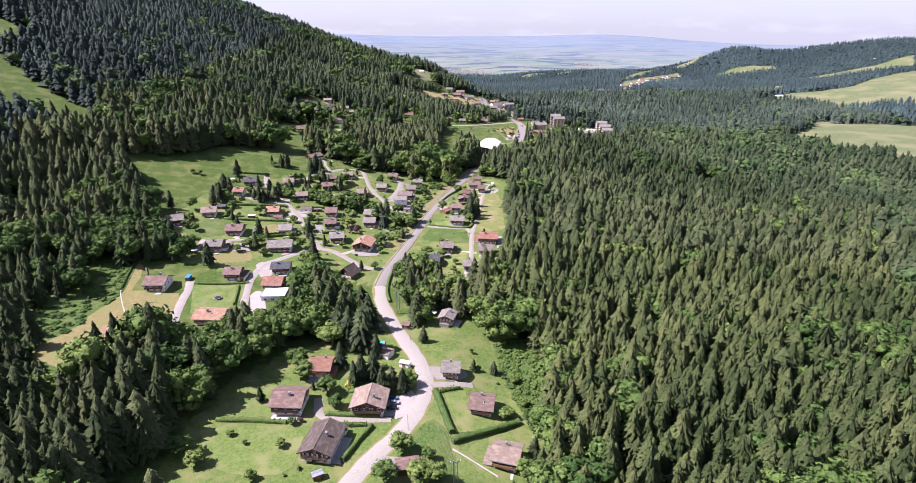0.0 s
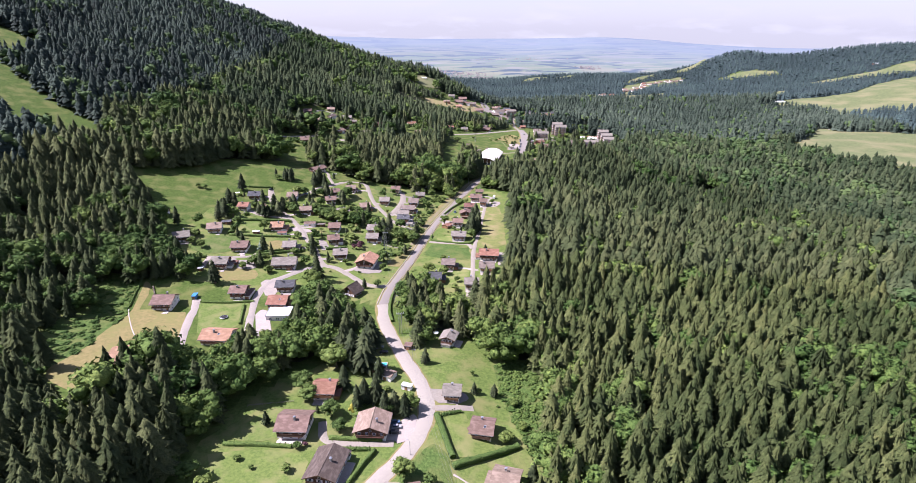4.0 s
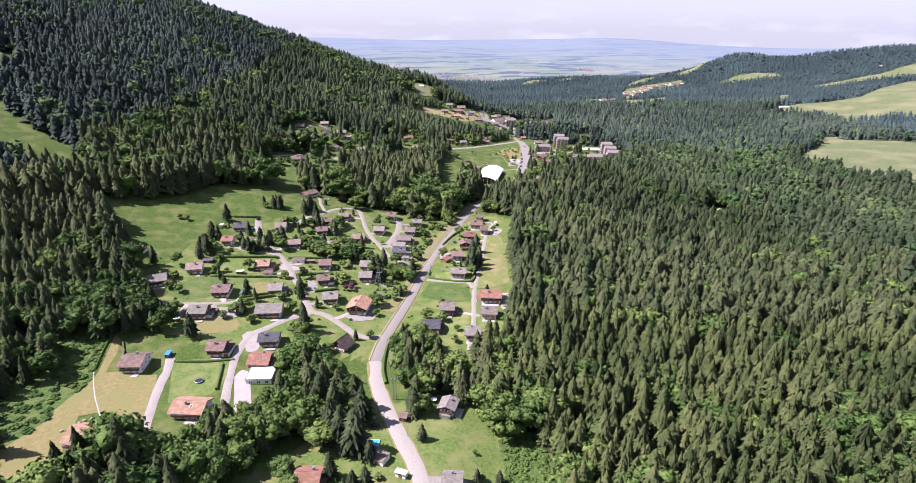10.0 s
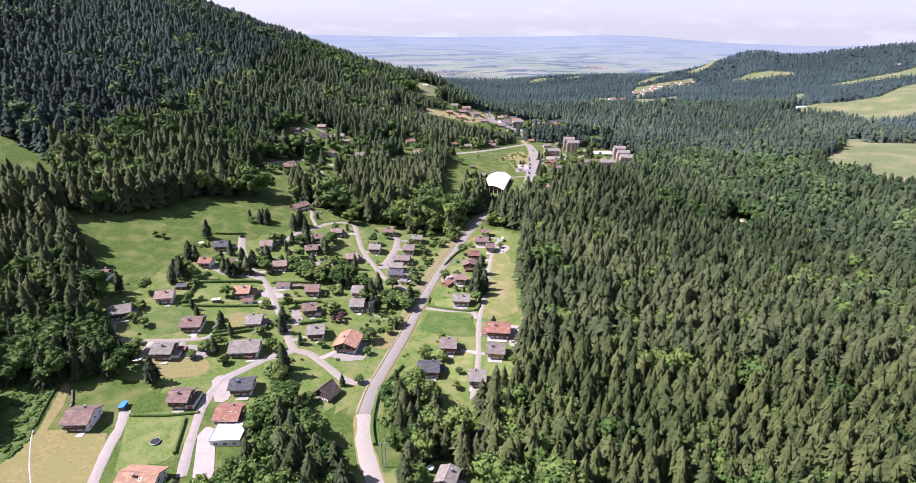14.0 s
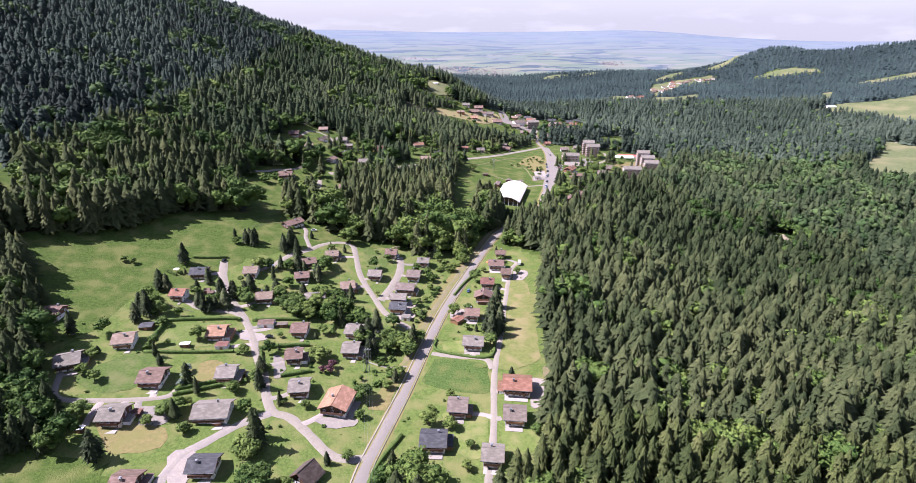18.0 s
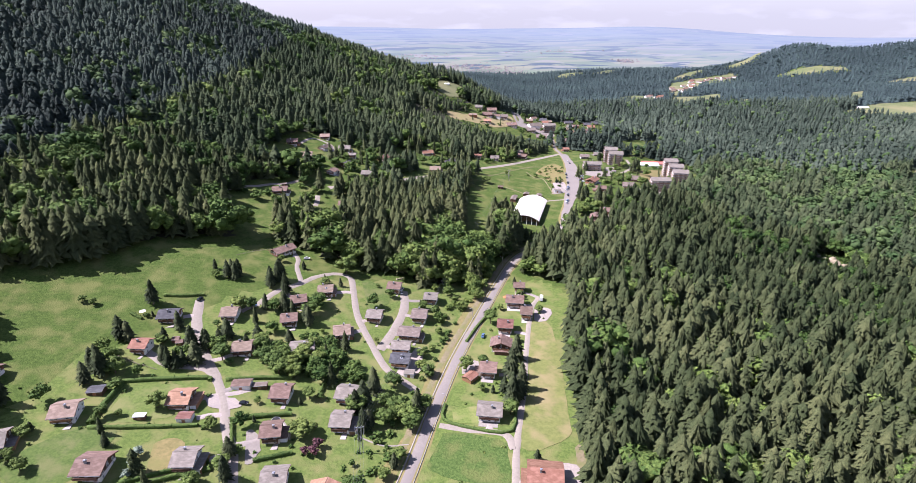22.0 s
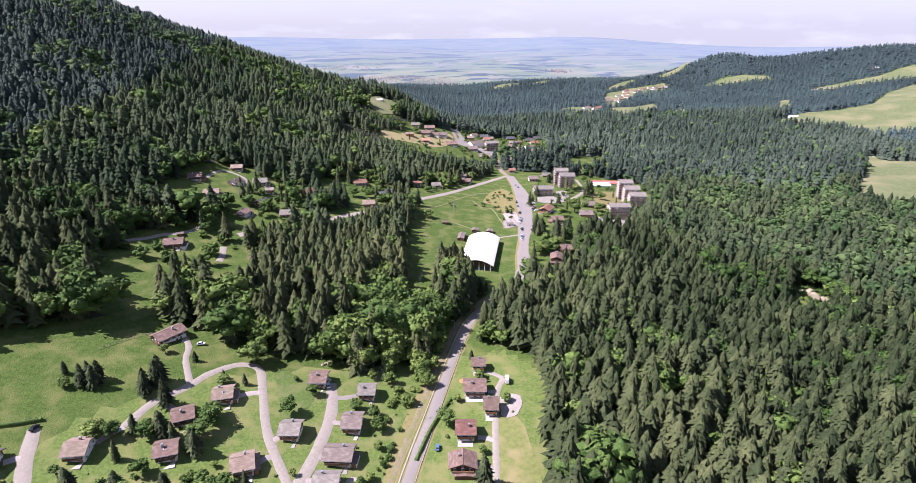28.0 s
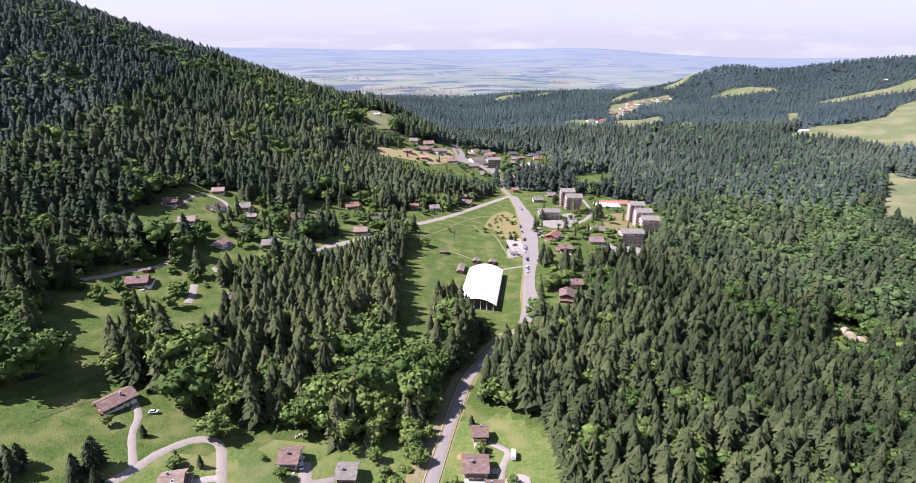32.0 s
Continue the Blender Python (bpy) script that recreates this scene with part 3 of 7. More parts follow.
def strip(name, pts, width, lift, material, label, category="road", fine=6, crown=0.0):
    """A ribbon of paving laid on the ground along a line."""
    line = rounded(pts, fine)
    v, f = [], []
    for k, (x, y) in enumerate(line):
        a, b = line[max(k - 1, 0)], line[min(k + 1, len(line) - 1)]
        d = Vector((b[0] - a[0], b[1] - a[1])).normalized()
        w = width / 2 * (1 + .05 * math.sin(k * 1.7) + .04 * math.sin(k * .61))
        for s in (-1, -.5, 0, .5, 1):
            px, py = x - d.y * w * s, y + d.x * w * s
            v.append((px, py, float(ground(px, py)) + lift - (.25 if abs(s) == 1 else 0)))
    n = len(line)
    ob = new(name, tri_mesh(name, v, grid_faces(n, 5), material, smooth=True))
    return tagged(ob, label, category, kind="structure")


def patch(name, poly, lift, material, label, category="ground", cell=3.0, wander=.35):
    """A sheet of other ground cover within a polygon, laid on the ground."""
    bm = bmesh.new()
    if wander:
        line = rounded([*poly[-2:], *poly, *poly[:2]], 5)[10:-10]
        poly = [(x + wander * math.sin(y * .9 + x * .5) + wander * .6 * math.sin(x * 2.1 - y), y + wander * math.sin(x * .8 - y * .4) + wander * .6 * math.sin(y * 2.3)) for x, y in line]
    xs, ys = [p[0] for p in poly], [p[1] for p in poly]
    vs = [bm.verts.new((x, y, 0)) for x, y in poly]
    bm.faces.new(vs)
    for axis, lo, hi in ((0, min(xs), max(xs)), (1, min(ys), max(ys))):
        q = lo + cell
        while q < hi:
            co, no = [0, 0, 0], [0, 0, 0]
            co[axis], no[axis] = q, 1
            bmesh.ops.bisect_plane(bm, geom=bm.verts[:] + bm.edges[:] + bm.faces[:], plane_co=co, plane_no=no)
            q += cell
    for w in bm.verts:
        w.co.z = float(ground(w.co.x, w.co.y)) + lift
    bmesh.ops.recalc_face_normals(bm, faces=bm.faces[:])
    if sum(fc.normal.z for fc in bm.faces) < 0:
        bmesh.ops.reverse_faces(bm, faces=bm.faces[:])
    me = bpy.data.meshes.new(name)
    bm.to_mesh(me)
    bm.free()
    me.materials.append(material)
    return tagged(new(name, me), label, category, kind="structure")


BEND = ROAD.index((-46.3, 297))
strip("road_lower", ROAD[:BEND + 1], 6.8, .34, M_ASPHALT_PALE, "pale worn asphalt road winding between the lower chalets")
strip("road_upper", ROAD[BEND:], 5.8, .335, M_ASPHALT, "grey asphalt road running up the valley past the village")
strip("road_verge", ROAD, 9.2, .2, M_DRY, "pale gravel verge along the asphalt road", "verge")
strip("road_side", SIDE_ROAD, 6.5, .34, M_LANE, "pale side road climbing along the meadow")


def beside(pts, off):
    """A line running off metres to the right of another."""
    line, out = rounded(pts, 3), []
    for k, (x, y) in enumerate(line):
        a, b = line[max(k - 1, 0)], line[min(k + 1, len(line) - 1)]
        d = Vector((b[0] - a[0], b[1] - a[1])).normalized()
        out.append((x + d.y * off, y - d.x * off))
    return out


UPHILL = ROAD[BEND:ROAD.index((52, 640)) + 1]
strip("pavement_west", beside(UPHILL, -3.3), .7, .42, M_ASPHALT_PALE, "narrow pale pavement raised along the road", "pavement", 2)
strip("kerb_east", beside(UPHILL, 3.0), .35, .4, M_STONE, "pale concrete kerb along the road", "kerb", 2)
strip("road_bank", beside(ROAD[ROAD.index((-33.5, 372.5)):ROAD.index((52, 640)) + 1], -6.6), 4.6, .16, M_SOIL, "dry sandy bank beside the road", "verge", 2)
for lane_name, (lane_pts, lane_w) in LANES.items():
    strip(lane_name, lane_pts, lane_w, .28, M_PAVED if lane_name in ("lane_lower", "lane_dry_lots") else M_LANE, "narrow pale gravel lane between gardens and houses", "lane")

# ---- ground cover: mown, dry and rough grass, courts ----
MOWN = []


def cover(name, material, lift, label, poly):
    if material in (M_DRY, M_LAWN, M_SUNBURNT) and "rock garden" not in label:
        MOWN.append(poly)
    patch(name, poly, lift, material, label, "grass" if "soil" not in name else "soil")


cover("lawn", M_DRY, .10, "dry yellow mown grass on a slope", [(-190, 303), (-184, 300), (-178, 274), (-172, 244), (-164, 218), (-168, 203), (-189, 216), (-182, 244), (-182, 275)])
cover("lawn", M_DRY, .11, "dry yellow orchard grass with young saplings", [(-180.7, 275), (-158.7, 275.5), (-151.7, 273), (-141, 237), (-145.6, 238.8), (-158.5, 246.5), (-172.7, 243), (-183.7, 243.7), (-182, 262)])
cover("lawn", M_SUNBURNT, .12, "long dry hay meadow beside the forest edge", [(21.2, 498.5), (34.3, 497), (36.6, 463.6), (35, 414), (33, 397), (12.5, 389), (17, 430), (20.5, 470)])
cover("rough_grass", M_WILD, .10, "lush green field inside a lane loop", [(-21.5, 396), (4, 393), (6, 388), (6.5, 369), (-4.5, 368), (-18, 371), (-27, 377)])
cover("soil", M_SOIL, .16, "bare brown soil track at the forest edge", [(35.5, 391), (38.5, 388), (38, 360), (33.5, 360)])
cover("lawn", M_LAWN, .10, "mown garden lawn inside a hedge", [(-6, 195), (2.5, 198.4), (4.7, 194), (20.7, 195.5), (23.6, 185.6), (-1, 172)])
cover("lawn", M_LAWN, .10, "mown garden lawn below a clipped hedge", [(-1, 165), (19, 176), (18, 163.6), (11.5, 152), (0, 152)])
cover("lawn", M_LAWN, .09, "sunburnt lawn below a hedge", [(-96, 169.5), (-62, 171.5), (-57, 158), (-60, 150), (-71.8, 148), (-88, 154)])
cover("lawn", M_LAWN, .10, "green lawn beside a chalet", [(-89.6, 185.4), (-77, 198), (-72.7, 180), (-90, 178)])
cover("lawn", M_LAWN, .10, "green lawn framed by clipped hedges", [(-165, 402), (-138, 408), (-137, 396), (-140, 387), (-164, 380)])
cover("lawn", M_LAWN, .11, "green garden lawn on a gentle slope", [(-172, 373.6), (-155, 376.8), (-156, 352), (-171.6, 345), (-185.6, 354.5)])
cover("lawn", M_DRY, .11, "dry yellow garden plot between hedges", [(-137.3, 371.7), (-127, 376), (-123, 361.4), (-131.8, 355)])
cover("lawn", M_LAWN, .10, "green garden lawn with a trampoline", [(-150, 286), (-122, 289), (-119.5, 265.3), (-131, 258), (-138, 256)])
cover("lawn", M_DRY, .10, "half dry grass below a terrace", [(-161.6, 328), (-134.5, 330), (-129.3, 318.6), (-148.8, 314)])
cover("lawn", M_LAWN, .10, "green lawn in a lane bend", [(-85, 527), (-69, 522), (-63.4, 507.8), (-73, 494), (-79, 507)])
cover("lawn", M_LAWN, .10, "hedged garden lawn beside the road", [(-19, 412), (7, 417), (7.5, 403.5), (-18, 404)])
cover("lawn", M_LAWN, .10, "garden lawn between two lanes", [(-15.6, 352), (4, 352.7), (3, 325.6), (-9.9, 330)])
cover("lawn", M_LAWN, .10, "green lawn at the forest edge", [(10.7, 343), (31.8, 351), (28.3, 331.5), (11.5, 331)])
cover("rough_grass", M_WILD, .08, "rough green slope of fern and shrubs", [(-233, 243), (-236, 288), (-215, 298), (-192.7, 303), (-183.9, 275.7), (-184, 241), (-190, 216), (-215, 217)])
cover("rough_grass", M_WILD, .08, "rough green brambles below the forest", [(17, 240), (28, 245), (39, 236), (41, 213), (36, 187), (28, 184), (23, 200), (19, 215)])
cover("rough_grass", M_WILD, .08, "tall green grass on the road bank", [(-22.5, 158), (-11.3, 177.4), (-4.4, 171), (-1.9, 147), (-12.7, 145)])
cover("soil", M_DRY, .10, "long dry grass bank beside the upper road", [(-31.5, 411), (-24.4, 451), (-12.8, 499), (2, 553), (-3, 553), (-20, 499), (-30, 451), (-36.5, 415)])
cover("soil", M_DRY, .10, "dry grass bank along the road", [(-42, 352), (-38.5, 372), (-33, 398), (-36.5, 398), (-45, 372), (-50, 352)])
cover("rough_grass", M_DRY, .09, "dry sandy rock garden with young trees", [(52, 852), (62, 846), (70, 800), (82, 806), (88, 850), (93, 880), (86, 922), (68, 903), (60, 880)])
cover("lawn", M_DRY, .09, "striped dry mown field between apartment blocks", [(192, 921), (235, 965), (231, 904), (199, 868), (186, 842), (180, 858)])
for pasture_name in ("right_meadow", "farm_meadow", "strip_meadow", "low_meadow", "mid_strip", "roof_hamlet", "ridge_meadow", "slope_meadow", "upper_strip", "lower_strip", "spur_meadow", "hamlet_slope", "knoll_meadow", "knoll_top"):
    patch("pasture", CLEARINGS[pasture_name], 1.2, M_PASTURE, "pale grazed pasture between dark woods", "meadow", 26.0, 0)
patch("hay_strip", CLEARINGS["hay_strip"], .3, M_HAY, "tan mown hay strip below the village", "meadow", 8.0)
patch("hay_meadow", [(-35, 1153), (-9, 1168), (36, 1233), (36, 1167), (0, 1133), (-32, 1122)], .35, M_HAY, "tan hay meadow among village houses", "meadow", 8.0)
patch("village_lawn", CLEARINGS["village_lawn"], .35, M_PASTURE, "pale lawn below village chalets", "meadow", 10.0)
def court(poly):
    patch("court", poly, .2, M_PAVED, "pale paved court beside a house", "paving", 4.0)


court([(-131, 402), (-118, 404), (-113, 399), (-119, 396), (-126, 396.8)])
court([(-104.3, 384.3), (-99, 383.5), (-95.3, 373.8), (-98, 367)])
court([(-124, 313.8), (-116, 319), (-110.5, 304), (-116.5, 299.6)])
court([(-148, 339.5), (-138, 340), (-133, 331.7), (-144, 330)])
court([(-74, 343), (-55, 345), (-54, 340.5), (-66, 338)])
court([(-49, 437.5), (-38, 439), (-37.5, 460.4), (-43, 459.4)])
court([(-16.5, 453.8), (-8, 453.4), (-7.8, 442.5), (-16, 442)])
court([(27, 515.5), (37.5, 516), (33.8, 501.4), (26, 501)])
court([(27.7, 380), (35, 379), (33, 362), (26.3, 359)])
court([(-13, 214), (-9, 204), (2.3, 206), (2, 213)])
court([(-29, 184.5), (-20, 196), (-18, 186), (-24.4, 178)])
court([(-30.5, 158), (-20, 157.3), (-21, 150), (-28, 150)])
court([(-114.7, 278), (-109.3, 282), (-98.6, 254), (-105.3, 252)])
court([(116, 879), (139, 888), (147, 913), (161, 918), (152, 876), (132, 854), (115, 858)])
patch("forecourt", [(56, 653), (64, 683), (71, 724), (76, 761), (88, 825), (92, 867), (99, 945), (100, 998), (110, 1001), (110, 945), (110, 895), (103, 835), (92, 773), (82, 735), (76, 703), (74, 674), (67, 653)], .29, M_ASPHALT, "wide pale asphalt forecourt along the village road", "paving", 6.0)
court([(151, 817), (163, 798), (174, 782), (203, 811), (206, 830), (178, 810), (165, 816)])
court([(40, 1180), (52, 1230), (44, 1310), (54, 1310), (62, 1230), (78, 1190), (92, 1240), (100, 1210), (112, 1180), (104, 1150), (92, 1160), (70, 1172)])
court([(64, 765), (78, 772), (80, 790), (66, 785)])
court([(69, 810), (83, 815), (79, 780), (69, 771)])
strip("path_orchard", [(-184, 275), (-180, 268), (-172, 256), (-165, 247), (-158, 238)], .7, .24, M_PATIO, "narrow pale footpath across dry grass", "path")
strip("path_garden", [(-66, 393), (-56, 389), (-46, 386), (-36, 388)], .9, .24, M_PAVED, "narrow pale garden path below a house", "path")
strip("path_near_garden", [(-2, 163), (6, 158), (14, 153)], 1.0, .24, M_PAVED, "narrow pale garden path to a chalet", "path")
for walk_pts in ([(-7, 802), (10, 826), (31, 863), (57, 895), (72, 893)], [(43, 856), (50, 833), (60, 828), (63, 797), (65, 766)], [(15, 772), (26, 765), (36, 757), (42, 749)]):
    strip("path_meadow", walk_pts, 1.4, .26, M_SOIL, "sandy footpath across the village meadow", "path")

# ---- building blocks ----
def part(name, bm, material, parent, label=""):
    """Links a bmesh (or a mesh) as one part under its thing."""
    me = bm
    if isinstance(bm, bmesh.types.BMesh):
        me = bpy.data.meshes.new(name)
        bm.to_mesh(me)
        bm.free()
        me.materials.append(material)
    ob = new(name, me)
    ob.parent = parent
    if label:
        ob["label"] = label
    return ob


def box(bm, x0, y0, z0, x1, y1, z1):
    v = [bm.verts.new(p) for p in ((x0, y0, z0), (x1, y0, z0), (x1, y1, z0), (x0, y1, z0), (x0, y0, z1), (x1, y0, z1), (x1, y1, z1), (x0, y1, z1))]
    for q in ((3, 2, 1, 0), (4, 5, 6, 7), (0, 1, 5, 4), (1, 2, 6, 5), (2, 3, 7, 6), (3, 0, 4, 7)):
        bm.faces.new([v[i] for i in q])
    return bm


def boxes(*dims):
    bm = bmesh.new()
    for d in dims:
        box(bm, *d)
    return bm


def prism(bm, outline, x0, x1):
    """Extrudes a y-z outline (counter-clockwise seen from +x) along x."""
    a = [bm.verts.new((x0, y, z)) for y, z in outline]
    b = [bm.verts.new((x1, y, z)) for y, z in outline]
    bm.faces.new(a[::-1])
    bm.faces.new(b)
    n = len(outline)
    for i in range(n):
        bm.faces.new((a[i], a[(i + 1) % n], b[(i + 1) % n], b[i]))
    return bm


def shared(name, bm, material):
    me = bpy.data.meshes.new(name)
    bm.to_mesh(me)
    bm.free()
    me.materials.append(material)
    return me


def base(name, x, y, rot, w, d, label, category, group="", extra=0.0):
    """The empty at the foot of a thing, at the lowest ground under its footprint."""
    c, s = math.cos(radians(rot)), math.sin(radians(rot))
    low = min(float(ground(x + c * u * w / 2 - s * v * d / 2, y + s * u * w / 2 + c * v * d / 2)) for u in (-1, 0, 1) for v in (-1, 0, 1))
    mid = float(ground(x, y))
    ob = new(name)
    ob.empty_display_size = 1
    ob.matrix_world = pose(x, y, max(low, mid - 1.6) - .1 + extra, 0, 0, rot)
    HOUSE_SITES.append((x, y, max(w, d) * .5 + 2.5))
    return tagged(ob, label, category, group)


# window: frame with a mullion, pane set back, two shutters
W_FRAME = shared("window_frame", boxes((-.6, -.06, -.62, -.5, .06, .62), (.5, -.06, -.62, .6, .06, .62), (-.5, -.06, .52, .5, .06, .62), (-.5, -.06, -.62, .5, .06, -.52), (-.04, -.05, -.52, .04, .05, .52)), M_TRIM)
W_PANE = shared("pane", boxes((-.5, -.015, -.52, .5, .015, .52)), M_GLASS)
W_SHUTTER = {k: shared("shutter", boxes((-.3, -.03, -.6, .3, .03, .6), (-.24, -.045, -.5, .24, -.03, -.06), (-.24, -.045, .06, .24, -.03, .5)), m)
             for k, m in (("wood", M_WOOD_LIGHT), ("white", M_TRIM), ("red", mat("red_shutter", (.3, .05, .04), None, .5, .6)), ("green", mat("green_shutter", (.05, .13, .08), None, .5, .6)))}
SIDE_TURN = {"-y": 0, "+y": 180, "+x": 90, "-x": -90}


def window(parent, side, along, z, out, shutter=None, wide=1.0, high=1.0):
    """A window on one side of a box: along the wall, at height z, out metres from the middle."""
    m = pose(0, 0, 0, 0, 0, SIDE_TURN[side]) @ Matrix.Translation((along, -out - .03, z)) @ Matrix.Diagonal((wide, 1, high, 1))
    f = part("window", W_FRAME, None, parent)
    f.matrix_basis = m
    part("pane", W_PANE, None, f)
    if shutter:
        for s in (-1, 1):
            part("shutter", W_SHUTTER[shutter], None, f).matrix_basis = Matrix.Translation((s * .92, -.05, 0))


def gable_roof(parent, w, d, eave, ridge, material, over=.9, thick=.26, name="roof"):
    """Two thick slopes with a ridge cap, barge boards and gutters. Ridge along x."""
    hy, hx = d / 2 + over, w / 2
    drop = (ridge - eave) / (d / 2) * over
    for s in (-1, 1):
        bm = bmesh.new()
        o = [(0, ridge), (0, ridge + thick), (s * hy, eave - drop + thick), (s * hy, eave - drop)]
        prism(bm, o if s < 0 else o[::-1], -hx, hx)
        bmesh.ops.recalc_face_normals(bm, faces=bm.faces[:])
        part(name, bm, material, parent)
        part("gutter", boxes((-hx, s * hy - .08, eave - drop - .02, hx, s * hy + .08, eave - drop + .12)), M_METAL, parent)
    part("ridge_cap", prism(bmesh.new(), [(-.22, ridge + thick - .04), (.22, ridge + thick - .04), (0, ridge + thick + .12)], -hx - .02, hx + .02), material, parent)
    for sx in (-1, 1):
        bm = bmesh.new()
        for s in (-1, 1):
            o = [(0, ridge - .12), (0, ridge + thick - .02), (s * hy, eave - drop + thick - .02), (s * hy, eave - drop - .12)]
            prism(bm, o if s < 0 else o[::-1], sx * hx - .05, sx * hx + .05)
        bmesh.ops.recalc_face_normals(bm, faces=bm.faces[:])
        part("barge_board", bm, M_WOOD, parent)


def chimney(parent, x, y, top, material=None):
    c = part("chimney", boxes((x - .38, y - .38, top - 2.6, x + .38, y + .38, top)), material or M_STONE, parent)
    part("chimney_cap", boxes((x - .5, y - .5, top, x + .5, y + .5, top + .12), (x - .3, y - .3, top + .12, x + .3, y + .3, top + .34)), M_METAL, c)


def balcony(parent, side, half, out, z, deep=1.3):
    """A wooden balcony on one side: deck, posts, rail and boards."""
    m = pose(0, 0, 0, 0, 0, SIDE_TURN[side])
    b = part("balcony", boxes((-half, -out - deep, z - .16, half, -out, z)), M_WOOD, parent)
    b.matrix_basis = m
    bm = boxes((-half, -out - deep, z + .9, half, -out - deep + .1, z + 1.0), (-half, -out - deep, z + .9, -half + .08, -out, z + 1.0), (half - .08, -out - deep, z + .9, half, -out, z + 1.0))
    n = int(half * 2 / .42)
    for k in range(n + 1):
        q = -half + .05 + k * (2 * half - .35) / n
        box(bm, q, -out - deep + .02, z + .08, q + .3, -out - deep + .07, z + .9)
    part("railing", bm, M_WOOD_LIGHT if int(half * 10) % 3 == 0 else M_WOOD, b)


LOOKS = {"chalet": "dark timber chalet, white ground floor", "white": "white rendered house with timber gables", "barn": "weathered steep timber barn"}
ROOF_WORDS = {"brown": "brown tiled roof", "dark": "dark brown tiled roof", "tan": "pale brown tiled roof", "rust": "rust red tiled roof", "grey": "weathered grey tiled roof", "greybrown": "grey-brown tiled roof",
              "slate": "dark slate roof", "salmon": "salmon orange tiled roof", "pink": "faded pink-brown roof", "darkred": "dark red tiled roof"}
house_rng = random.Random(5)


def house(x, y, w, d, rot, roof="brown", style="chalet", group="village houses"):
    """A small Alpine house: w along the ridge, d across it, over the eaves."""
    r = house_rng
    hip = r.random()
    low = 2.6 if style != "barn" else .6
    up = {"chalet": 1.75, "white": 1.6, "barn": 2.0}[style] + r.uniform(-.2, .3)
    eave = low + up
    ridge = eave + d * {"chalet": .2, "white": .215, "barn": .42}[style]
    ob = base("chalet" if style == "chalet" else "barn" if style == "barn" else "house", x, y, rot, w, d, LOOKS[style] + ", " + ROOF_WORDS[roof], "barn" if style == "barn" else "house", group)
    over = 1.15
    hx, hy = w / 2 - over * .9, d / 2 - over
    wall_up = M_WOOD if style != "white" or r.random() < .35 else M_WHITE
    lower_mat = M_STONE if style == "barn" else M_WHITE if r.random() < .85 else M_CREAM
    part("lower_wall", boxes((-hx, -hy, -1.5, hx, hy, low)), lower_mat, ob)
    k = (ridge - eave) / (d / 2)
    zt = ridge - .02
    bm = bmesh.new()
    ux, uy = hx + .12, hy + .12
    prism(bm, [(-uy, low), (uy, low), (uy, zt - k * uy), (0, zt), (-uy, zt - k * uy)], -ux, ux)
    part("upper_wall", bm, wall_up, ob)
    gable_roof(ob, w, d - 2 * over, ridge - k * (d / 2 - over), ridge, ROOFS[roof], over)
    front = "-y" if abs(rot) < 45 else "-x"
    n = max(2, int(2 * hx / 2.9))
    far = y > 620
    sh = None if y > 330 else r.choice(("wood", "wood", "white", "red", "green", None))
    seen = "+x" if x < -8 else "-x"
    if abs(rot) > 45:
        faces = [("-x", hy, hx, ux), ("+y" if x > -8 else "-y", hx, hy, uy)]
    else:
        faces = [("-y", hx, hy, uy), (seen, hy, hx, ux)]
    for k_face, (side, half, out_low, out_up) in enumerate(faces):
        n = max(2, int(2 * half / 2.9))
        for row, out in ((low * .55, out_low), (low + .95, out_up)):
            for i in range(n):
                if (k_face or far) and row < low and i % 2:
                    continue
                window(ob, side, (i - (n - 1) / 2) * (2 * half / n), row, out, sh if row > low and not k_face else None)
    if ridge - eave > 1.5 and not far:
        window(ob, "-x" if abs(rot) > 45 else seen, 0, eave + (ridge - eave) * .3, ux, None, .8, .8)
    if style != "barn":
        balcony(ob, front, (hx if front == "-y" else hy) * .92, uy if front == "-y" else ux, low + .12)
        part("door", boxes((hx * .5, -hy - .05, .02, hx * .5 + 1.0, -hy, 2.05)), M_WOOD_LIGHT, ob)
        chimney(ob, hx * r.uniform(-.45, .45), hy * r.choice((-.35, .3)), ridge + .9)
        if r.random() < .15:
            cx_, cy_ = hx * r.uniform(-.5, .5), -hy * .5
            zz = ridge - k * abs(cy_) + .27
            sk = part("skylight", boxes((-.5, -.62, -.05, .5, .62, .07)), M_METAL, ob)
            sk.matrix_basis = pose(cx_, cy_, zz, math.degrees(math.atan(k)), 0, 0)
            part("pane", boxes((-.4, -.52, .07, .4, .52, .09)), M_GLASS, sk)
        if r.random() < .45 and w > 9:
            side = 1 if x < -8 else -1
            aw, ad, ah = r.uniform(2.2, 3.4), hy * r.uniform(.7, 1.1), r.uniform(2.2, 2.5)
            a0, a1 = sorted((side * hx, side * (hx + aw)))
            shift = r.uniform(-.2, .2) * hy
            an = part("annex", boxes((a0, shift - ad, -1.2, a1, shift + ad, ah)), r.choice((M_WOOD, M_WHITE, M_WOOD_LIGHT)), ob)
            bm = bmesh.new()
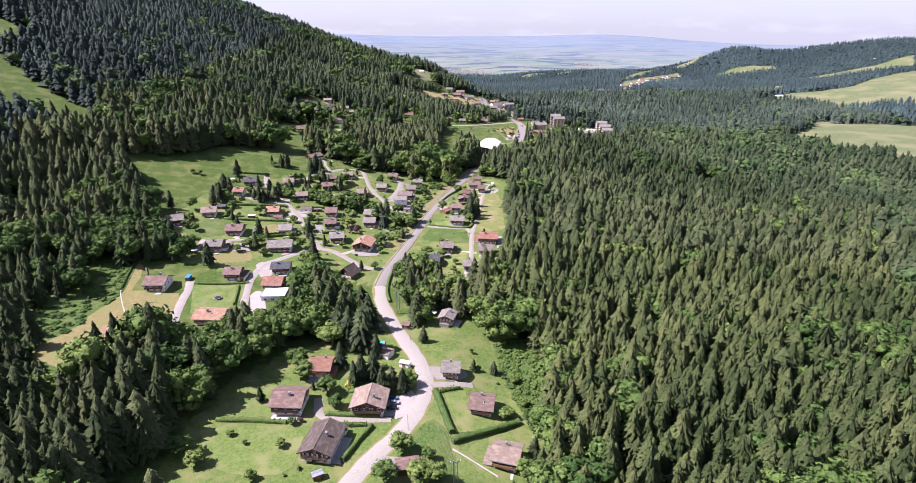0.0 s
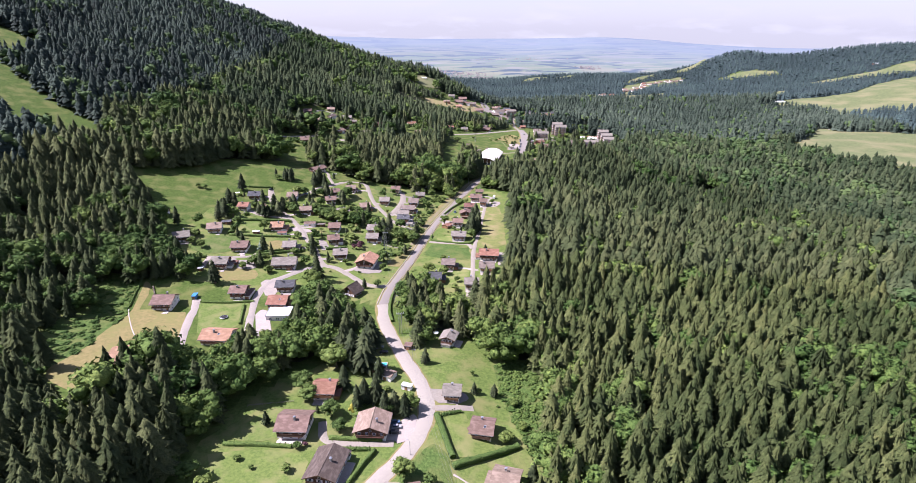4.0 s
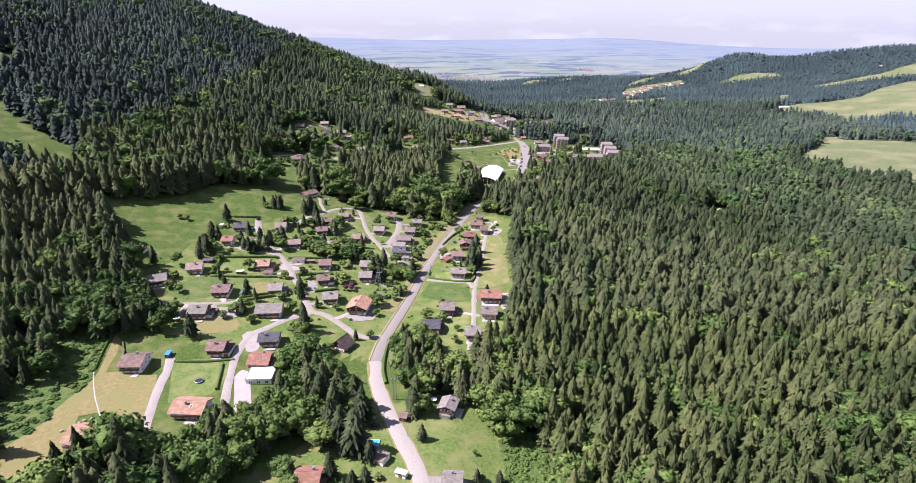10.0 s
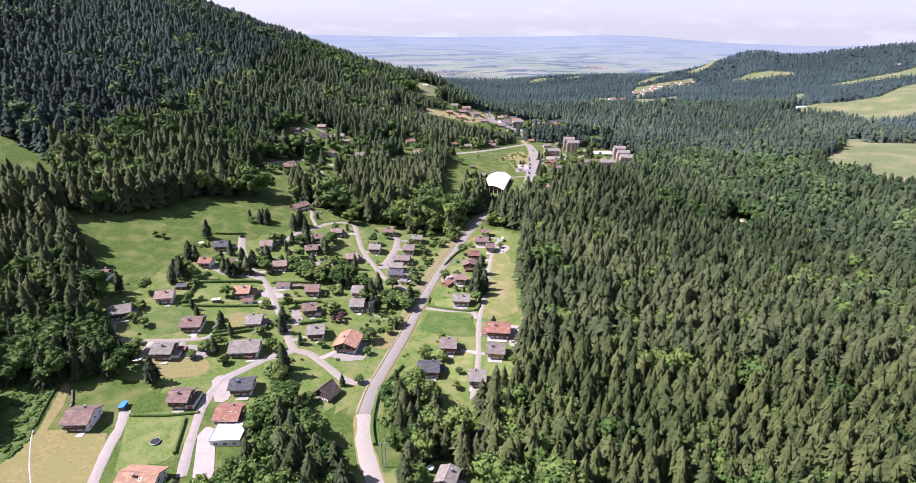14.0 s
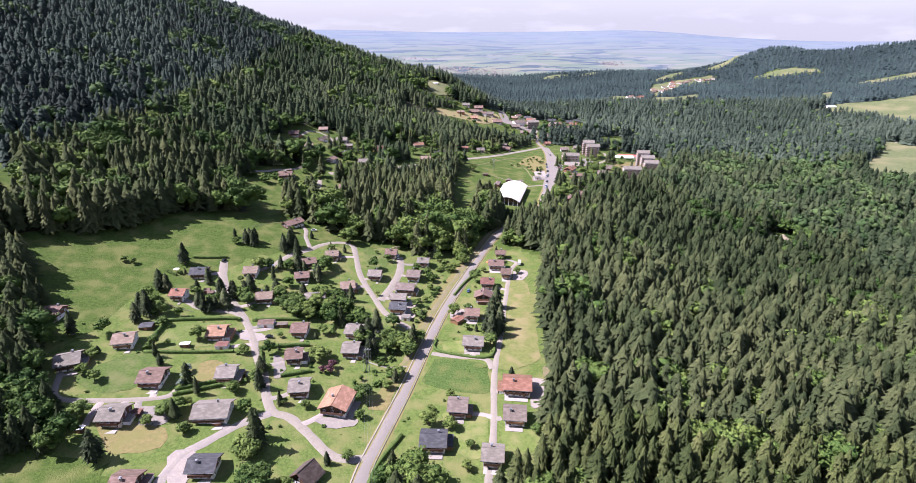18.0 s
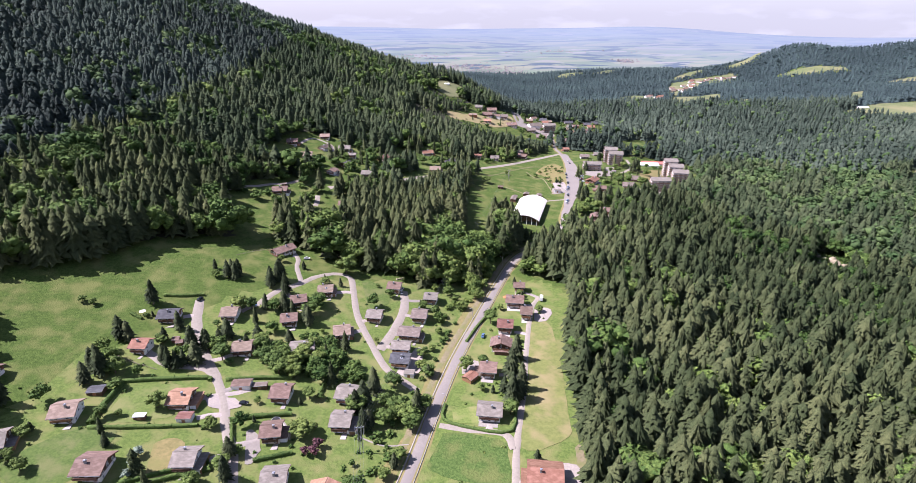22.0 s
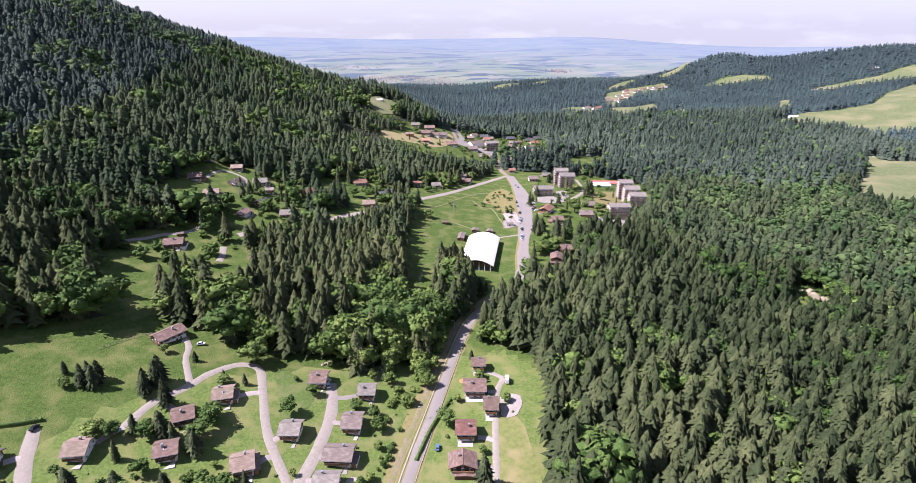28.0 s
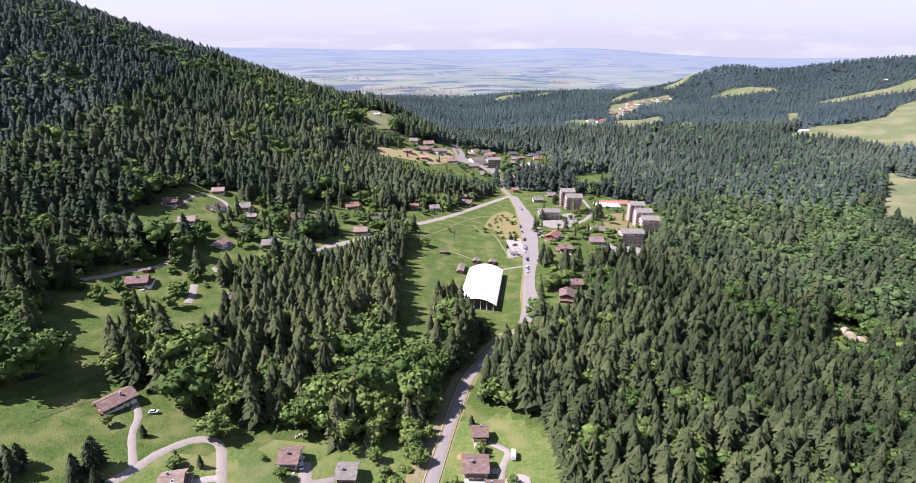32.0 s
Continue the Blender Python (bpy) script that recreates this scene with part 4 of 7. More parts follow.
            prism(bm, [(shift - ad - .35, ah), (shift + ad + .35, ah), (shift + ad + .35, ah + .14), (shift, ah + .5), (shift - ad - .35, ah + .14)], *sorted((side * (hx + .06), side * (hx + aw + .35))))
            part("annex_roof", bm, ROOFS[roof], an)
            part("garage_door", boxes((a0 + .35, shift - ad - .05, .0, a1 - .35, shift - ad, 1.95)), M_TRIM if r.random() < .5 else M_WOOD_LIGHT, an)
        part("terrace", boxes((-hx * .95, -hy - 3.6, -1.6, hx * .85, -hy, .5)), M_PATIO, ob)
    return ob


house(-66.8, 185.2, 13.4, 14.0, -2, "brown", "chalet")
house(-48.8, 162.4, 16.8, 12.7, 82, "dark", "chalet")
house(-35.2, 185.3, 13.2, 14.3, 88, "tan", "chalet")
house(-59.7, 208.5, 10.7, 11.6, -2, "rust", "chalet")
house(-3.3, 208.9, 8.6, 9.5, -4, "grey", "white")
house(9.7, 188.9, 10.2, 11.6, -10, "brown", "chalet")
house(17.5, 161.4, 10.7, 11.6, -16, "tan", "chalet")
house(-5.8, 256.2, 9.6, 8.8, 75, "grey", "chalet")
house(-166.7, 282.0, 12.3, 13.6, 3, "brown", "white")
house(-123.6, 249.2, 16.1, 12.9, -3, "salmon", "white")
house(-130.8, 298.3, 10.2, 11.6, 0, "brown", "chalet")
house(-106.6, 309.6, 11.8, 10.9, 4, "slate", "white")
house(-105.0, 289.4, 11.8, 12.9, 0, "rust", "chalet")
house(-156.8, 227.1, 16.1, 13.6, -10, "salmon", "white")
house(-66.2, 309.2, 9.6, 11.0, 62, "dark", "barn")
house(-63.9, 352.5, 15.6, 13.8, 83, "salmon", "chalet")
house(-222.7, 347.4, 10.7, 12.2, 3, "pink", "chalet")
house(-192.6, 360.4, 11.2, 12.9, 25, "grey", "chalet")
house(-177.9, 380.9, 10.7, 12.2, 14, "tan", "white")
house(-150.8, 356.4, 11.8, 12.9, 5, "brown", "chalet")
house(-154.6, 331.5, 11.2, 12.2, 3, "grey", "white")
house(-115.8, 339.4, 16.1, 13.4, 6, "grey", "white")
house(-119.5, 364.5, 9.6, 11.6, 5, "grey", "white")
house(-137.9, 397.2, 10.2, 12.2, 5, "salmon", "white")
house(-222.8, 395.4, 9.6, 10.9, 0, "brown", "chalet")
house(-174.3, 429.8, 9.1, 10.2, 0, "rust", "white")
house(-127.9, 439.3, 10.2, 10.9, 12, "tan", "chalet")
house(-97.5, 409.1, 9.6, 11.6, 2, "brown", "white")
house(-93.2, 384.1, 9.1, 10.9, 10, "brown", "chalet")
house(-83.5, 360.2, 10.2, 11.6, 8, "grey", "white")
house(-68.1, 413.8, 10.2, 11.6, -6, "grey", "white")
house(-66.3, 395.3, 9.6, 11.6, 0, "grey", "chalet")
house(-8.1, 353.5, 9.6, 11.6, -3, "greybrown", "chalet")
house(-17.8, 331.3, 11.8, 11.6, 0, "slate", "chalet")
house(20.3, 371.3, 14.4, 13.4, -4, "rust", "chalet")
house(17.9, 349.3, 10.7, 11.6, -4, "greybrown", "white")
house(7.3, 323.9, 9.6, 10.9, -4, "grey", "white")
house(-1.4, 409.0, 11.8, 10.9, -4, "grey", "white")
house(-102.5, 504.0, 9.6, 10.9, 10, "tan", "chalet")
house(-83.3, 465.0, 9.6, 11.6, 15, "tan", "white")
house(-68.7, 485.3, 9.6, 10.9, -4, "grey", "white")
house(-62.7, 521.8, 9.1, 10.9, -4, "brown", "white")
house(-38.7, 515.8, 9.1, 10.2, -4, "grey", "chalet")
house(-43.2, 492.8, 9.6, 12.2, -4, "greybrown", "white")
house(-46.5, 472.6, 12.8, 10.9, -6, "greybrown", "white")
house(-49.3, 457.8, 10.7, 9.5, -4, "grey", "white")
house(-47.9, 446.0, 10.7, 10.2, -4, "slate", "white")
house(18.6, 541.8, 8.0, 8.8, -3, "brown", "chalet")
house(14.7, 520.5, 11.8, 11.6, -4, "brown", "white")
house(21.1, 505.0, 7.5, 10.9, -5, "brown", "chalet")
house(7.7, 488.1, 9.6, 10.9, -4, "darkred", "chalet")
house(4.9, 466.9, 9.6, 12.1, 86, "brown", "chalet")
house(-2.2, 442.4, 9.1, 10.2, -4, "pink", "white")
house(-114.6, 488.9, 9.6, 10.9, 20, "brown", "chalet")
house(-114.0, 469.7, 9.6, 10.9, 15, "brown", "chalet")
house(-175.1, 458.3, 11.2, 11.6, 8, "slate", "white")
house(-146.0, 467.6, 9.6, 11.6, 5, "tan", "white")
house(-99.4, 446.2, 12.8, 10.2, 14, "grey", "chalet")
house(-143.1, 546.4, 15.6, 11.0, 52, "brown", "chalet")
house(-212.4, 784.5, 11.8, 12.1, 12, "brown", "chalet")
house(-190.6, 832.1, 11.5, 11.8, 8, "tan", "chalet")
house(-180.7, 793.0, 12.5, 11.2, 60, "dark", "white")
house(-162.7, 806.9, 13.5, 12.4, 10, "grey", "white")
house(-190.4, 757.9, 13.3, 12.4, 12, "tan", "white")
house(-229.9, 734.6, 8.6, 8.8, 15, "pink", "chalet")
house(-148.9, 786.3, 8.0, 8.0, 0, "grey", "chalet")
house(-118.0, 799.5, 12.9, 11.6, 55, "darkred", "chalet")
house(-76.3, 861.8, 13.5, 12.4, 15, "rust", "white")
house(-47.5, 834.3, 13.5, 12.4, 8, "slate", "white")
house(-60.6, 789.4, 11.9, 12.2, 5, "tan", "chalet")
house(-16.3, 892.4, 9.5, 9.6, 0, "rust", "white")
house(4.7, 897.6, 11.2, 11.4, 5, "grey", "white")
house(-148.5, 755.3, 12.6, 11.3, 70, "slate", "white")
house(-156.1, 727.9, 11.0, 10.0, 80, "pink", "white")
house(-123.6, 741.1, 13.5, 12.4, 5, "grey", "white")
house(-184.0, 660.1, 13.5, 12.4, 10, "brown", "white")
house(-127.0, 655.2, 10.1, 10.3, 3, "brown", "white")
house(-11.1, 966.4, 8.6, 8.8, 0, "grey", "white")
house(39.1, 962.7, 10.0, 10.2, 0, "greybrown", "chalet")
house(42.4, 941.7, 13.3, 12.4, -20, "brown", "chalet")
house(112.6, 1034.4, 9.7, 9.9, 0, "rust", "chalet")
house(130.9, 977.0, 12.9, 12.4, 0, "greybrown", "white")
house(156.8, 1018.5, 12.2, 12.4, 0, "grey", "chalet")
house(112.6, 1098.3, 13.5, 13.8, 0, "brown", "white")
house(-20.9, 1207.0, 14.0, 14.3, 0, "grey", "white")
house(2.0, 1220.1, 17.6, 16.6, 5, "pink", "white")
house(-5.6, 1177.3, 17.6, 16.6, 0, "brown", "white")
house(21.9, 1200.0, 17.6, 16.6, 0, "greybrown", "white")
house(-4.9, 1135.8, 12.2, 12.5, 0, "salmon", "white")
house(35.6, 1161.3, 17.6, 16.6, 10, "pink", "white")
house(68.0, 1165.3, 17.6, 16.6, 10, "greybrown", "white")
house(84.3, 1131.7, 17.6, 16.6, 0, "greybrown", "white")
house(98.4, 1228.8, 18.0, 16.6, 60, "darkred", "white")
house(103.6, 1323.6, 17.0, 16.6, 0, "slate", "chalet")
house(161.7, 1374.8, 17.6, 16.6, 0, "slate", "chalet")
house(153.5, 1294.8, 13.0, 13.2, 0, "grey", "white")
house(200.1, 1369.6, 17.6, 16.6, 0, "slate", "chalet")
house(219.1, 1402.5, 14.4, 14.7, 0, "slate", "white")
house(200.7, 1332.4, 15.5, 15.8, 0, "rust", "white")
house(152.1, 1213.1, 15.4, 15.7, 0, "salmon", "chalet")
house(150.0, 1157.7, 14.5, 14.8, 0, "grey", "white")
house(125.9, 1118.7, 12.3, 12.5, 0, "greybrown", "chalet")
house(170.7, 1113.6, 13.8, 14.1, 0, "slate", "chalet")
house(208.0, 1141.5, 14.3, 14.6, 0, "pink", "white")
house(169.3, 854.8, 16.1, 13.4, -3, "greybrown", "white")
house(153.5, 812.6, 13.9, 13.6, -3, "greybrown", "white")
house(116.6, 780.1, 11.8, 10.9, -4, "brown", "chalet")
house(114.1, 817.2, 16.8, 12.1, 60, "rust", "white")
house(95.3, 687.5, 13.2, 11.0, 75, "brown", "chalet")
house(106.8, 708.1, 10.7, 10.9, -5, "brown", "chalet")
house(89.0, 662.6, 9.6, 10.9, -4, "rust", "chalet")

# ---- other buildings ----
def shed(x, y, w, d, h, rot, roof, wall, label, name="shed", pitch=.18, category="shed"):
    ob = base(name, x, y, rot, w, d, label, category)
    part("wall", boxes((-w / 2 + .25, -d / 2 + .25, -.8, w / 2 - .25, d / 2 - .25, h)), wall, ob)
    if pitch:
        bm = bmesh.new()
        z = h + d / 2 * pitch
        prism(bm, [(-d / 2 + .3, h - .02), (d / 2 - .3, h - .02), (0, z - .06)], -w / 2 + .3, w / 2 - .3)
        part("gable", bm, wall, ob)
        gable_roof(ob, w, d - .6, h + .02 + .3 * pitch, z, roof, .3, .14)
    else:
        part("roof", boxes((-w / 2, -d / 2, h, w / 2, d / 2, h + .2)), roof, ob)
        part("roof_edge", boxes((-w / 2 - .05, -d / 2 - .05, h + .02, w / 2 + .05, -d / 2, h + .26)), M_METAL, ob)
    dr = part("door", boxes((-.7, -d / 2 + .17, .0, .7, -d / 2 + .25, min(2.1, h - .2))), M_WOOD_LIGHT, ob)
    part("handle", boxes((.5, -d / 2 + .12, 1.0, .56, -d / 2 + .17, 1.14)), M_METAL, dr)
    return ob


shed(-17.5, 152.7, 8.5, 6, 2.6, 12, ROOFS["brown"], M_WOOD, "low garage with a brown sheet roof", "garage", 0, "garage")
shed(-47.5, 148, 3.8, 2.6, 2.2, 30, M_METAL, M_WOOD, "small garden shed with a pale metal roof")
shed(-24, 213.6, 5, 2.8, 2.4, -20, M_TRIM, M_WHITE, "small white flat-roofed roadside shelter", "shelter", 0)
shed(-26.4, 249, 4, 4, 2.4, -12, ROOFS["brown"], M_WOOD, "brown timber garden shed beside the road")
shed(-38.5, 226.7, 5.5, 5, 2.6, -30, ROOFS["slate"], M_WOOD, "dark slate-roofed garden house by a pool", pitch=.3)
shed(-33.9, 222.6, 7, 6, 2.6, -25, ROOFS["tan"], M_WHITE, "pale-roofed low house among the trees", pitch=.3)
shed(-154.8, 292, 2.6, 5, 2.3, 5, mat("blue_sheet", (.05, .2, .42), None, .6, .5), mat("blue_paint", (.05, .17, .36), None, .6, .5), "bright blue metal container on a drive", "container", 0, "container")
shed(-175.7, 396.4, 7, 5.5, 2.4, 10, ROOFS["slate"], M_WOOD, "dark timber shed under a slate roof")
shed(-147.2, 335, 4.2, 3.6, 2.2, 0, ROOFS["darkred"], M_WOOD, "small dark red timber shed")
shed(-164.4, 323, 3.4, 2.8, 2.2, 0, M_TRIM, M_WOOD, "white-roofed open garden shelter", "shelter", 0)
shed(-111.9, 333.7, 4, 2.4, 2, 6, ROOFS["darkred"], M_WOOD, "small red lean-to shed beside a house")
shed(-109.6, 413.6, 7, 3.4, 2.4, 8, ROOFS["greybrown"], M_WOOD, "row of low timber sheds")
shed(-117.8, 412.8, 9, 6, 2.7, 6, ROOFS["brown"], M_WHITE, "double garage with a brown roof", "garage", .3, "garage")
shed(-159.9, 438, 3.6, 3.6, 2.2, 15, ROOFS["brown"], M_WOOD, "small brown garden hut", pitch=.45)
shed(-42.3, 437, 5.5, 4.6, 2.5, -4, ROOFS["grey"], M_WHITE, "grey flat-roofed garage beside a court", "garage", 0, "garage")
shed(-11.3, 437.2, 7, 6, 2.4, 55, ROOFS["rust"], M_WOOD_LIGHT, "rust-roofed garden pavilion with timber walls", "pavilion", .3)
shed(-131.9, 387.5, 6.5, 5, 2.6, 5, ROOFS["darkred"], M_WHITE, "dark red-roofed garage annexe", "garage", .12, "garage")
shed(-149.8, 384.5, 5, 3, 2.2, 8, M_TRIM, M_WOOD, "white awning over a terrace", "awning", 0, "awning")
shed(-162.8, 440, 3.8, 3.6, 2.2, 10, ROOFS["brown"], M_WOOD, "brown garden hut under conifers", pitch=.45)
shed(10, 766, 6, 5, 2.6, -4, ROOFS["brown"], M_WOOD, "small brown hay hut in the meadow", "hay_hut", .35)
for hut_x, hut_y, hut_r, hut_w in ((36, 753, 75, 7), (49, 752, 75, 7), (22.5, 735, 78, 15)):
    shed(hut_x, hut_y, hut_w, 5.5, 2.8, hut_r, ROOFS["greybrown"], M_WOOD, "brown timber hut behind the sports hall", "hut", .3)
shed(70, 772, 7, 5, 2.8, -4, ROOFS["grey"], M_WHITE, "white kiosk beside the car park", "kiosk", .2, "kiosk")
shed(-186, 676, 5, 4.5, 2.4, 20, ROOFS["greybrown"], M_WOOD, "small timber shed beside a forest lane")
shed(835, 1236, 14, 8, 3, 10, ROOFS["grey"], M_WOOD, "grey barn beside the upland meadow", "barn", .3, "barn")
shed(897, 1622, 26, 12, 4, 8, M_TRIM, M_WHITE, "long white farm building on the upland", "farm_building", .25, "farm")
shed(1540, 2192, 22, 11, 4, 8, M_TRIM, M_WOOD, "pale farm barn on a hillside", "farm_building", .25, "farm")
shed(-84, 1293, 11, 8, 3, 8, M_TRIM, M_WHITE, "white cabin on the spur meadow", "cabin", .3, "cabin")

# flat-roofed white house
fh = base("house", -101.2, 277.7, 3, 13, 11, "white flat-roofed modern house with a terrace", "house")
part("wall", boxes((-6.3, -5.3, -1.5, 6.3, 5.3, 3.1)), M_WHITE, fh)
part("roof", boxes((-6.6, -5.6, 3.1, 6.6, 5.6, 3.4)), M_TRIM, fh)
part("parapet", boxes((-6.6, -5.6, 3.4, 6.6, -5.4, 3.65), (-6.6, 5.4, 3.4, 6.6, 5.6, 3.65), (-6.6, -5.4, 3.4, -6.4, 5.4, 3.65), (6.4, -5.4, 3.4, 6.6, 5.4, 3.65)), M_METAL, fh)
for a_ in (-4, 0, 4):
    window(fh, "-y", a_, 1.6, 5.3, None, 1.5, 1.1)
window(fh, "+x", 0, 1.6, 6.3, None, 1.2, 1.0)

# sports hall with a white barrel roof
HALL_W, HALL_L = 26.5, 62.0
hall = base("sports_hall", 35.6, 701, -12, HALL_W, HALL_L, "large sports hall under a white arched roof", "sports hall")
arc = [(-HALL_W / 2 + HALL_W * k / 18, 4.4 + 4.6 * (1 - (2 * k / 18 - 1) ** 2)) for k in range(19)]
bm = bmesh.new()
top_a, top_b = [], []
for y_, row_ in ((-HALL_L / 2, top_a), (HALL_L / 2, top_b)):
    row_ += [[bm.verts.new((x_, y_, z_ + dz)) for x_, z_ in arc] for dz in (0, .45)]
for k in range(18):
    for lay in (0, 1):
        bm.faces.new((top_a[lay][k], top_a[lay][k + 1], top_b[lay][k + 1], top_b[lay][k]))
    for row_ in (top_a, top_b):
        bm.faces.new((row_[0][k], row_[0][k + 1], row_[1][k + 1], row_[1][k]))
for k in (0, 18):
    bm.faces.new((top_a[0][k], top_b[0][k], top_b[1][k], top_a[1][k]))
bmesh.ops.recalc_face_normals(bm, faces=bm.faces[:])
part("roof", bm, mat("white_membrane", (.6, .57, .48), (.545, .52, .44), 3, .7), hall)
bm = bmesh.new()
front = [bm.verts.new((x_ * .96, -HALL_L / 2 + 1.5, z_ - .05)) for x_, z_ in arc] + [bm.verts.new((HALL_W * .48, -HALL_L / 2 + 1.5, -1)), bm.verts.new((-HALL_W * .48, -HALL_L / 2 + 1.5, -1))]
bm.faces.new(front)
part("front_wall", bm, M_WOOD, hall)
part("side_wall", boxes((-HALL_W * .47, -HALL_L / 2 + 1.6, -1, -HALL_W * .46, HALL_L / 2 - 1, 4.4)), M_WHITE, hall)
part("side_wall", boxes((HALL_W * .46, -HALL_L / 2 + 1.6, -1, HALL_W * .47, HALL_L / 2 - 1, 4.4)), M_WOOD, hall)
for k in range(6):
    x_ = -11 + k * 4.4
    part("post", boxes((x_ - .2, -HALL_L / 2 + .9, -1, x_ + .2, -HALL_L / 2 + 1.3, 7.4 - abs(x_) * .18)), M_TRIM, hall)
part("glazing", boxes((-10, -HALL_L / 2 + 1.35, .6, 10, -HALL_L / 2 + 1.45, 3.4)), M_GLASS, hall)


def apartment(x, y, w, d, floors, rot, label, steps=0):
    """A block of flats: wall, floor slabs with balconies to the front and left side, windows and a stepped tiled roof."""
    ob = base("apartment_block", x, y, rot, w, d, label, "apartment block", "apartment blocks")
    h = floors * 2.9
    part("wall", boxes((-w / 2, -d / 2, -2, w / 2, d / 2, h)), M_FLATS, ob)
    for k in range(floors):
        z = k * 2.9
        s = part("balcony", boxes((-w / 2 - 1.4, -d / 2 - 1.6, z, w / 2 * .9, -d / 2, z + .2), (-w / 2 - 1.4, -d / 2, z, -w / 2, d / 2, z + .2)), M_STONE, ob)
        part("railing", boxes((-w / 2 - 1.4, -d / 2 - 1.6, z + .2, w / 2 * .9, -d / 2 - 1.5, z + 1.15), (-w / 2 - 1.4, -d / 2 - 1.5, z + .2, -w / 2 - 1.3, d / 2, z + 1.15)), M_BALCONY, s)
        n = max(3, int(w / 4.5))
        for i in range(n):
            window(ob, "-y", (i - (n - 1) / 2) * w / n, z + 1.5, d / 2, None, 1.7, 1.3)
        for i in range(3):
            window(ob, "-x", (i - 1) * d / 3.2, z + 1.5, w / 2, None, 1.6, 1.3)
    for q in (0, 1):
        b_ = part("divider", boxes((-w / 6 + q * w / 3 - .1, -d / 2 - 1.55, 0, -w / 6 + q * w / 3 + .1, -d / 2, h)), M_FLATS, ob)
    gable_roof(ob, w + 2.2, d, h + .3, h + .3 + d * .16, ROOFS["grey"], 1.0, .4)
    bm = bmesh.new()
    prism(bm, [(-d / 2, h - .1), (d / 2, h - .1), (d / 2, h + .2), (0, h + .25 + d * .16), (-d / 2, h + .2)], -w / 2, w / 2)
    part("gable", bm, M_WOOD, ob)
    chimney(ob, 0, 1, h + d * .16 + 2.0)
    return ob


apartment(166, 944, 17, 15, 6, -6, "tall block of flats with wooden balconies")
apartment(163, 962, 15, 14, 7, -6, "rear block of flats, grey-brown roof")
apartment(233, 884, 17, 15, 6, -8, "tall block of flats at the forest edge")
apartment(233, 903, 16, 15, 7, -8, "stepped block of flats behind another")
apartment(232, 922, 15, 14, 8, -8, "rear stepped block of flats")
apartment(192, 826, 20, 13, 5, -4, "lower block of flats with deep balconies")
apartment(103, 1196, 20, 14, 5, 10, "village hotel block with stacked balconies")
apartment(127, 895, 21, 13, 3, -4, "white village inn with a grey-brown roof")
shed(78, 1203, 24, 17, 6, 28, ROOFS["greybrown"], M_WHITE, "large village barn under a grey-brown roof", "barn", .5, "barn")
school = base("school", 226, 1003, -6, 30, 16, "low school with white flat and red roofs", "school")
part("wall", boxes((-15, -8, -2, 15, 8, 4.2)), M_WHITE, school)
part("roof", boxes((-15.6, -8.6, 4.2, 15.6, 8.6, 4.7)), M_TRIM, school)
for i in range(6):
    window(school, "-y", -12 + i * 4.8, 2, 8, None, 2.2, 1.4)
wing = base("school_wing", 249, 1035, -6, 44, 13, "long school wing with a red roof", "school")
part("wall", boxes((-22, -6, -2, 22, 6, 4)), M_WHITE, wing)
gable_roof(wing, 45, 12, 4, 5.8, mat("red_sheet_roof", (.52, .13, .10), (.42, .1, .08), 2, .6), .8, .3)
for i in range(8):
    window(wing, "-y", -18 + i * 5, 2, 6, None, 1.8, 1.3)

# hamlet far across the valley and more roofs beyond the village
hamlet_rng = random.Random(3)
hamlet_spots = [(475, 1927), (483, 1885), (462, 1905), (500, 1910), (520, 1935)]
for k_ in range(34):
    q_ = k_ / 33
    hamlet_spots.append((600 + 310 * q_ + hamlet_rng.uniform(-14, 14), 2100 + 250 * min(q_ * 2, 1) + 85 * q_ + hamlet_rng.uniform(-55, 45) * (1.1 - q_)))
for x_, y_ in hamlet_spots:
    if any(math.hypot(x_ - a_, y_ - b_) < 15 for a_, b_, c_ in HOUSE_SITES):
        continue
    shed(x_, y_, hamlet_rng.uniform(13, 18), hamlet_rng.uniform(11, 14), 4.5, hamlet_rng.uniform(-30, 30), ROOFS[hamlet_rng.choice(("rust", "brown", "tan", "pink", "tan"))],
         hamlet_rng.choice((M_WHITE, M_WOOD, M_WHITE)), "distant chalet in a hillside hamlet", "chalet", .5, "house")
for k_ in range(26):
    x_, y_ = hamlet_rng.uniform(-40, 190), hamlet_rng.uniform(1130, 1330)
    if inside(CLEARINGS["far_village"], np.array([x_]), np.array([y_]))[0] and all(math.hypot(x_ - a_, y_ - b_) > 17 for a_, b_, c_ in HOUSE_SITES) and near_line(ROAD, x_, y_) > 11:
        shed(x_, y_, hamlet_rng.uniform(11, 16), hamlet_rng.uniform(9, 12), 5.0, hamlet_rng.uniform(-20, 20), ROOFS[hamlet_rng.choice(("rust", "brown", "greybrown", "brown", "tan"))],
             hamlet_rng.choice((M_WHITE, M_WOOD, M_WOOD_LIGHT)), "village chalet among trees beyond the meadow", "chalet", .5, "house")


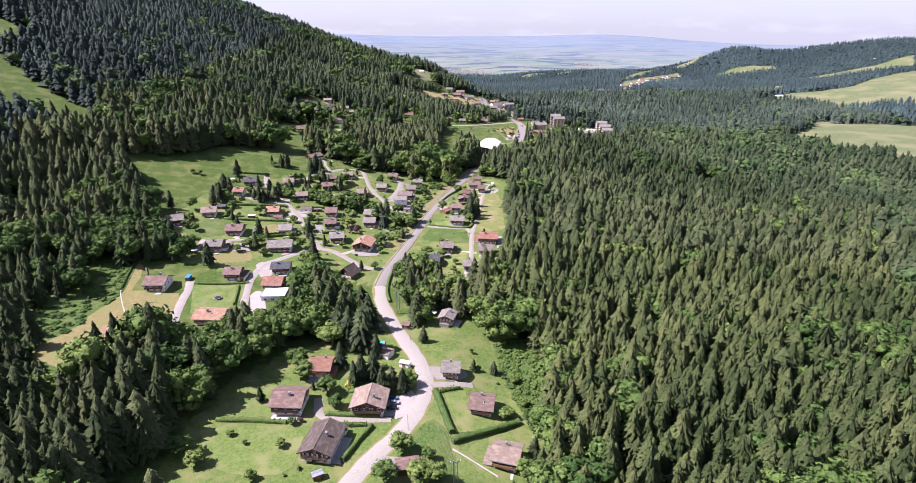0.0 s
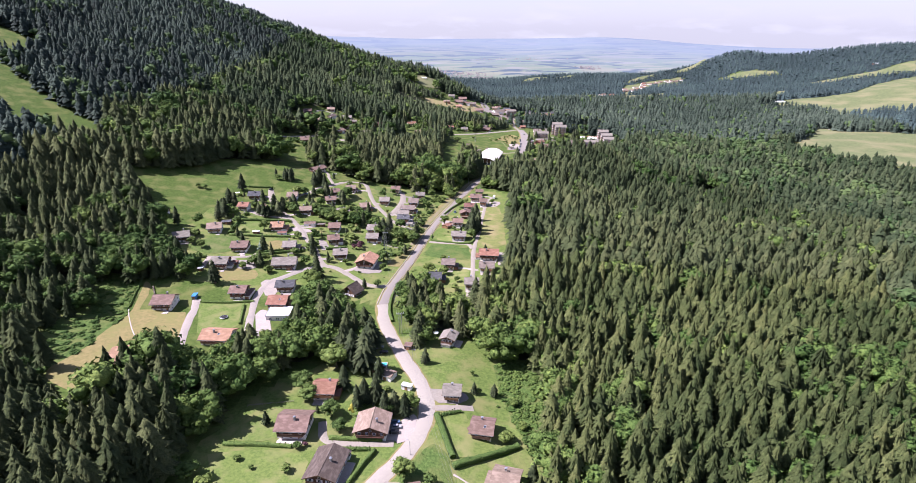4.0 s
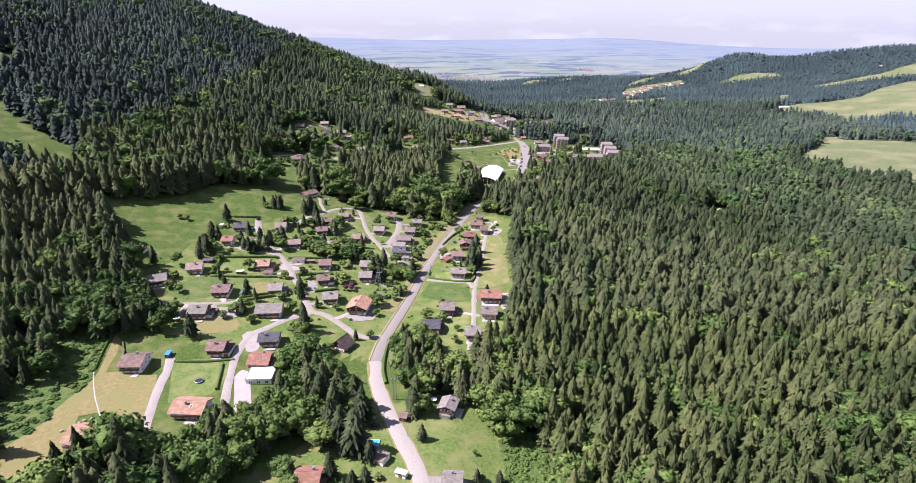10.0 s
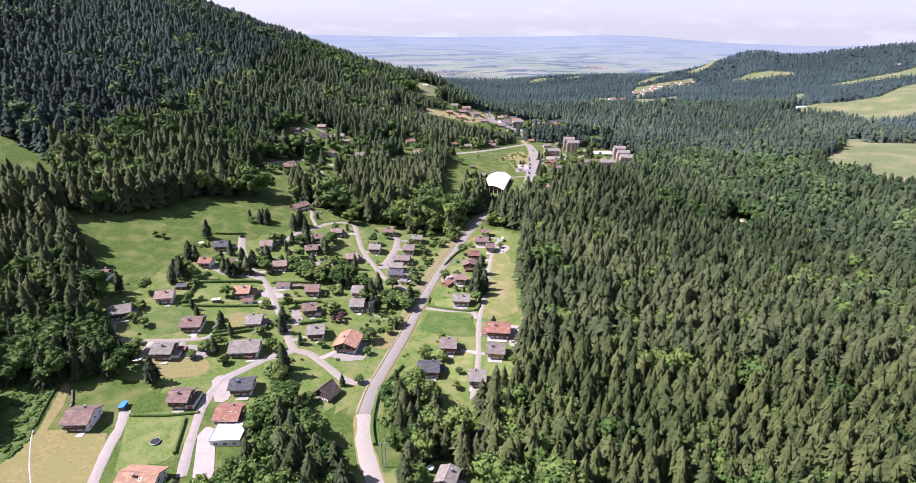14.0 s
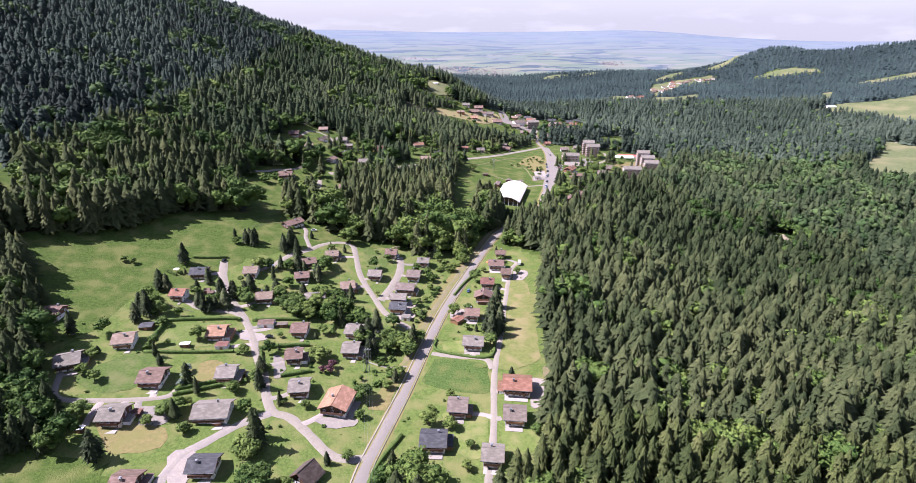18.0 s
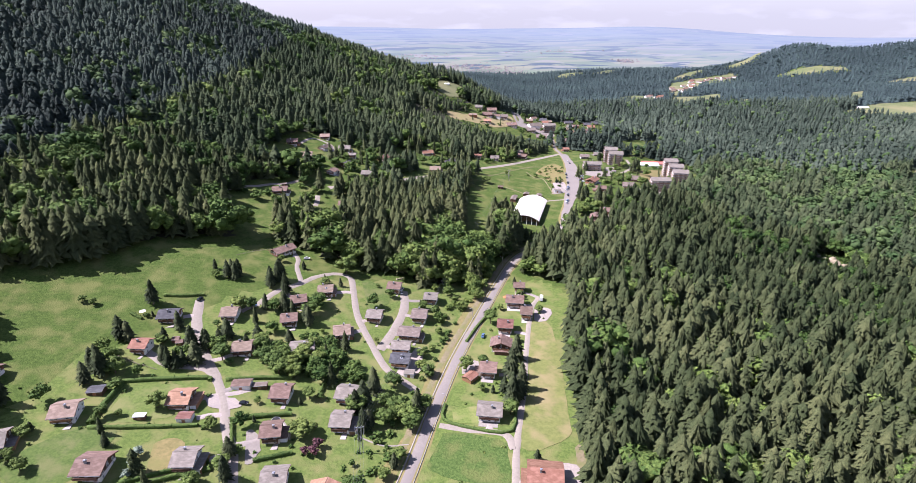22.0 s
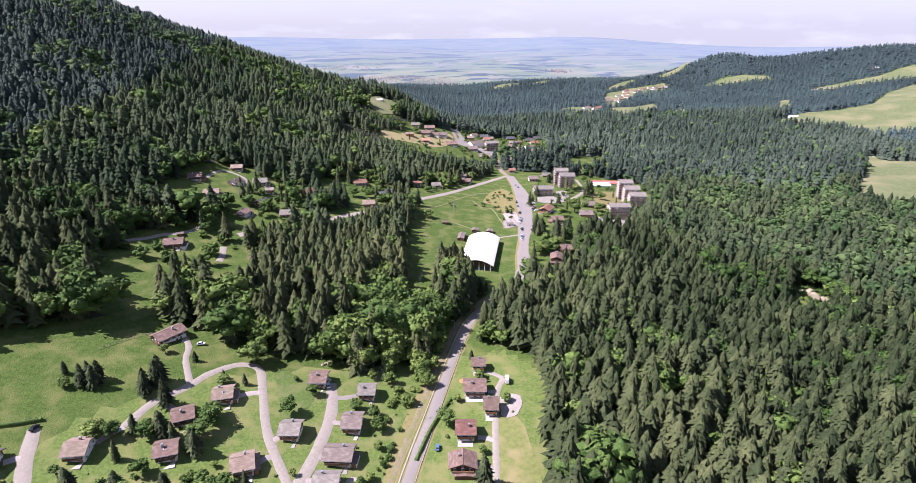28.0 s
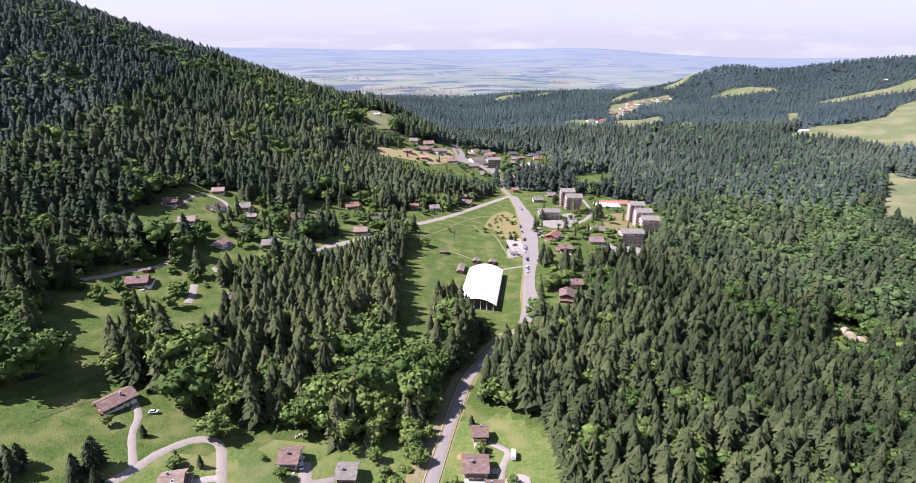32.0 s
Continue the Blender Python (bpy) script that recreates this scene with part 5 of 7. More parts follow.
# ---- towns out on the plain, tiny and far ----
def distant_town(name, spots, label):
    rng = random.Random(5)
    v, f = [], []
    for cx_, cy_, rx_, ry_, count in spots:
        for _ in range(count):
            x, y = cx_ + rng.gauss(0, rx_), cy_ + rng.gauss(0, ry_)
            w, d, h = rng.uniform(3.5, 8), rng.uniform(3, 6), rng.uniform(1, 2.2)
            z = float(plain(np.array([x]), np.array([y]))[0])
            c = len(v)
            v += [(x + sx * w / 2, y + sy * d / 2, z + hz) for hz in (-4, h) for sx, sy in ((-1, -1), (1, -1), (1, 1), (-1, 1))] + [(x - w / 2, y, z + h + 2), (x + w / 2, y, z + h + 2)]
            f += [(c + a, c + b, c + e) for a, b, e in ((0, 1, 5), (0, 5, 4), (1, 2, 6), (1, 6, 5), (3, 0, 4), (3, 4, 7), (4, 5, 9), (4, 9, 8), (7, 8, 9), (7, 9, 6), (5, 6, 9), (4, 8, 7))]
    ob = new(name, tri_mesh(name, v, f, M_TOWN))
    return tagged(ob, label, "town", kind="stuff")


M_TOWN = mat("distant_roofs_and_walls", (.19, .165, .155), (.13, .115, .115), 9.0, .9, island=.22)
distant_town("town_on_the_plain", [(-270, 3120, 45, 40, 110), (-160, 3180, 70, 40, 130), (0, 3100, 70, 50, 150), (90, 3020, 50, 20, 60), (725, 3330, 35, 25, 50), (-400, 3420, 120, 40, 60), (330, 3600, 150, 40, 40)],
             "distant pinkish town roofs out on the plain")

# ---- trees ----
def conifer(rng, tiers, tips, bushy=1.0):
    """A spruce crown of unit height: overlapping skirts of drooping boughs, each bough a folded point. Returns corners and triangles."""
    v, f = [], []
    fat, bulge, foot = bushy * rng.uniform(.88, 1.14), rng.uniform(.55, .8), rng.uniform(.04, .12)
    lean_x, lean_y = rng.normal(0, .012, 2)
    for k in range(tiers):
        q = min(max((k + rng.uniform(-.2, .2)) / tiers, 0), 1)
        up = q ** .82
        r = fat * rng.uniform(.84, 1.14) * (.205 * (1 - up) ** bulge + .012)
        z0 = foot + (.94 - foot) * up
        peak = min(z0 + .75 * r + .03 + .6 / tiers, 1.0)
        n = max(3, tips - (2 if k < 2 and tips > 6 else 0) - (tips // 3 if q > .8 else 0))
        turn, c = rng.uniform(0, 6.28), len(v)
        v.append((lean_x * peak, lean_y * peak, peak))
        for i in range(n):
            a = turn + 6.2832 * (i + rng.uniform(-.3, .3)) / n
            g = turn + 6.2832 * (i + .5 + rng.uniform(-.12, .12)) / n
            reach, gap = r * rng.uniform(.7, 1.25), r * rng.uniform(.46, .7)
            v.append((reach * math.cos(a) + lean_x * z0, reach * math.sin(a) + lean_y * z0, z0 + rng.uniform(-.035, .015)))
            v.append((gap * math.cos(g), gap * math.sin(g), z0 + (peak - z0) * .25 - .02))
        n *= 2
        f += [(c, c + 1 + i, c + 1 + (i + 1) % n) for i in range(n)]
    return np.array(v), np.array(f)


ICO = []
for ico_level in (1, 2):
    bm = bmesh.new()
    bmesh.ops.create_icosphere(bm, subdivisions=ico_level, radius=1)
    bm.verts.ensure_lookup_table()
    ICO.append((np.array([tuple(q.co) for q in bm.verts]), np.array([[q.index for q in fc.verts] for fc in bm.faces])))
    bm.free()


def broad(rng, leaves, lobes=7, size=.12, fine=1):
    """A broadleaf crown of unit height: uneven leafy lobes heaped on one another, with loose leaf clumps standing off them."""
    centre = [(0, 0, .56, .25), (0, 0, .72, .2)]
    for k in range(lobes):
        a, up = 6.2832 * (k * .618 + rng.uniform(-.06, .06)), rng.uniform(-.55, .95)
        out = math.sqrt(1 - up * up) * rng.uniform(.85, 1.12)
        centre.append((.27 * out * math.cos(a), .27 * out * math.sin(a), .57 + .3 * up * rng.uniform(.85, 1.1), rng.uniform(.85, 1.3) * (.19 if lobes < 8 else .135)))
    V, F, n = [], [], 0
    sv, sf = ICO[fine]
    for cx, cy, cz, r in centre:
        p = sv * (r * rng.uniform(.55, 1.1, len(sv)))[:, None] * (1, 1, .9) + (cx, cy, cz)
        V.append(p)
        F.append(sf + n)
        n += len(p)
    weight = np.array([c[3] ** 2 for c in centre])
    for k in rng.choice(len(centre), leaves, p=weight / weight.sum()):
        cx, cy, cz, r = centre[k]
        o = Vector(rng.normal(0, 1, 3)).normalized()
        o.z = abs(o.z) if o.z < -.4 else o.z
        p = Vector((cx, cy, cz)) + o * r * rng.uniform(.8, 1.25)
        o = (o + Vector(rng.normal(0, .5, 3))).normalized()
        t = o.orthogonal().normalized()
        turn = rng.uniform(0, 6.28)
        t = (t * math.cos(turn) + o.cross(t) * math.sin(turn)).normalized()
        b = o.cross(t)
        w = size * rng.uniform(.55, 1.1)
        V.append(np.array([tuple(p - t * w * .55), tuple(p + b * w * .5 + t * w * .35 - o * w * .15), tuple(p - b * w * .5 + t * w * .35 - o * w * .1)]))
        F.append(np.array([[n, n + 1, n + 2]]))
        n += 3
    return np.concatenate(V), np.concatenate(F)


def planted(name, variants, x, y, h, wide, rng, material, label, sink=.3):
    """Many trees joined into one mesh: each spot takes a variant, turned and sized."""
    z = plain(x, y) - sink
    turn, tone = rng.uniform(0, 6.28, len(x)), np.clip(rng.normal(.5, .19, len(x)) + .6 * (patches(x, y, 26, 1) - .5) + .8 * (patches(x, y, 95, 5) - .5), 0, 1)
    which = rng.integers(0, len(variants), len(x))
    V, F, T, base = [], [], [], 0
    for k, (v, f) in enumerate(variants):
        m = which == k
        n = int(m.sum())
        if not n:
            continue
        c, s = np.cos(turn[m])[:, None], np.sin(turn[m])[:, None]
        px = (v[:, 0] * c - v[:, 1] * s) * (h[m] * wide[m])[:, None] + x[m][:, None]
        py = (v[:, 0] * s + v[:, 1] * c) * (h[m] * wide[m])[:, None] + y[m][:, None]
        pz = v[:, 2] * h[m][:, None] + z[m][:, None]
        V.append(np.stack([px, py, pz], -1).reshape(-1, 3))
        F.append((f[None] + (np.arange(n) * len(v))[:, None, None] + base).reshape(-1, 3))
        T.append(np.repeat(tone[m], len(v)))
        base += n * len(v)
    ob = new(name, tri_mesh(name, np.concatenate(V), np.concatenate(F), material, np.concatenate(T)))
    return tagged(ob, label, "trees", kind="stuff")


def scatter(rng, x0, x1, y0, y1, gap):
    gx_, gy_ = np.meshgrid(np.arange(x0, x1, gap), np.arange(y0, y1, gap), indexing="ij")
    x = gx_.ravel() + rng.uniform(-.48, .48, gx_.size) * gap
    y = gy_.ravel() + rng.uniform(-.48, .48, gx_.size) * gap
    keep = woods(x, y)
    for sx, sy, sr in HOUSE_SITES:
        keep &= (x - sx) ** 2 + (y - sy) ** 2 > (sr + 1) ** 2
    return x[keep], y[keep]


def patches(x, y, size, seed):
    """Smooth pattern between 0 and 1."""
    s = seed * 1.7
    return .5 + .25 * (np.sin(x / size + s) * np.cos(y / size * 1.3 - s) + np.sin((x + y) / size * .71 + 2 * s) * np.cos((x - y) / size * .53 + s))


tree_rng = np.random.default_rng(7)
NEAR_FIR = [conifer(tree_rng, 15, 9) for _ in range(10)]
CLOSE_FIR = [conifer(tree_rng, 11, 8) for _ in range(10)]
CLOSE_LEAF = [broad(tree_rng, 300, 13, .095, 0) for _ in range(6)]
MID_FIR = [conifer(tree_rng, 8, 6) for _ in range(8)]
SLOPE_FIR = [conifer(tree_rng, 9, 5) for _ in range(8)]
SLOPE_LEAF = [broad(tree_rng, 60, 6, .16, 0) for _ in range(5)]
VALLEY_FIR = [conifer(tree_rng, 5, 5) for _ in range(8)]
FAR_FIR = [conifer(tree_rng, 3, 4) for _ in range(6)]
NEAR_LEAF = [broad(tree_rng, 560, 16, .075, 0) for _ in range(6)]
MID_LEAF = [broad(tree_rng, 90, 7, .15, 0) for _ in range(5)]
FAR_LEAF = [broad(tree_rng, 0, 3, .2, 0) for _ in range(4)]


EDGES = (([(-86, 740), (-83, 744), (-49, 777), (-36, 795)], .34, 110), ([(-120, 1100), (-60, 1096), (-30, 1104), (8, 1100), (50, 1085), (88, 1100)], .17, 110),
         ([(-112, 1224), (-94, 1222), (-73, 1208), (-58, 1230), (-30, 1230)], .14, 110), ([(-110, 850), (-60, 850), (-30, 885), (10, 890), (50, 935)], .3, 110),
         ([(22, 664), (30, 660), (62, 660)], .25, 42), ([(-124, 262), (-88, 264)], .75, 60),
         ([(-240, 236), (-218, 231), (-198, 222), (-188, 216), (-166, 200), (-146, 198)], .85, 40))


def young(x, y):
    """Greatest height of the trees: stands grow taller away from the open ground above them."""
    top = np.full(np.shape(x), 60.0)
    for pts, slope, reach in EDGES:
        away = np.interp(x, [p[0] for p in pts], [p[1] for p in pts]) - y
        near = (away > 0) & (away < reach) & (x > pts[0][0]) & (x < pts[-1][0])
        top = np.where(near, np.minimum(top, 4 + slope * away), top)
    return top


def grow(zone, x0, x1, y0, y1, gap, firs, leaves, tall, leafy, mats, seed, label, split=None):
    rng = np.random.default_rng(seed)
    x, y = scatter(rng, x0, x1, y0, y1, gap)
    if split is not None:
        keep = split(x, y)
        x, y = x[keep], y[keep]
    if gap < 8:
        keep = patches(x, y, 9, 12) + rng.uniform(-.08, .08, len(x)) > .17        # small gaps in the canopy
        x, y = x[keep], y[keep]
    chance = leafy(x, y)
    is_leaf = rng.uniform(0, 1, len(x)) < chance
    h = np.clip(rng.normal(tall, tall * .13, len(x)), tall * .55, tall * 1.3)
    h = h * (1 + .3 * (patches(x, y, 19, 5) - .5))
    if zone == "west_near":
        h = h * (1 - .15 * step(-265, -240, x) * step(-195, -205, x) * step(215, 230, y) * step(305, 290, y))        # low growth beside the rough slope
        h = h * (1 + .4 * step(0, -12, x + 108 + .55 * (y - 185)) * step(245, 222, y))        # old tall firs by the lower brook
    if zone == "west_wood":
        h = h * np.where((y > 515) & (y < 600), .75 + .25 * step(11, 34, near_line(ROAD, x, y)), 1)        # low bushes on the road banks
    if zone == "west_wood":
        h = h * (1 - .3 * step(640, 690, y))        # younger stand below the hamlet
    h = np.minimum(h, young(x, y) * rng.uniform(.75, 1.1, len(x)))
    m = ~is_leaf
    if m.any():
        planted("spruce_forest_" + zone, firs, x[m], y[m], h[m], rng.uniform(.85, 1.25, m.sum()) * (1.5 if zone == "hills_far" else 1.5 if gap > 8 else 1.12 if gap > 6.5 else 1.1 if gap > 6 else .98), rng, mats[0], "dense dark green spruce forest " + label)
    m = is_leaf
    if m.any():
        planted("broadleaf_wood_" + zone, leaves, x[m], y[m], h[m] * rng.uniform(.6, .9, m.sum()), rng.uniform(1.0, 1.35, m.sum()), rng, mats[1], "bright green broadleaf trees " + label)


def leafy_near(x, y):
    """Share of broadleaf trees: high along the brook and the lots, low up in the spruces."""
    low = .65 * step(-260, -130, x) * step(20, -20, x)
    gully = .5 * np.exp(-(((x - 20) / 30) ** 2)) * step(330, 240, y)
    belt = .9 * np.exp(-((x + 30 - (y - 570) * .2) / 34) ** 4) * np.exp(-((y - 575) / 55) ** 4)
    left_wood = .7 * step(-400, -300, x) * step(-120, -180, x) * step(430, 520, y) * step(900, 700, y) * step(.3, .7, patches(x, y, 30, 6))
    left_belt = .45 * np.exp(-((y - 330) / 90) ** 2) * step(-330, -180, x) * step(-100, -200, x)
    spots = .45 * step(.62, .88, patches(x, y, 42, 3)) + .3 * step(.66, .9, patches(x, y, 17, 8))
    east = .16 * step(150, 320, x) * step(760, 500, y) + .75 * bump(x, y, 400, 800, 110, 170, 1.0, -10) * step(.25, .6, patches(x, y, 24, 7)) + .7 * bump(x, y, 470, 950, 130, 100, 1.0) * step(.2, .6, patches(x, y, 30, 4))
    below = .75 * step(1000, 1030, y) * step(1120, 1100, y) * step(-40, -15, x) * step(75, 55, x) + .6 * step(1140, 1160, y) * step(1275, 1255, y) * step(-30, -45, x)
    south_east = .38 * step(70, 150, x) * step(310, 200, y) * step(.3, .6, patches(x, y, 21, 10))
    return np.clip(np.maximum.reduce([south_east, low * step(400, 260, y) * (1 - .85 * step(250, 230, y) * step(0, -12, x + 108 + .55 * (y - 185))), gully, belt, left_belt, left_wood, spots, east, below, .06 + 0 * x]), 0, .9)


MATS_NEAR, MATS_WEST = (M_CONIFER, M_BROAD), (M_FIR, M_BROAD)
MATS_SLOPE = (M_FIR_SLOPE_HAZE, M_BROAD_SLOPE)
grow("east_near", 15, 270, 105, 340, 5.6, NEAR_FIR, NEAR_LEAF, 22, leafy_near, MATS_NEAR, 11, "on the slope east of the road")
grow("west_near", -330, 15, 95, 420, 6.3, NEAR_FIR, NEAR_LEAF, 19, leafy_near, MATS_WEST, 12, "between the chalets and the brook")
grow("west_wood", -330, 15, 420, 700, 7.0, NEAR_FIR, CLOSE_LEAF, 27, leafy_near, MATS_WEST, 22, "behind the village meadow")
def outer(x, y):
    """The uneven line beyond which the eastern woods are drawn with simpler trees."""
    return (y + 150 * (patches(x, y, 38, 4) - .5) > 760) | (x + 150 * (patches(x, y, 33, 9) - .5) > 330)


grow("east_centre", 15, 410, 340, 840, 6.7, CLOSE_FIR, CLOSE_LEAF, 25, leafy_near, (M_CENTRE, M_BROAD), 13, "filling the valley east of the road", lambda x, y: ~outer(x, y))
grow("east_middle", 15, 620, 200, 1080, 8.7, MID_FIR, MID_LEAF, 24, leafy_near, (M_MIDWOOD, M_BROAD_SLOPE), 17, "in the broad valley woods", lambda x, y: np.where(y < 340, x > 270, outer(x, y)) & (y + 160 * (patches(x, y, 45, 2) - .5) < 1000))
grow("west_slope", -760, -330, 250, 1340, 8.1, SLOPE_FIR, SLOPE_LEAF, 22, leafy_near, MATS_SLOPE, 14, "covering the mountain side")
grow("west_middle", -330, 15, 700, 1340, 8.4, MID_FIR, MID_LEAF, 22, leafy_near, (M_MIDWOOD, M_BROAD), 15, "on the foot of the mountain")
grow("south", -330, 300, -160, 100, 11, SLOPE_FIR, SLOPE_LEAF, 22, lambda x, y: .15 + 0 * x, MATS_NEAR, 23, "south of the first chalets")
# both crowns take the colour with haze painted in
MATS_FAR = (M_HAZY_FARWOOD, M_HAZY_FARWOOD)
grow("valley_far", 15, 900, 920, 1700, 9.8, VALLEY_FIR, FAR_LEAF, 23, lambda x, y: .12 + .25 * step(.6, .9, patches(x, y, 70, 5)) + .6 * bump(x, y, 480, 970, 130, 110, 1.0), (M_VALLEY_HAZE, M_BROAD_SLOPE), 16, "in the valley beyond the village", lambda x, y: (y + 160 * (patches(x, y, 45, 2) - .5) >= 1000) | (x > 620))
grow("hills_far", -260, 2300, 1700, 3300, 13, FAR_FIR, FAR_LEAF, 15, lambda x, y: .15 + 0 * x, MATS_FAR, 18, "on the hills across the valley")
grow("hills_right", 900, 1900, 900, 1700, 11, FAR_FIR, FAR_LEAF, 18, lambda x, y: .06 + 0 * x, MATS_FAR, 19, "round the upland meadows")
grow("hills_spur", -600, 15, 1340, 1700, 10, FAR_FIR, FAR_LEAF, 21, lambda x, y: .1 + 0 * x, (M_VALLEY_HAZE, M_BROAD_SLOPE), 20, "on the mountain spur")


def between_houses(zone, gap, share, fir_share, tall, seed, label, near=False):
    """Loose trees inside a clearing, clear of houses and lanes."""
    rng = np.random.default_rng(seed)
    poly = CLEARINGS.get(zone) or GROVES[zone]
    xs, ys = [p[0] for p in poly], [p[1] for p in poly]
    ax, ay = np.meshgrid(np.arange(min(xs), max(xs), gap), np.arange(min(ys), max(ys), gap), indexing="ij")
    x, y = ax.ravel() + rng.uniform(-.5, .5, ax.size) * gap, ay.ravel() + rng.uniform(-.5, .5, ax.size) * gap
    keep = inside(poly, x, y) & (rng.uniform(0, 1, len(x)) < share * (.4 + 1.2 * patches(x, y, 24, seed)))
    keep &= (near_line(ROAD, x, y) > 8) & (near_line(SIDE_ROAD, x, y) > 6)
    for pts, w in LANES.values():
        keep &= near_line(pts, x, y) > w / 2 + 1.5
    for sx, sy, sr in HOUSE_SITES:
        keep &= (x - sx) ** 2 + ((y - sy) * .75) ** 2 > (sr + 1.5) ** 2
    x, y = x[keep], y[keep]
    fir = rng.uniform(0, 1, len(x)) < fir_share
    h = np.minimum(np.clip(rng.normal(tall, tall * .2, len(x)), tall * .45, tall * 1.4), young(x, y))
    planted("spruces_" + zone, NEAR_FIR if near else MID_FIR, x[fir], y[fir], h[fir] * 1.25, rng.uniform(.8, 1.2, fir.sum()), rng, M_FIR, "dark green spruces " + label)
    planted("broadleaf_trees_" + zone, CLOSE_LEAF if max(ys) < 620 else MID_LEAF, x[~fir], y[~fir], h[~fir] * .8, rng.uniform(1, 1.4, (~fir).sum()), rng, M_BROAD, "green broadleaf trees " + label)


GROVES = {"village_core": [(-205, 345), (-190, 430), (-120, 500), (-60, 525), (-15, 540), (-40, 460), (-75, 430), (-90, 345), (-110, 330)],
          "hall_wood": [(-47, 812), (-28, 829), (-20, 748), (-25, 696), (-38, 653), (-57, 649), (-62, 726)],
          "junction_wood": [(-15, 1004), (51, 1027), (62, 975), (20, 895), (-9, 862)],
          "bend_wood": [(25, 592), (36, 610), (56, 632), (63, 640), (62, 600), (46, 574), (32, 562), (23, 572)],
          "road_wood": [(-31, 586), (4, 601), (5, 571), (-3, 532), (-12, 526), (-17, 544), (-31, 547)]}
between_houses("village_core", 7, .17, .35, 9.5, 44, "between the village gardens", True)
between_houses("upper_hamlet", 8, .46, .5, 13, 41, "between the upper hamlet's chalets")
between_houses("chalet_lawns", 8, .4, .45, 14, 49, "round the chalets above the side road")
between_houses("far_village", 9, .12, .4, 10, 42, "between the far village roofs")
between_houses("lone_chalet", 7.5, .14, .4, 12, 43, "round the lone forest chalet")
between_houses("tower_lots", 8, .12, .6, 11, 45, "round the apartment blocks")
between_houses("hall_wood", 6.5, 1.4, .85, 17, 46, "beside the white hall")
between_houses("junction_wood", 7, 1.0, .55, 13, 47, "above the road fork")
between_houses("bend_wood", 6, 1.2, .9, 17, 50, "on the inner side of the road bend", True)
between_houses("road_wood", 6, 1.0, .1, 13, 48, "beside the road bend")

# ---- garden trees, each a thing of its own ----
M_GOLD = mat("golden_leaves", (.42, .38, .05), (.28, .27, .04), .5, .75, .2, .4, per_object=.1)
M_PURPLE = mat("purple_leaves", (.12, .045, .045), (.06, .025, .03), .5, .75, .2, .4, per_object=.15)
M_SILVER = mat("silver_leaves", (.2, .25, .17), (.12, .16, .11), .5, .75, .2, .4, per_object=.1)
M_FIR_LONE = mat("garden_spruce_needles", (.06, .078, .032), (.018, .026, .012), .32, .85, .5, .5, per_object=.3, island=.14, gloss=.06, crisp=.08)
M_LEAF_LONE = mat("garden_leaves", (.105, .155, .036), (.045, .078, .017), .45, .75, .5, .4, per_object=.3, island=.14, gloss=.1, crisp=.05)


def trunk_mesh(name, r, h, limbs=0, seed=1):
    """A tapered trunk with a flared foot, and limbs."""
    rng = random.Random(seed)
    bm = bmesh.new()

    def limb(a, b, ra, rb, n=7):
        a, b = Vector(a), Vector(b)
        t = (b - a).normalized()
        u = t.orthogonal().normalized()
        w = t.cross(u)
        rings = [[bm.verts.new(p + (u * math.cos(6.2832 * i / n) + w * math.sin(6.2832 * i / n)) * q) for i in range(n)] for p, q in ((a, ra * 1.35), (a.lerp(b, .12), ra), (a.lerp(b, .6), (ra + rb) / 2), (b, rb))]
        for k in range(3):
            for i in range(n):
                bm.faces.new((rings[k][i], rings[k][(i + 1) % n], rings[k + 1][(i + 1) % n], rings[k + 1][i]))
    limb((0, 0, -.05), (0, 0, h), r, r * .35)
    for k in range(limbs):
        a = 6.28 * k / max(limbs, 1) + rng.uniform(-.4, .4)
        z = h * rng.uniform(.35, .7)
        limb((0, 0, z), (.26 * math.cos(a), .26 * math.sin(a), z + .18), r * .4, r * .12, 5)
    return shared(name, bm, M_BARK)


def tree_kinds(name, crowns, material, trunk, label, category):
    kinds = []
    for k, (v, f) in enumerate(crowns):
        root = new(name)
        root.empty_display_size = 1
        tagged(root, label, category, "garden trees")
        part("trunk", trunk, None, root)
        part("crown", tri_mesh("crown", v, f, material), None, root)
        kinds.append(root)
    return kinds


lone_rng = np.random.default_rng(21)
FIR_TRUNK, LEAF_TRUNK = trunk_mesh("trunk", .018, .8), trunk_mesh("trunk", .026, .6, 6)
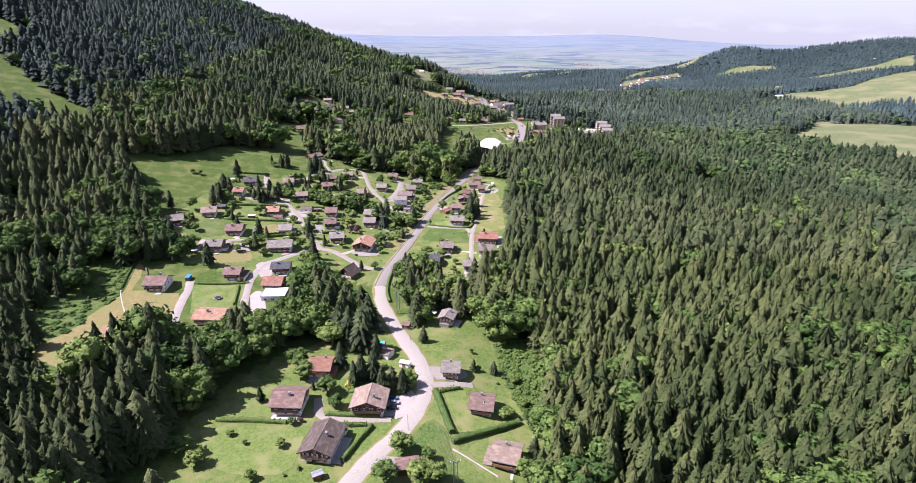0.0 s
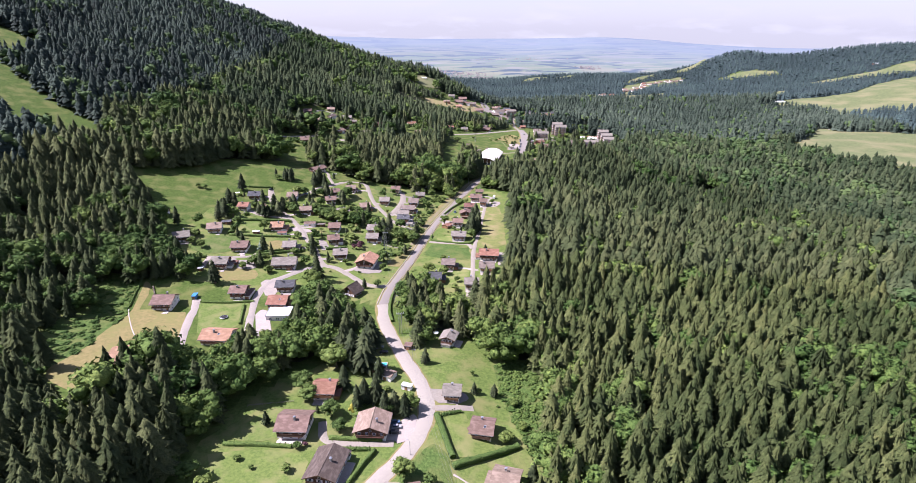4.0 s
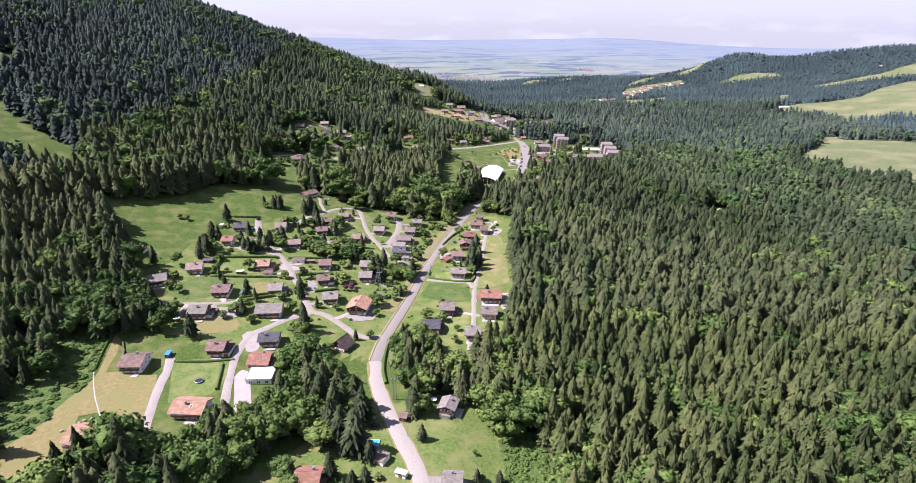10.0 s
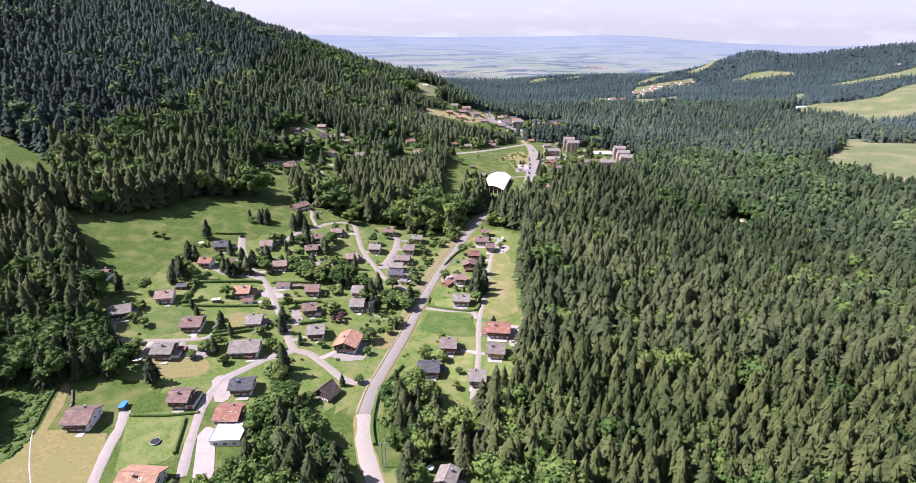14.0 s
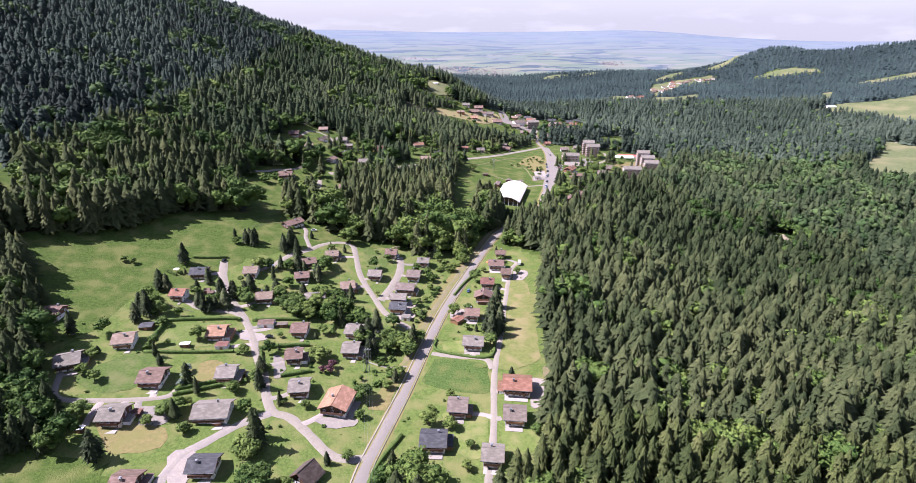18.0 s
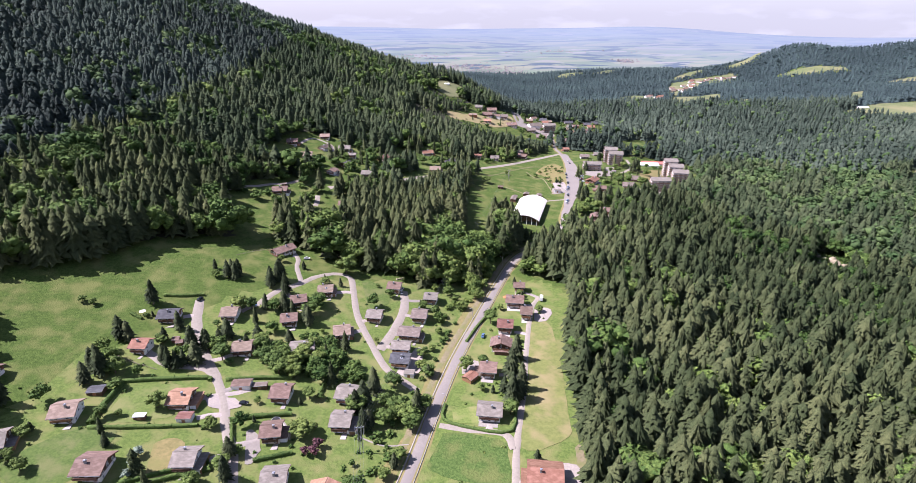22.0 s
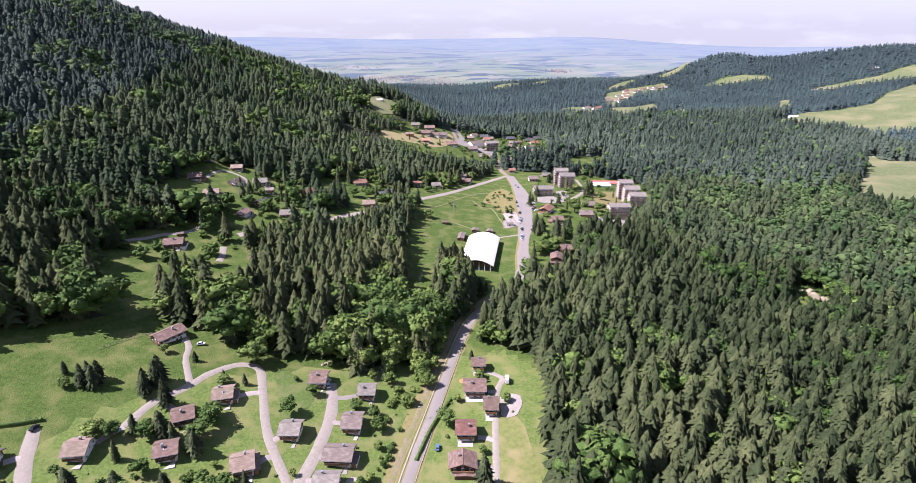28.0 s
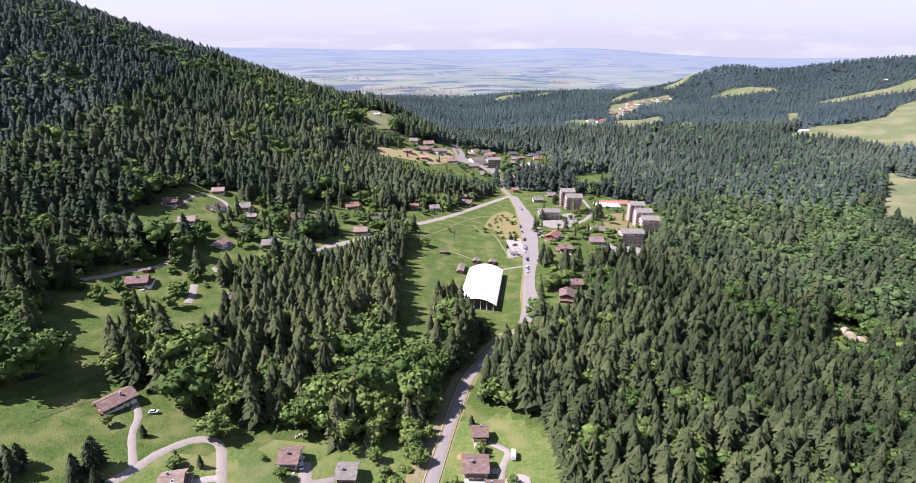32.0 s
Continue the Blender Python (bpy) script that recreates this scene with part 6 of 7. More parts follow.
KINDS = {
    "fir": tree_kinds("spruce_tree", [conifer(lone_rng, 16, 11) for _ in range(6)], M_FIR_LONE, FIR_TRUNK, "tall dark green spruce standing in a garden", "tree"),
    "leaf": tree_kinds("broadleaf_tree", [broad(lone_rng, 620, 16, .07, 0) for _ in range(6)], M_LEAF_LONE, LEAF_TRUNK, "leafy green tree with a rounded crown", "tree"),
    "gold": tree_kinds("golden_cypress", [broad(lone_rng, 220, 10, .08, 0)], M_GOLD, LEAF_TRUNK, "bright golden yellow garden conifer", "tree"),
    "purple": tree_kinds("purple_shrub", [broad(lone_rng, 220, 10, .08, 0)], M_PURPLE, LEAF_TRUNK, "dark purple-leaved ornamental shrub", "shrub"),
    "silver": tree_kinds("silver_willow", [broad(lone_rng, 220, 10, .08, 0)], M_SILVER, LEAF_TRUNK, "silvery grey-green willow shrub", "shrub"),
}
used = set()


def plant(kind, spots):
    for x, y, h in spots:
        k = int(lone_rng.integers(len(KINDS[kind])))
        proto = KINDS[kind][k]
        wide = float(lone_rng.uniform(.85, 1.15)) * (1.35 if kind == "leaf" else .62 if kind == "gold" else 1.35 if kind == "fir" else 1.2)
        m = pose(x, y, float(ground(x, y)) - .12, 0, 0, float(lone_rng.uniform(0, 360)))
        if (kind, k) in used:
            ob = copy_thing(proto, m)
        else:
            used.add((kind, k))
            ob = proto
        h *= 1.05
        ob.matrix_basis = m @ Matrix.Diagonal((h * wide, h * wide, h, 1))


SPRUCES_A = [(-31.5, 194.5, 13), (-23, 194.7, 12), (-27.6, 196.2, 12), (-44, 199.8, 12), (-41.4, 203.1, 13), (-36.5, 204.1, 14), (-51.9, 212.2, 13), (15.7, 214.1, 7), (-37.6, 221.5, 12), (-44.7, 227.3, 22), (-51.2, 230.1, 21), (-17, 234.9, 9), (-56.8, 237.3, 20), (-44.7, 245.5, 20), (-150.1, 309.6, 15), (-60.1, 317.5, 7), (-102.3, 358.8, 12), (-105.5, 370.8, 10), (-40.2, 374.5, 8), (-205.4, 381.9, 14), (-56.5, 393.4, 13), (-54.8, 396.6, 10), (-183.4, 400.6, 12), (-62.4, 404.9, 13), (-35.1, 407.2, 12), (-180.5, 407.4, 16), (-59.8, 410.4, 14), (-186.5, 410.4, 12), (-35, 410.5, 13), (-183.3, 410.6, 14), (-155.1, 418.7, 13), (-151.9, 419.5, 10)]
SPRUCES_B = [(9.3, 419.8, 17), (-56.7, 420.3, 15), (-149.9, 422.2, 9), (12.5, 422.2, 15), (-160.2, 422.8, 10), (-144.9, 424.9, 13), (0.2, 426.6, 5), (5.6, 427.9, 9), (14.5, 429.8, 16), (-184, 434.8, 12), (-152.2, 435.2, 14), (-188.1, 435.3, 14), (-145.3, 436.9, 12), (-146.3, 437.2, 12), (-139.5, 439.4, 12), (9.5, 440.4, 17), (-127.4, 442.3, 9), (-139.8, 449.2, 12), (-165.8, 449.7, 12), (-124.5, 450.7, 10), (13.2, 456.3, 16), (-189.2, 467.1, 15), (-102.8, 469.3, 13), (-104.5, 471.8, 12), (-113.7, 475.7, 11), (-118, 477.6, 13), (-119.1, 477.8, 14), (-130.5, 478.8, 10), (-131.9, 481.1, 7), (-124.6, 496, 15), (-134.7, 500.2, 13), (-157.2, 502.1, 12)]
SPRUCES_C = [(-162.1, 502.3, 12), (-136.1, 502.7, 13), (-160.6, 505.9, 11), (-157.4, 507, 11), (-132.9, 507.1, 14), (-172.5, 508.5, 7), (-132.6, 509.2, 15), (-106.5, 517.1, 5), (-123.3, 527.6, 6), (104.1, 731, 13), (-139.9, 746.4, 12), (89.8, 750.3, 14), (-164.5, 778.4, 12), (77.6, 811.2, 5), (73.8, 814.9, 5), (108, 860.3, 8)]
BROADLEAF_A = [(-24.5, 146.8, 8), (-69.5, 146.8, 4), (-12.7, 146.9, 8), (-7.8, 147, 8), (-90.6, 152.7, 6), (23.7, 154.7, 7), (-108.6, 154.7, 6), (-98, 157.9, 7), (-107.4, 160.4, 7), (-77.2, 163.1, 2), (-84, 167.3, 2.5), (27.9, 182.2, 5), (-48.8, 184.4, 6), (26.7, 193, 4), (-54.3, 193.8, 8), (-21, 199.5, 8), (-66.6, 204, 7), (24.5, 208.9, 4), (8.6, 214.3, 3), (6, 228.6, 2.5), (-59.4, 229.6, 12), (-89, 292, 9), (-73.1, 303.7, 6), (-82, 303, 11), (-52.4, 320.6, 5), (-93, 318, 10), (-123.9, 327.6, 5), (-134.8, 335.9, 7), (-131.8, 339.9, 7), (-176, 351.9, 6), (-105.9, 364.1, 6)]
BROADLEAF_B = [(-186.3, 367.5, 5), (-43.2, 368.7, 5), (-103.4, 372.7, 4), (-39, 379.1, 6), (-119.7, 384.4, 5), (-120, 385.1, 5), (-35.8, 398.2, 8), (-48.2, 399.7, 8), (-37.5, 402.9, 9), (-42.7, 403.7, 8), (-44.1, 408.1, 8), (-176, 410.2, 8), (-85.4, 410.3, 6), (-51.2, 411.6, 7), (-32.6, 411.7, 8), (-96.8, 424.5, 8), (-104.8, 425.2, 8), (-48.4, 425.9, 9), (-5.3, 428.2, 4), (-108.8, 430.1, 9), (-100, 430.1, 9), (-134.8, 430.2, 9), (-114.2, 432.9, 9), (-105.4, 433.9, 10), (-97, 434.2, 9), (-89, 437.5, 7), (-32.4, 439.7, 4), (-97.5, 440.8, 8), (-119.1, 442.1, 9), (-95, 447.8, 8), (-216.9, 458.2, 4), (-223, 458.9, 4)]
BROADLEAF_C = [(-32.9, 461.3, 4), (-63.6, 462.1, 3.5), (-143.9, 475.2, 8), (-144.3, 475.7, 7), (-30.9, 479.3, 4), (-169, 501, 5), (-19.2, 510.7, 6), (-23.6, 518.1, 5), (-9.5, 526.1, 8), (-96.5, 532, 12), (-12.1, 538.4, 8), (-241, 657.2, 8), (98.3, 707, 7), (83.7, 709.3, 10), (-173.3, 743.5, 8), (118.4, 744, 8), (-123.5, 770.9, 9), (-96.2, 774.7, 10), (-5.4, 776.7, 8), (-140.1, 791.5, 9), (-77.4, 814, 9), (-30.7, 816.8, 9), (17.8, 826.2, 5), (-53.2, 834.3, 8), (-204.4, 836.4, 7), (147.9, 843.9, 9), (-163.4, 853.3, 9), (58.9, 856.7, 4), (83, 868, 4), (67.7, 880.4, 3), (80.1, 881.7, 4), (155.8, 893.7, 5)]
BROADLEAF_D = [(77.1, 895.8, 4), (-28.6, 913.5, 10), (186.6, 914.4, 10), (16.4, 938.9, 9), (244.4, 966.2, 9), (62.9, 1008.7, 9)]
GOLDEN_A = [(-45.5, 194.2, 6)]
PURPLE_A = [(-63.7, 175.5, 2), (-60.4, 175.7, 2.2), (-77, 375.6, 4.5), (-73.4, 376.2, 5), (-72.9, 381, 5)]
SILVER_A = [(-137.6, 354.5, 4.5), (-138.7, 360, 4.5), (-139.1, 365, 4.5)]
for spots_ in (SPRUCES_A, SPRUCES_B, SPRUCES_C):
    plant("fir", spots_)
for spots_ in (BROADLEAF_A, BROADLEAF_B, BROADLEAF_C, BROADLEAF_D):
    plant("leaf", spots_)
plant("fir", [(92, 756, 17), (96, 752, 14), (107, 741, 18), (119, 748, 17), (112, 738, 14), (186, 913, 18), (180, 902, 17), (191, 922, 16), (240, 945, 16), (247, 952, 17), (118, 886, 12), (149, 966, 12), (214, 845, 15), (206, 838, 13)])
plant("leaf", [(85, 701, 11), (92, 708, 10), (100, 713, 11), (75, 658, 9), (84, 653, 11), (93, 652, 10), (144, 820, 10), (174, 838, 9), (181, 844, 8), (112, 822, 6), (159, 910, 7), (174, 928, 8), (150, 893, 5)])
plant("gold", GOLDEN_A)
plant("purple", PURPLE_A)
plant("silver", SILVER_A)
for kind_, protos_ in KINDS.items():
    for k_, proto_ in enumerate(protos_):
        if (kind_, k_) not in used:
            for child_ in list(proto_.children):
                bpy.data.objects.remove(child_)
            bpy.data.objects.remove(proto_)


def hedge(pts, wide, high):
    """A clipped hedge along a line: a lumpy body with tufts."""
    rng = np.random.default_rng(int(abs(pts[0][0] * 13 + pts[0][1])))
    line = rounded(pts, max(3, int(18 / len(pts)))) if len(pts) > 2 else [tuple(np.array(pts[0]) + (np.array(pts[1]) - np.array(pts[0])) * k / 14) for k in range(15)]
    ring = [(-.5, -.1), (-.54, .35), (-.46, .85), (-.2, 1.0), (.2, 1.02), (.46, .86), (.54, .35), (.5, -.1)]
    v = []
    for k, (x, y) in enumerate(line):
        a, b = line[max(k - 1, 0)], line[min(k + 1, len(line) - 1)]
        d = Vector((b[0] - a[0], b[1] - a[1])).normalized()
        for s, q in ring:
            o = s * wide * rng.uniform(.85, 1.18)
            px, py = x - d.y * o, y + d.x * o
            v.append((px, py, float(ground(x, y)) + q * high * rng.uniform(.88, 1.1)))
    f = list(grid_faces(len(line), len(ring)))
    n = len(ring)
    for st in (0, (len(line) - 1) * n):
        f += [(st, st + i, st + i + 1) for i in range(1, n - 1)]
    root = new("hedge", tri_mesh("hedge", v, f, M_HEDGE))
    leaves_v, leaves_f = [], []
    for _ in range(int(len(line) * 14)):
        k = int(rng.integers(len(line)))
        p = Vector(v[k * n + int(rng.integers(1, n - 1))]) + Vector(rng.normal(0, .2, 3))
        t, b = Vector(rng.normal(0, .28, 3)), Vector(rng.normal(0, .28, 3))
        c = len(leaves_v)
        leaves_v += [p, p + t, p + b]
        leaves_f.append((c, c + 1, c + 2))
    part("foliage", tri_mesh("foliage", leaves_v, leaves_f, M_HEDGE), None, root)
    return tagged(root, "clipped green garden hedge along a plot", "hedge", "garden hedges")


hedge([(-169.2, 404.8), (-153.5, 410.0), (-135.1, 414.9), (-133.4, 413.0)], 1.6, 1.7)
hedge([(-168.8, 404.0), (-168.1, 389.7), (-167.0, 377.3)], 1.8, 1.8)
hedge([(-166.2, 375.4), (-144.7, 379.8), (-125.0, 384.5)], 1.5, 1.5)
hedge([(-128.3, 353.8), (-109.8, 362.7)], 1.4, 1.4)
hedge([(-112.2, 387.9), (-107.2, 376.0)], 1.3, 1.5)
hedge([(-113.7, 389.5), (-103.7, 393.9), (-89.6, 398.1)], 1.8, 1.8)
hedge([(-95.9, 369.3), (-82.4, 376.0)], 1.5, 1.5)
hedge([(-187.5, 475.4), (-177.4, 477.8), (-167.5, 481.9)], 1.6, 1.6)
hedge([(-126.7, 415.4), (-113.5, 419.6), (-97.7, 422.9)], 1.6, 1.6)
hedge([(-22.5, 415.6), (-22.2, 404.7), (-8.3, 399.2), (8.5, 399.0), (10.5, 419.8)], 1.3, 1.3)
hedge([(-14.7, 472.3), (-7.8, 492.9), (1.9, 514.6)], 1.4, 1.4)
hedge([(-81.3, 427.8), (-81.8, 411.9)], 1.4, 1.6)
hedge([(-32.2, 336.5), (-40.0, 318.3), (-41.9, 303.3), (-40.8, 287.6), (-37.9, 276.7)], 1.6, 1.4)
hedge([(-149.5, 287.2), (-135.0, 288.4), (-120.6, 291.6)], 1.1, 1.2)
hedge([(-124.8, 287.4), (-119.4, 266.2)], 1.2, 1.3)
hedge([(-138.3, 348.3), (-110.3, 363.2)], 1.6, 1.6)
hedge([(-138.9, 351.5), (-111.9, 366.1)], 1.2, 1.5)
hedge([(-195.5, 456.3), (-188.2, 453.6)], 1.2, 1.3)
hedge([(-9.7, 195.6), (-6.5, 184.6), (-2.4, 171.0)], 2.2, 1.8)
hedge([(-2.3, 166.3), (10.1, 173.9), (24.0, 182.4)], 2.4, 2.2)
hedge([(-7.5, 195.3), (0.7, 199.1)], 1.2, 1.2)
hedge([(-52.0, 180.1), (-42.1, 179.7), (-30.6, 179.9)], 1.8, 1.6)
hedge([(-44.9, 174.2), (-35.0, 174.5)], 1.4, 1.3)
hedge([(-32.9, 173.9), (-37.3, 164.4), (-40.7, 155.7)], 1.6, 1.5)
hedge([(-92.4, 174.9), (-79.2, 175.2), (-65.7, 174.8)], 1.5, 1.4)
hedge([(-192.7, 307.4), (-187.1, 285.6), (-184.6, 277.3)], 0.7, 1.0)

# low shrubs on the rough slope and along banks
shrub_rng = np.random.default_rng(31)


def shrubs(name, poly, count, h0, h1, label, material=M_BROAD, spread_out=1.0):
    xs, ys = [p[0] for p in poly], [p[1] for p in poly]
    x, y = shrub_rng.uniform(min(xs), max(xs), count * 3), shrub_rng.uniform(min(ys), max(ys), count * 3)
    keep = inside(poly, x, y)
    x, y = x[keep][:count], y[keep][:count]
    clear = np.ones(len(x), bool)
    for sx, sy, sr in HOUSE_SITES:
        clear &= np.hypot(x - sx, y - sy) > sr
    clear &= near_line(ROAD, x, y) > 5.5
    for mown_ in MOWN:
        clear &= ~inside(mown_, x, y)
    for pts_, w_ in LANES.values():
        clear &= near_line(pts_, x, y) > w_ / 2 + .8
    x, y = x[clear], y[clear]
    h = shrub_rng.uniform(h0, h1, len(x))
    planted(name, SLOPE_LEAF if h1 < 3.6 else CLOSE_LEAF if max(ys) < 620 else MID_LEAF, x, y, h, shrub_rng.uniform(1.1, 1.9, len(x)) * spread_out, shrub_rng, material, label, .5)


shrubs("shrubs_rough_slope", CLEARINGS["rough_slope"], 260, .4, 1.5, "low green shrubs and fern on the rough slope", M_SCRUB, 2.4)
shrubs("shrubs_forest_edge", [(17, 240), (28, 245), (39, 236), (41, 213), (36, 187), (28, 184), (23, 200), (19, 215)], 330, .5, 1.7, "green brambles at the forest edge", M_SCRUB, 2.0)
shrubs("shrubs_gardens", [(-205, 340), (-215, 400), (-190, 440), (-60, 540), (15, 560), (35, 520), (35, 330), (-20, 340), (-60, 330), (-120, 325)], 260, .6, 2.0, "small green garden shrubs between the houses")
shrubs("shrubs_thicket", [(-120, 440), (-100, 460), (-86, 456), (-72, 440), (-62, 428), (-75, 425), (-100, 428)], 150, 2.2, 6.2, "green thicket between the lanes")
shrubs("shrubs_road_bank", [(-42, 425), (-30, 440), (-10, 500), (4, 545), (-6, 552), (-30, 510), (-36, 470)], 70, 1.0, 4.0, "bushes along the road bank")
shrubs("shrubs_pole_bank", [(-60, 360), (-45, 350), (-36, 400), (-40, 420), (-62, 410)], 60, 1.0, 3.5, "bushes on the bank below the power line")
shrubs("shrubs_hamlet", CLEARINGS["upper_hamlet"], 60, 1, 4, "green trees and bushes round the upper hamlet")
shrubs("shrubs_far_village", CLEARINGS["far_village"], 60, 2, 6, "green trees between the village roofs")
shrubs("shrubs_rock_garden", [(40, 840), (55, 870), (84, 925), (96, 905), (90, 850), (82, 800), (66, 790), (64, 830)], 46, .8, 3.4, "shrubs and young trees in the dry rock garden")
shrubs("shrubs_towers", [(100, 680), (125, 760), (180, 800), (215, 840), (270, 900), (285, 1030), (190, 1020), (160, 960), (150, 900), (112, 860), (104, 760)], 60, 1.5, 6, "trees and bushes round the village buildings")
shrubs("shrubs_lone_chalet", CLEARINGS["lone_chalet"], 24, 2, 7, "bushes round the forest chalets")
shrubs("shrubs_outcrop", CLEARINGS["outcrop"], 120, 1.0, 4.5, "green shrubs below the rock outcrop")
shrubs("shrubs_near", CLEARINGS["near_lots"], 18, .8, 2.2, "small shrubs in the gardens by the road")


# bushes and young trees that stand close round the village houses
yard_rng = random.Random(77)
yard = {"leaf": [], "fir": []}
for sx, sy, sr in HOUSE_SITES:
    if not (-225 < sx < 40 and 320 < sy < 565) and not (-120 < sx < 40 and 140 < sy < 220):
        continue
    for _ in range(2):
        a = yard_rng.uniform(0, 6.28)
        x, y = sx + math.cos(a) * (sr + yard_rng.uniform(1, 5)), sy + math.sin(a) * (sr + yard_rng.uniform(1, 5))
        if min(float(near_line(p_, np.array([x]), np.array([y]))[0]) - w_ / 2 for p_, w_ in [*LANES.values(), (ROAD, 8)]) < 2.2:
            continue
        if min(math.hypot(x - hx_, y - hy_) - hr_ for hx_, hy_, hr_ in HOUSE_SITES) < .8:
            continue
        yard["fir" if yard_rng.random() < .3 else "leaf"].append((x, y, yard_rng.uniform(2.6, 6.0) if a > 3.14 else yard_rng.uniform(4, 9)))
plant("leaf", yard["leaf"])
plant("fir", yard["fir"])

# paved drives from the lanes to the houses
for sx, sy, sr in HOUSE_SITES:
    if not (-225 < sx < 40 and 320 < sy < 565):
        continue
    best = None
    for pts_, w_ in LANES.values():
        for px_, py_ in rounded(pts_, 6):
            q = math.hypot(px_ - sx, py_ - sy)
            if best is None or q < best[0]:
                best = (q, px_, py_)
    if best and sr + 1 < best[0] < sr + 15:
        ux_, uy_ = (sx - best[1]) / best[0], (sy - best[2]) / best[0]
        end = best[0] - sr * .72
        strip("driveway", [(best[1], best[2]), (best[1] + ux_ * end * .5 + uy_ * .6, best[2] + uy_ * end * .5 - ux_ * .6), (best[1] + ux_ * end, best[2] + uy_ * end)], 3.2, .22, M_PAVED, "short pale paved drive up to a house", "driveway", 4)

# ---- cars ----
CAR_PAINT = {k: mat(k + "_car_paint", c, None, 2, .25, metal=.3) for k, c in
             {"black": (.02, .02, .022), "blue": (.12, .2, .32), "white": (.75, .75, .75), "silver": (.4, .41, .43), "red": (.35, .04, .03), "grey": (.16, .17, .18)}.items()}


def lathe_wheel():
    bm = bmesh.new()
    bmesh.ops.create_cone(bm, cap_ends=True, segments=16, radius1=.31, radius2=.31, depth=.2)
    bmesh.ops.rotate(bm, verts=bm.verts[:], matrix=Matrix.Rotation(radians(90), 3, "X"))
    return bm


WHEEL = shared("tyre", lathe_wheel(), M_RUBBER)
RIM = shared("rim", boxes((-.18, -.12, -.18, .18, .12, .18)), M_METAL)
CARS = {}


def car(x, y, rot, paint):
    m = pose(x, y, float(ground(x, y)) + .34, 0, 0, rot)
    if paint in CARS:
        return copy_thing(CARS[paint], m)
    ob = new("car")
    ob.empty_display_size = 1
    tagged(ob, "parked " + paint + " car on a paved drive", "car", "parked cars")
    bm = bmesh.new()
    prism(bm, [(-.86, .3), (.86, .3), (.9, .62), (.84, .86), (-.84, .86), (-.9, .62)], -2.1, 2.1)
    for v in bm.verts:
        if abs(v.co.x) > 2 and v.co.z > .6:
            v.co.x *= .95
    bmesh.ops.bevel(bm, geom=bm.edges[:], offset=.06, segments=2, affect="EDGES")
    part("body", bm, CAR_PAINT[paint], ob)
    bm = bmesh.new()
    prism(bm, [(-.78, .86), (.78, .86), (.6, 1.42), (-.6, 1.42)], -1.5, 1.0)
    for v in bm.verts:
        if v.co.z > 1:
            v.co.x = v.co.x * .72 - .1
    part("window_band", bm, M_GLASS, ob)
    part("roof", boxes((-1.12, -.6, 1.42, .6, .6, 1.47)), CAR_PAINT[paint], ob)
    for sx in (-1.3, 1.3):
        for sy in (-.82, .82):
            w = part("wheel", WHEEL, None, ob)
            w.matrix_basis = Matrix.Translation((sx, sy, .31))
            part("rim", RIM, None, w)
    for sy in (-.6, .6):
        part("headlight", boxes((2.02, sy - .16, .6, 2.08, sy + .16, .74)), M_TRIM, ob)
    ob.matrix_basis = m
    CARS[paint] = ob
    return ob


for car_x, car_y, car_r, car_p in ((-49.1, 155.7, 5, "black"), (-26.8, 190, 10, "blue"), (-26, 187.2, 10, "silver"), (-41.3, 248, 10, "grey"), (-112.2, 400.9, 0, "black"), (-167.7, 477, 80, "black"), (-57.9, 519, 100, "white"),
                                   (76.5, 741, 100, "blue"), (77.5, 744, 100, "white"), (80.5, 778.5, 100, "white"), (83.5, 788, 100, "silver"), (84.2, 792, 100, "blue"), (86, 811, 100, "black"), (87, 815, 100, "grey"), (90, 855, 100, "black"),
                                   (90.8, 863, 100, "silver"), (-125.9, 543, 10, "white"), (-138, 479, 10, "blue"), (104, 842, 100, "white"), (106, 850, 100, "silver"), (105, 835, 100, "red"), (20.5, 519, 90, "grey"), (24, 505, 90, "white")):
    car(car_x, car_y, car_r, car_p)


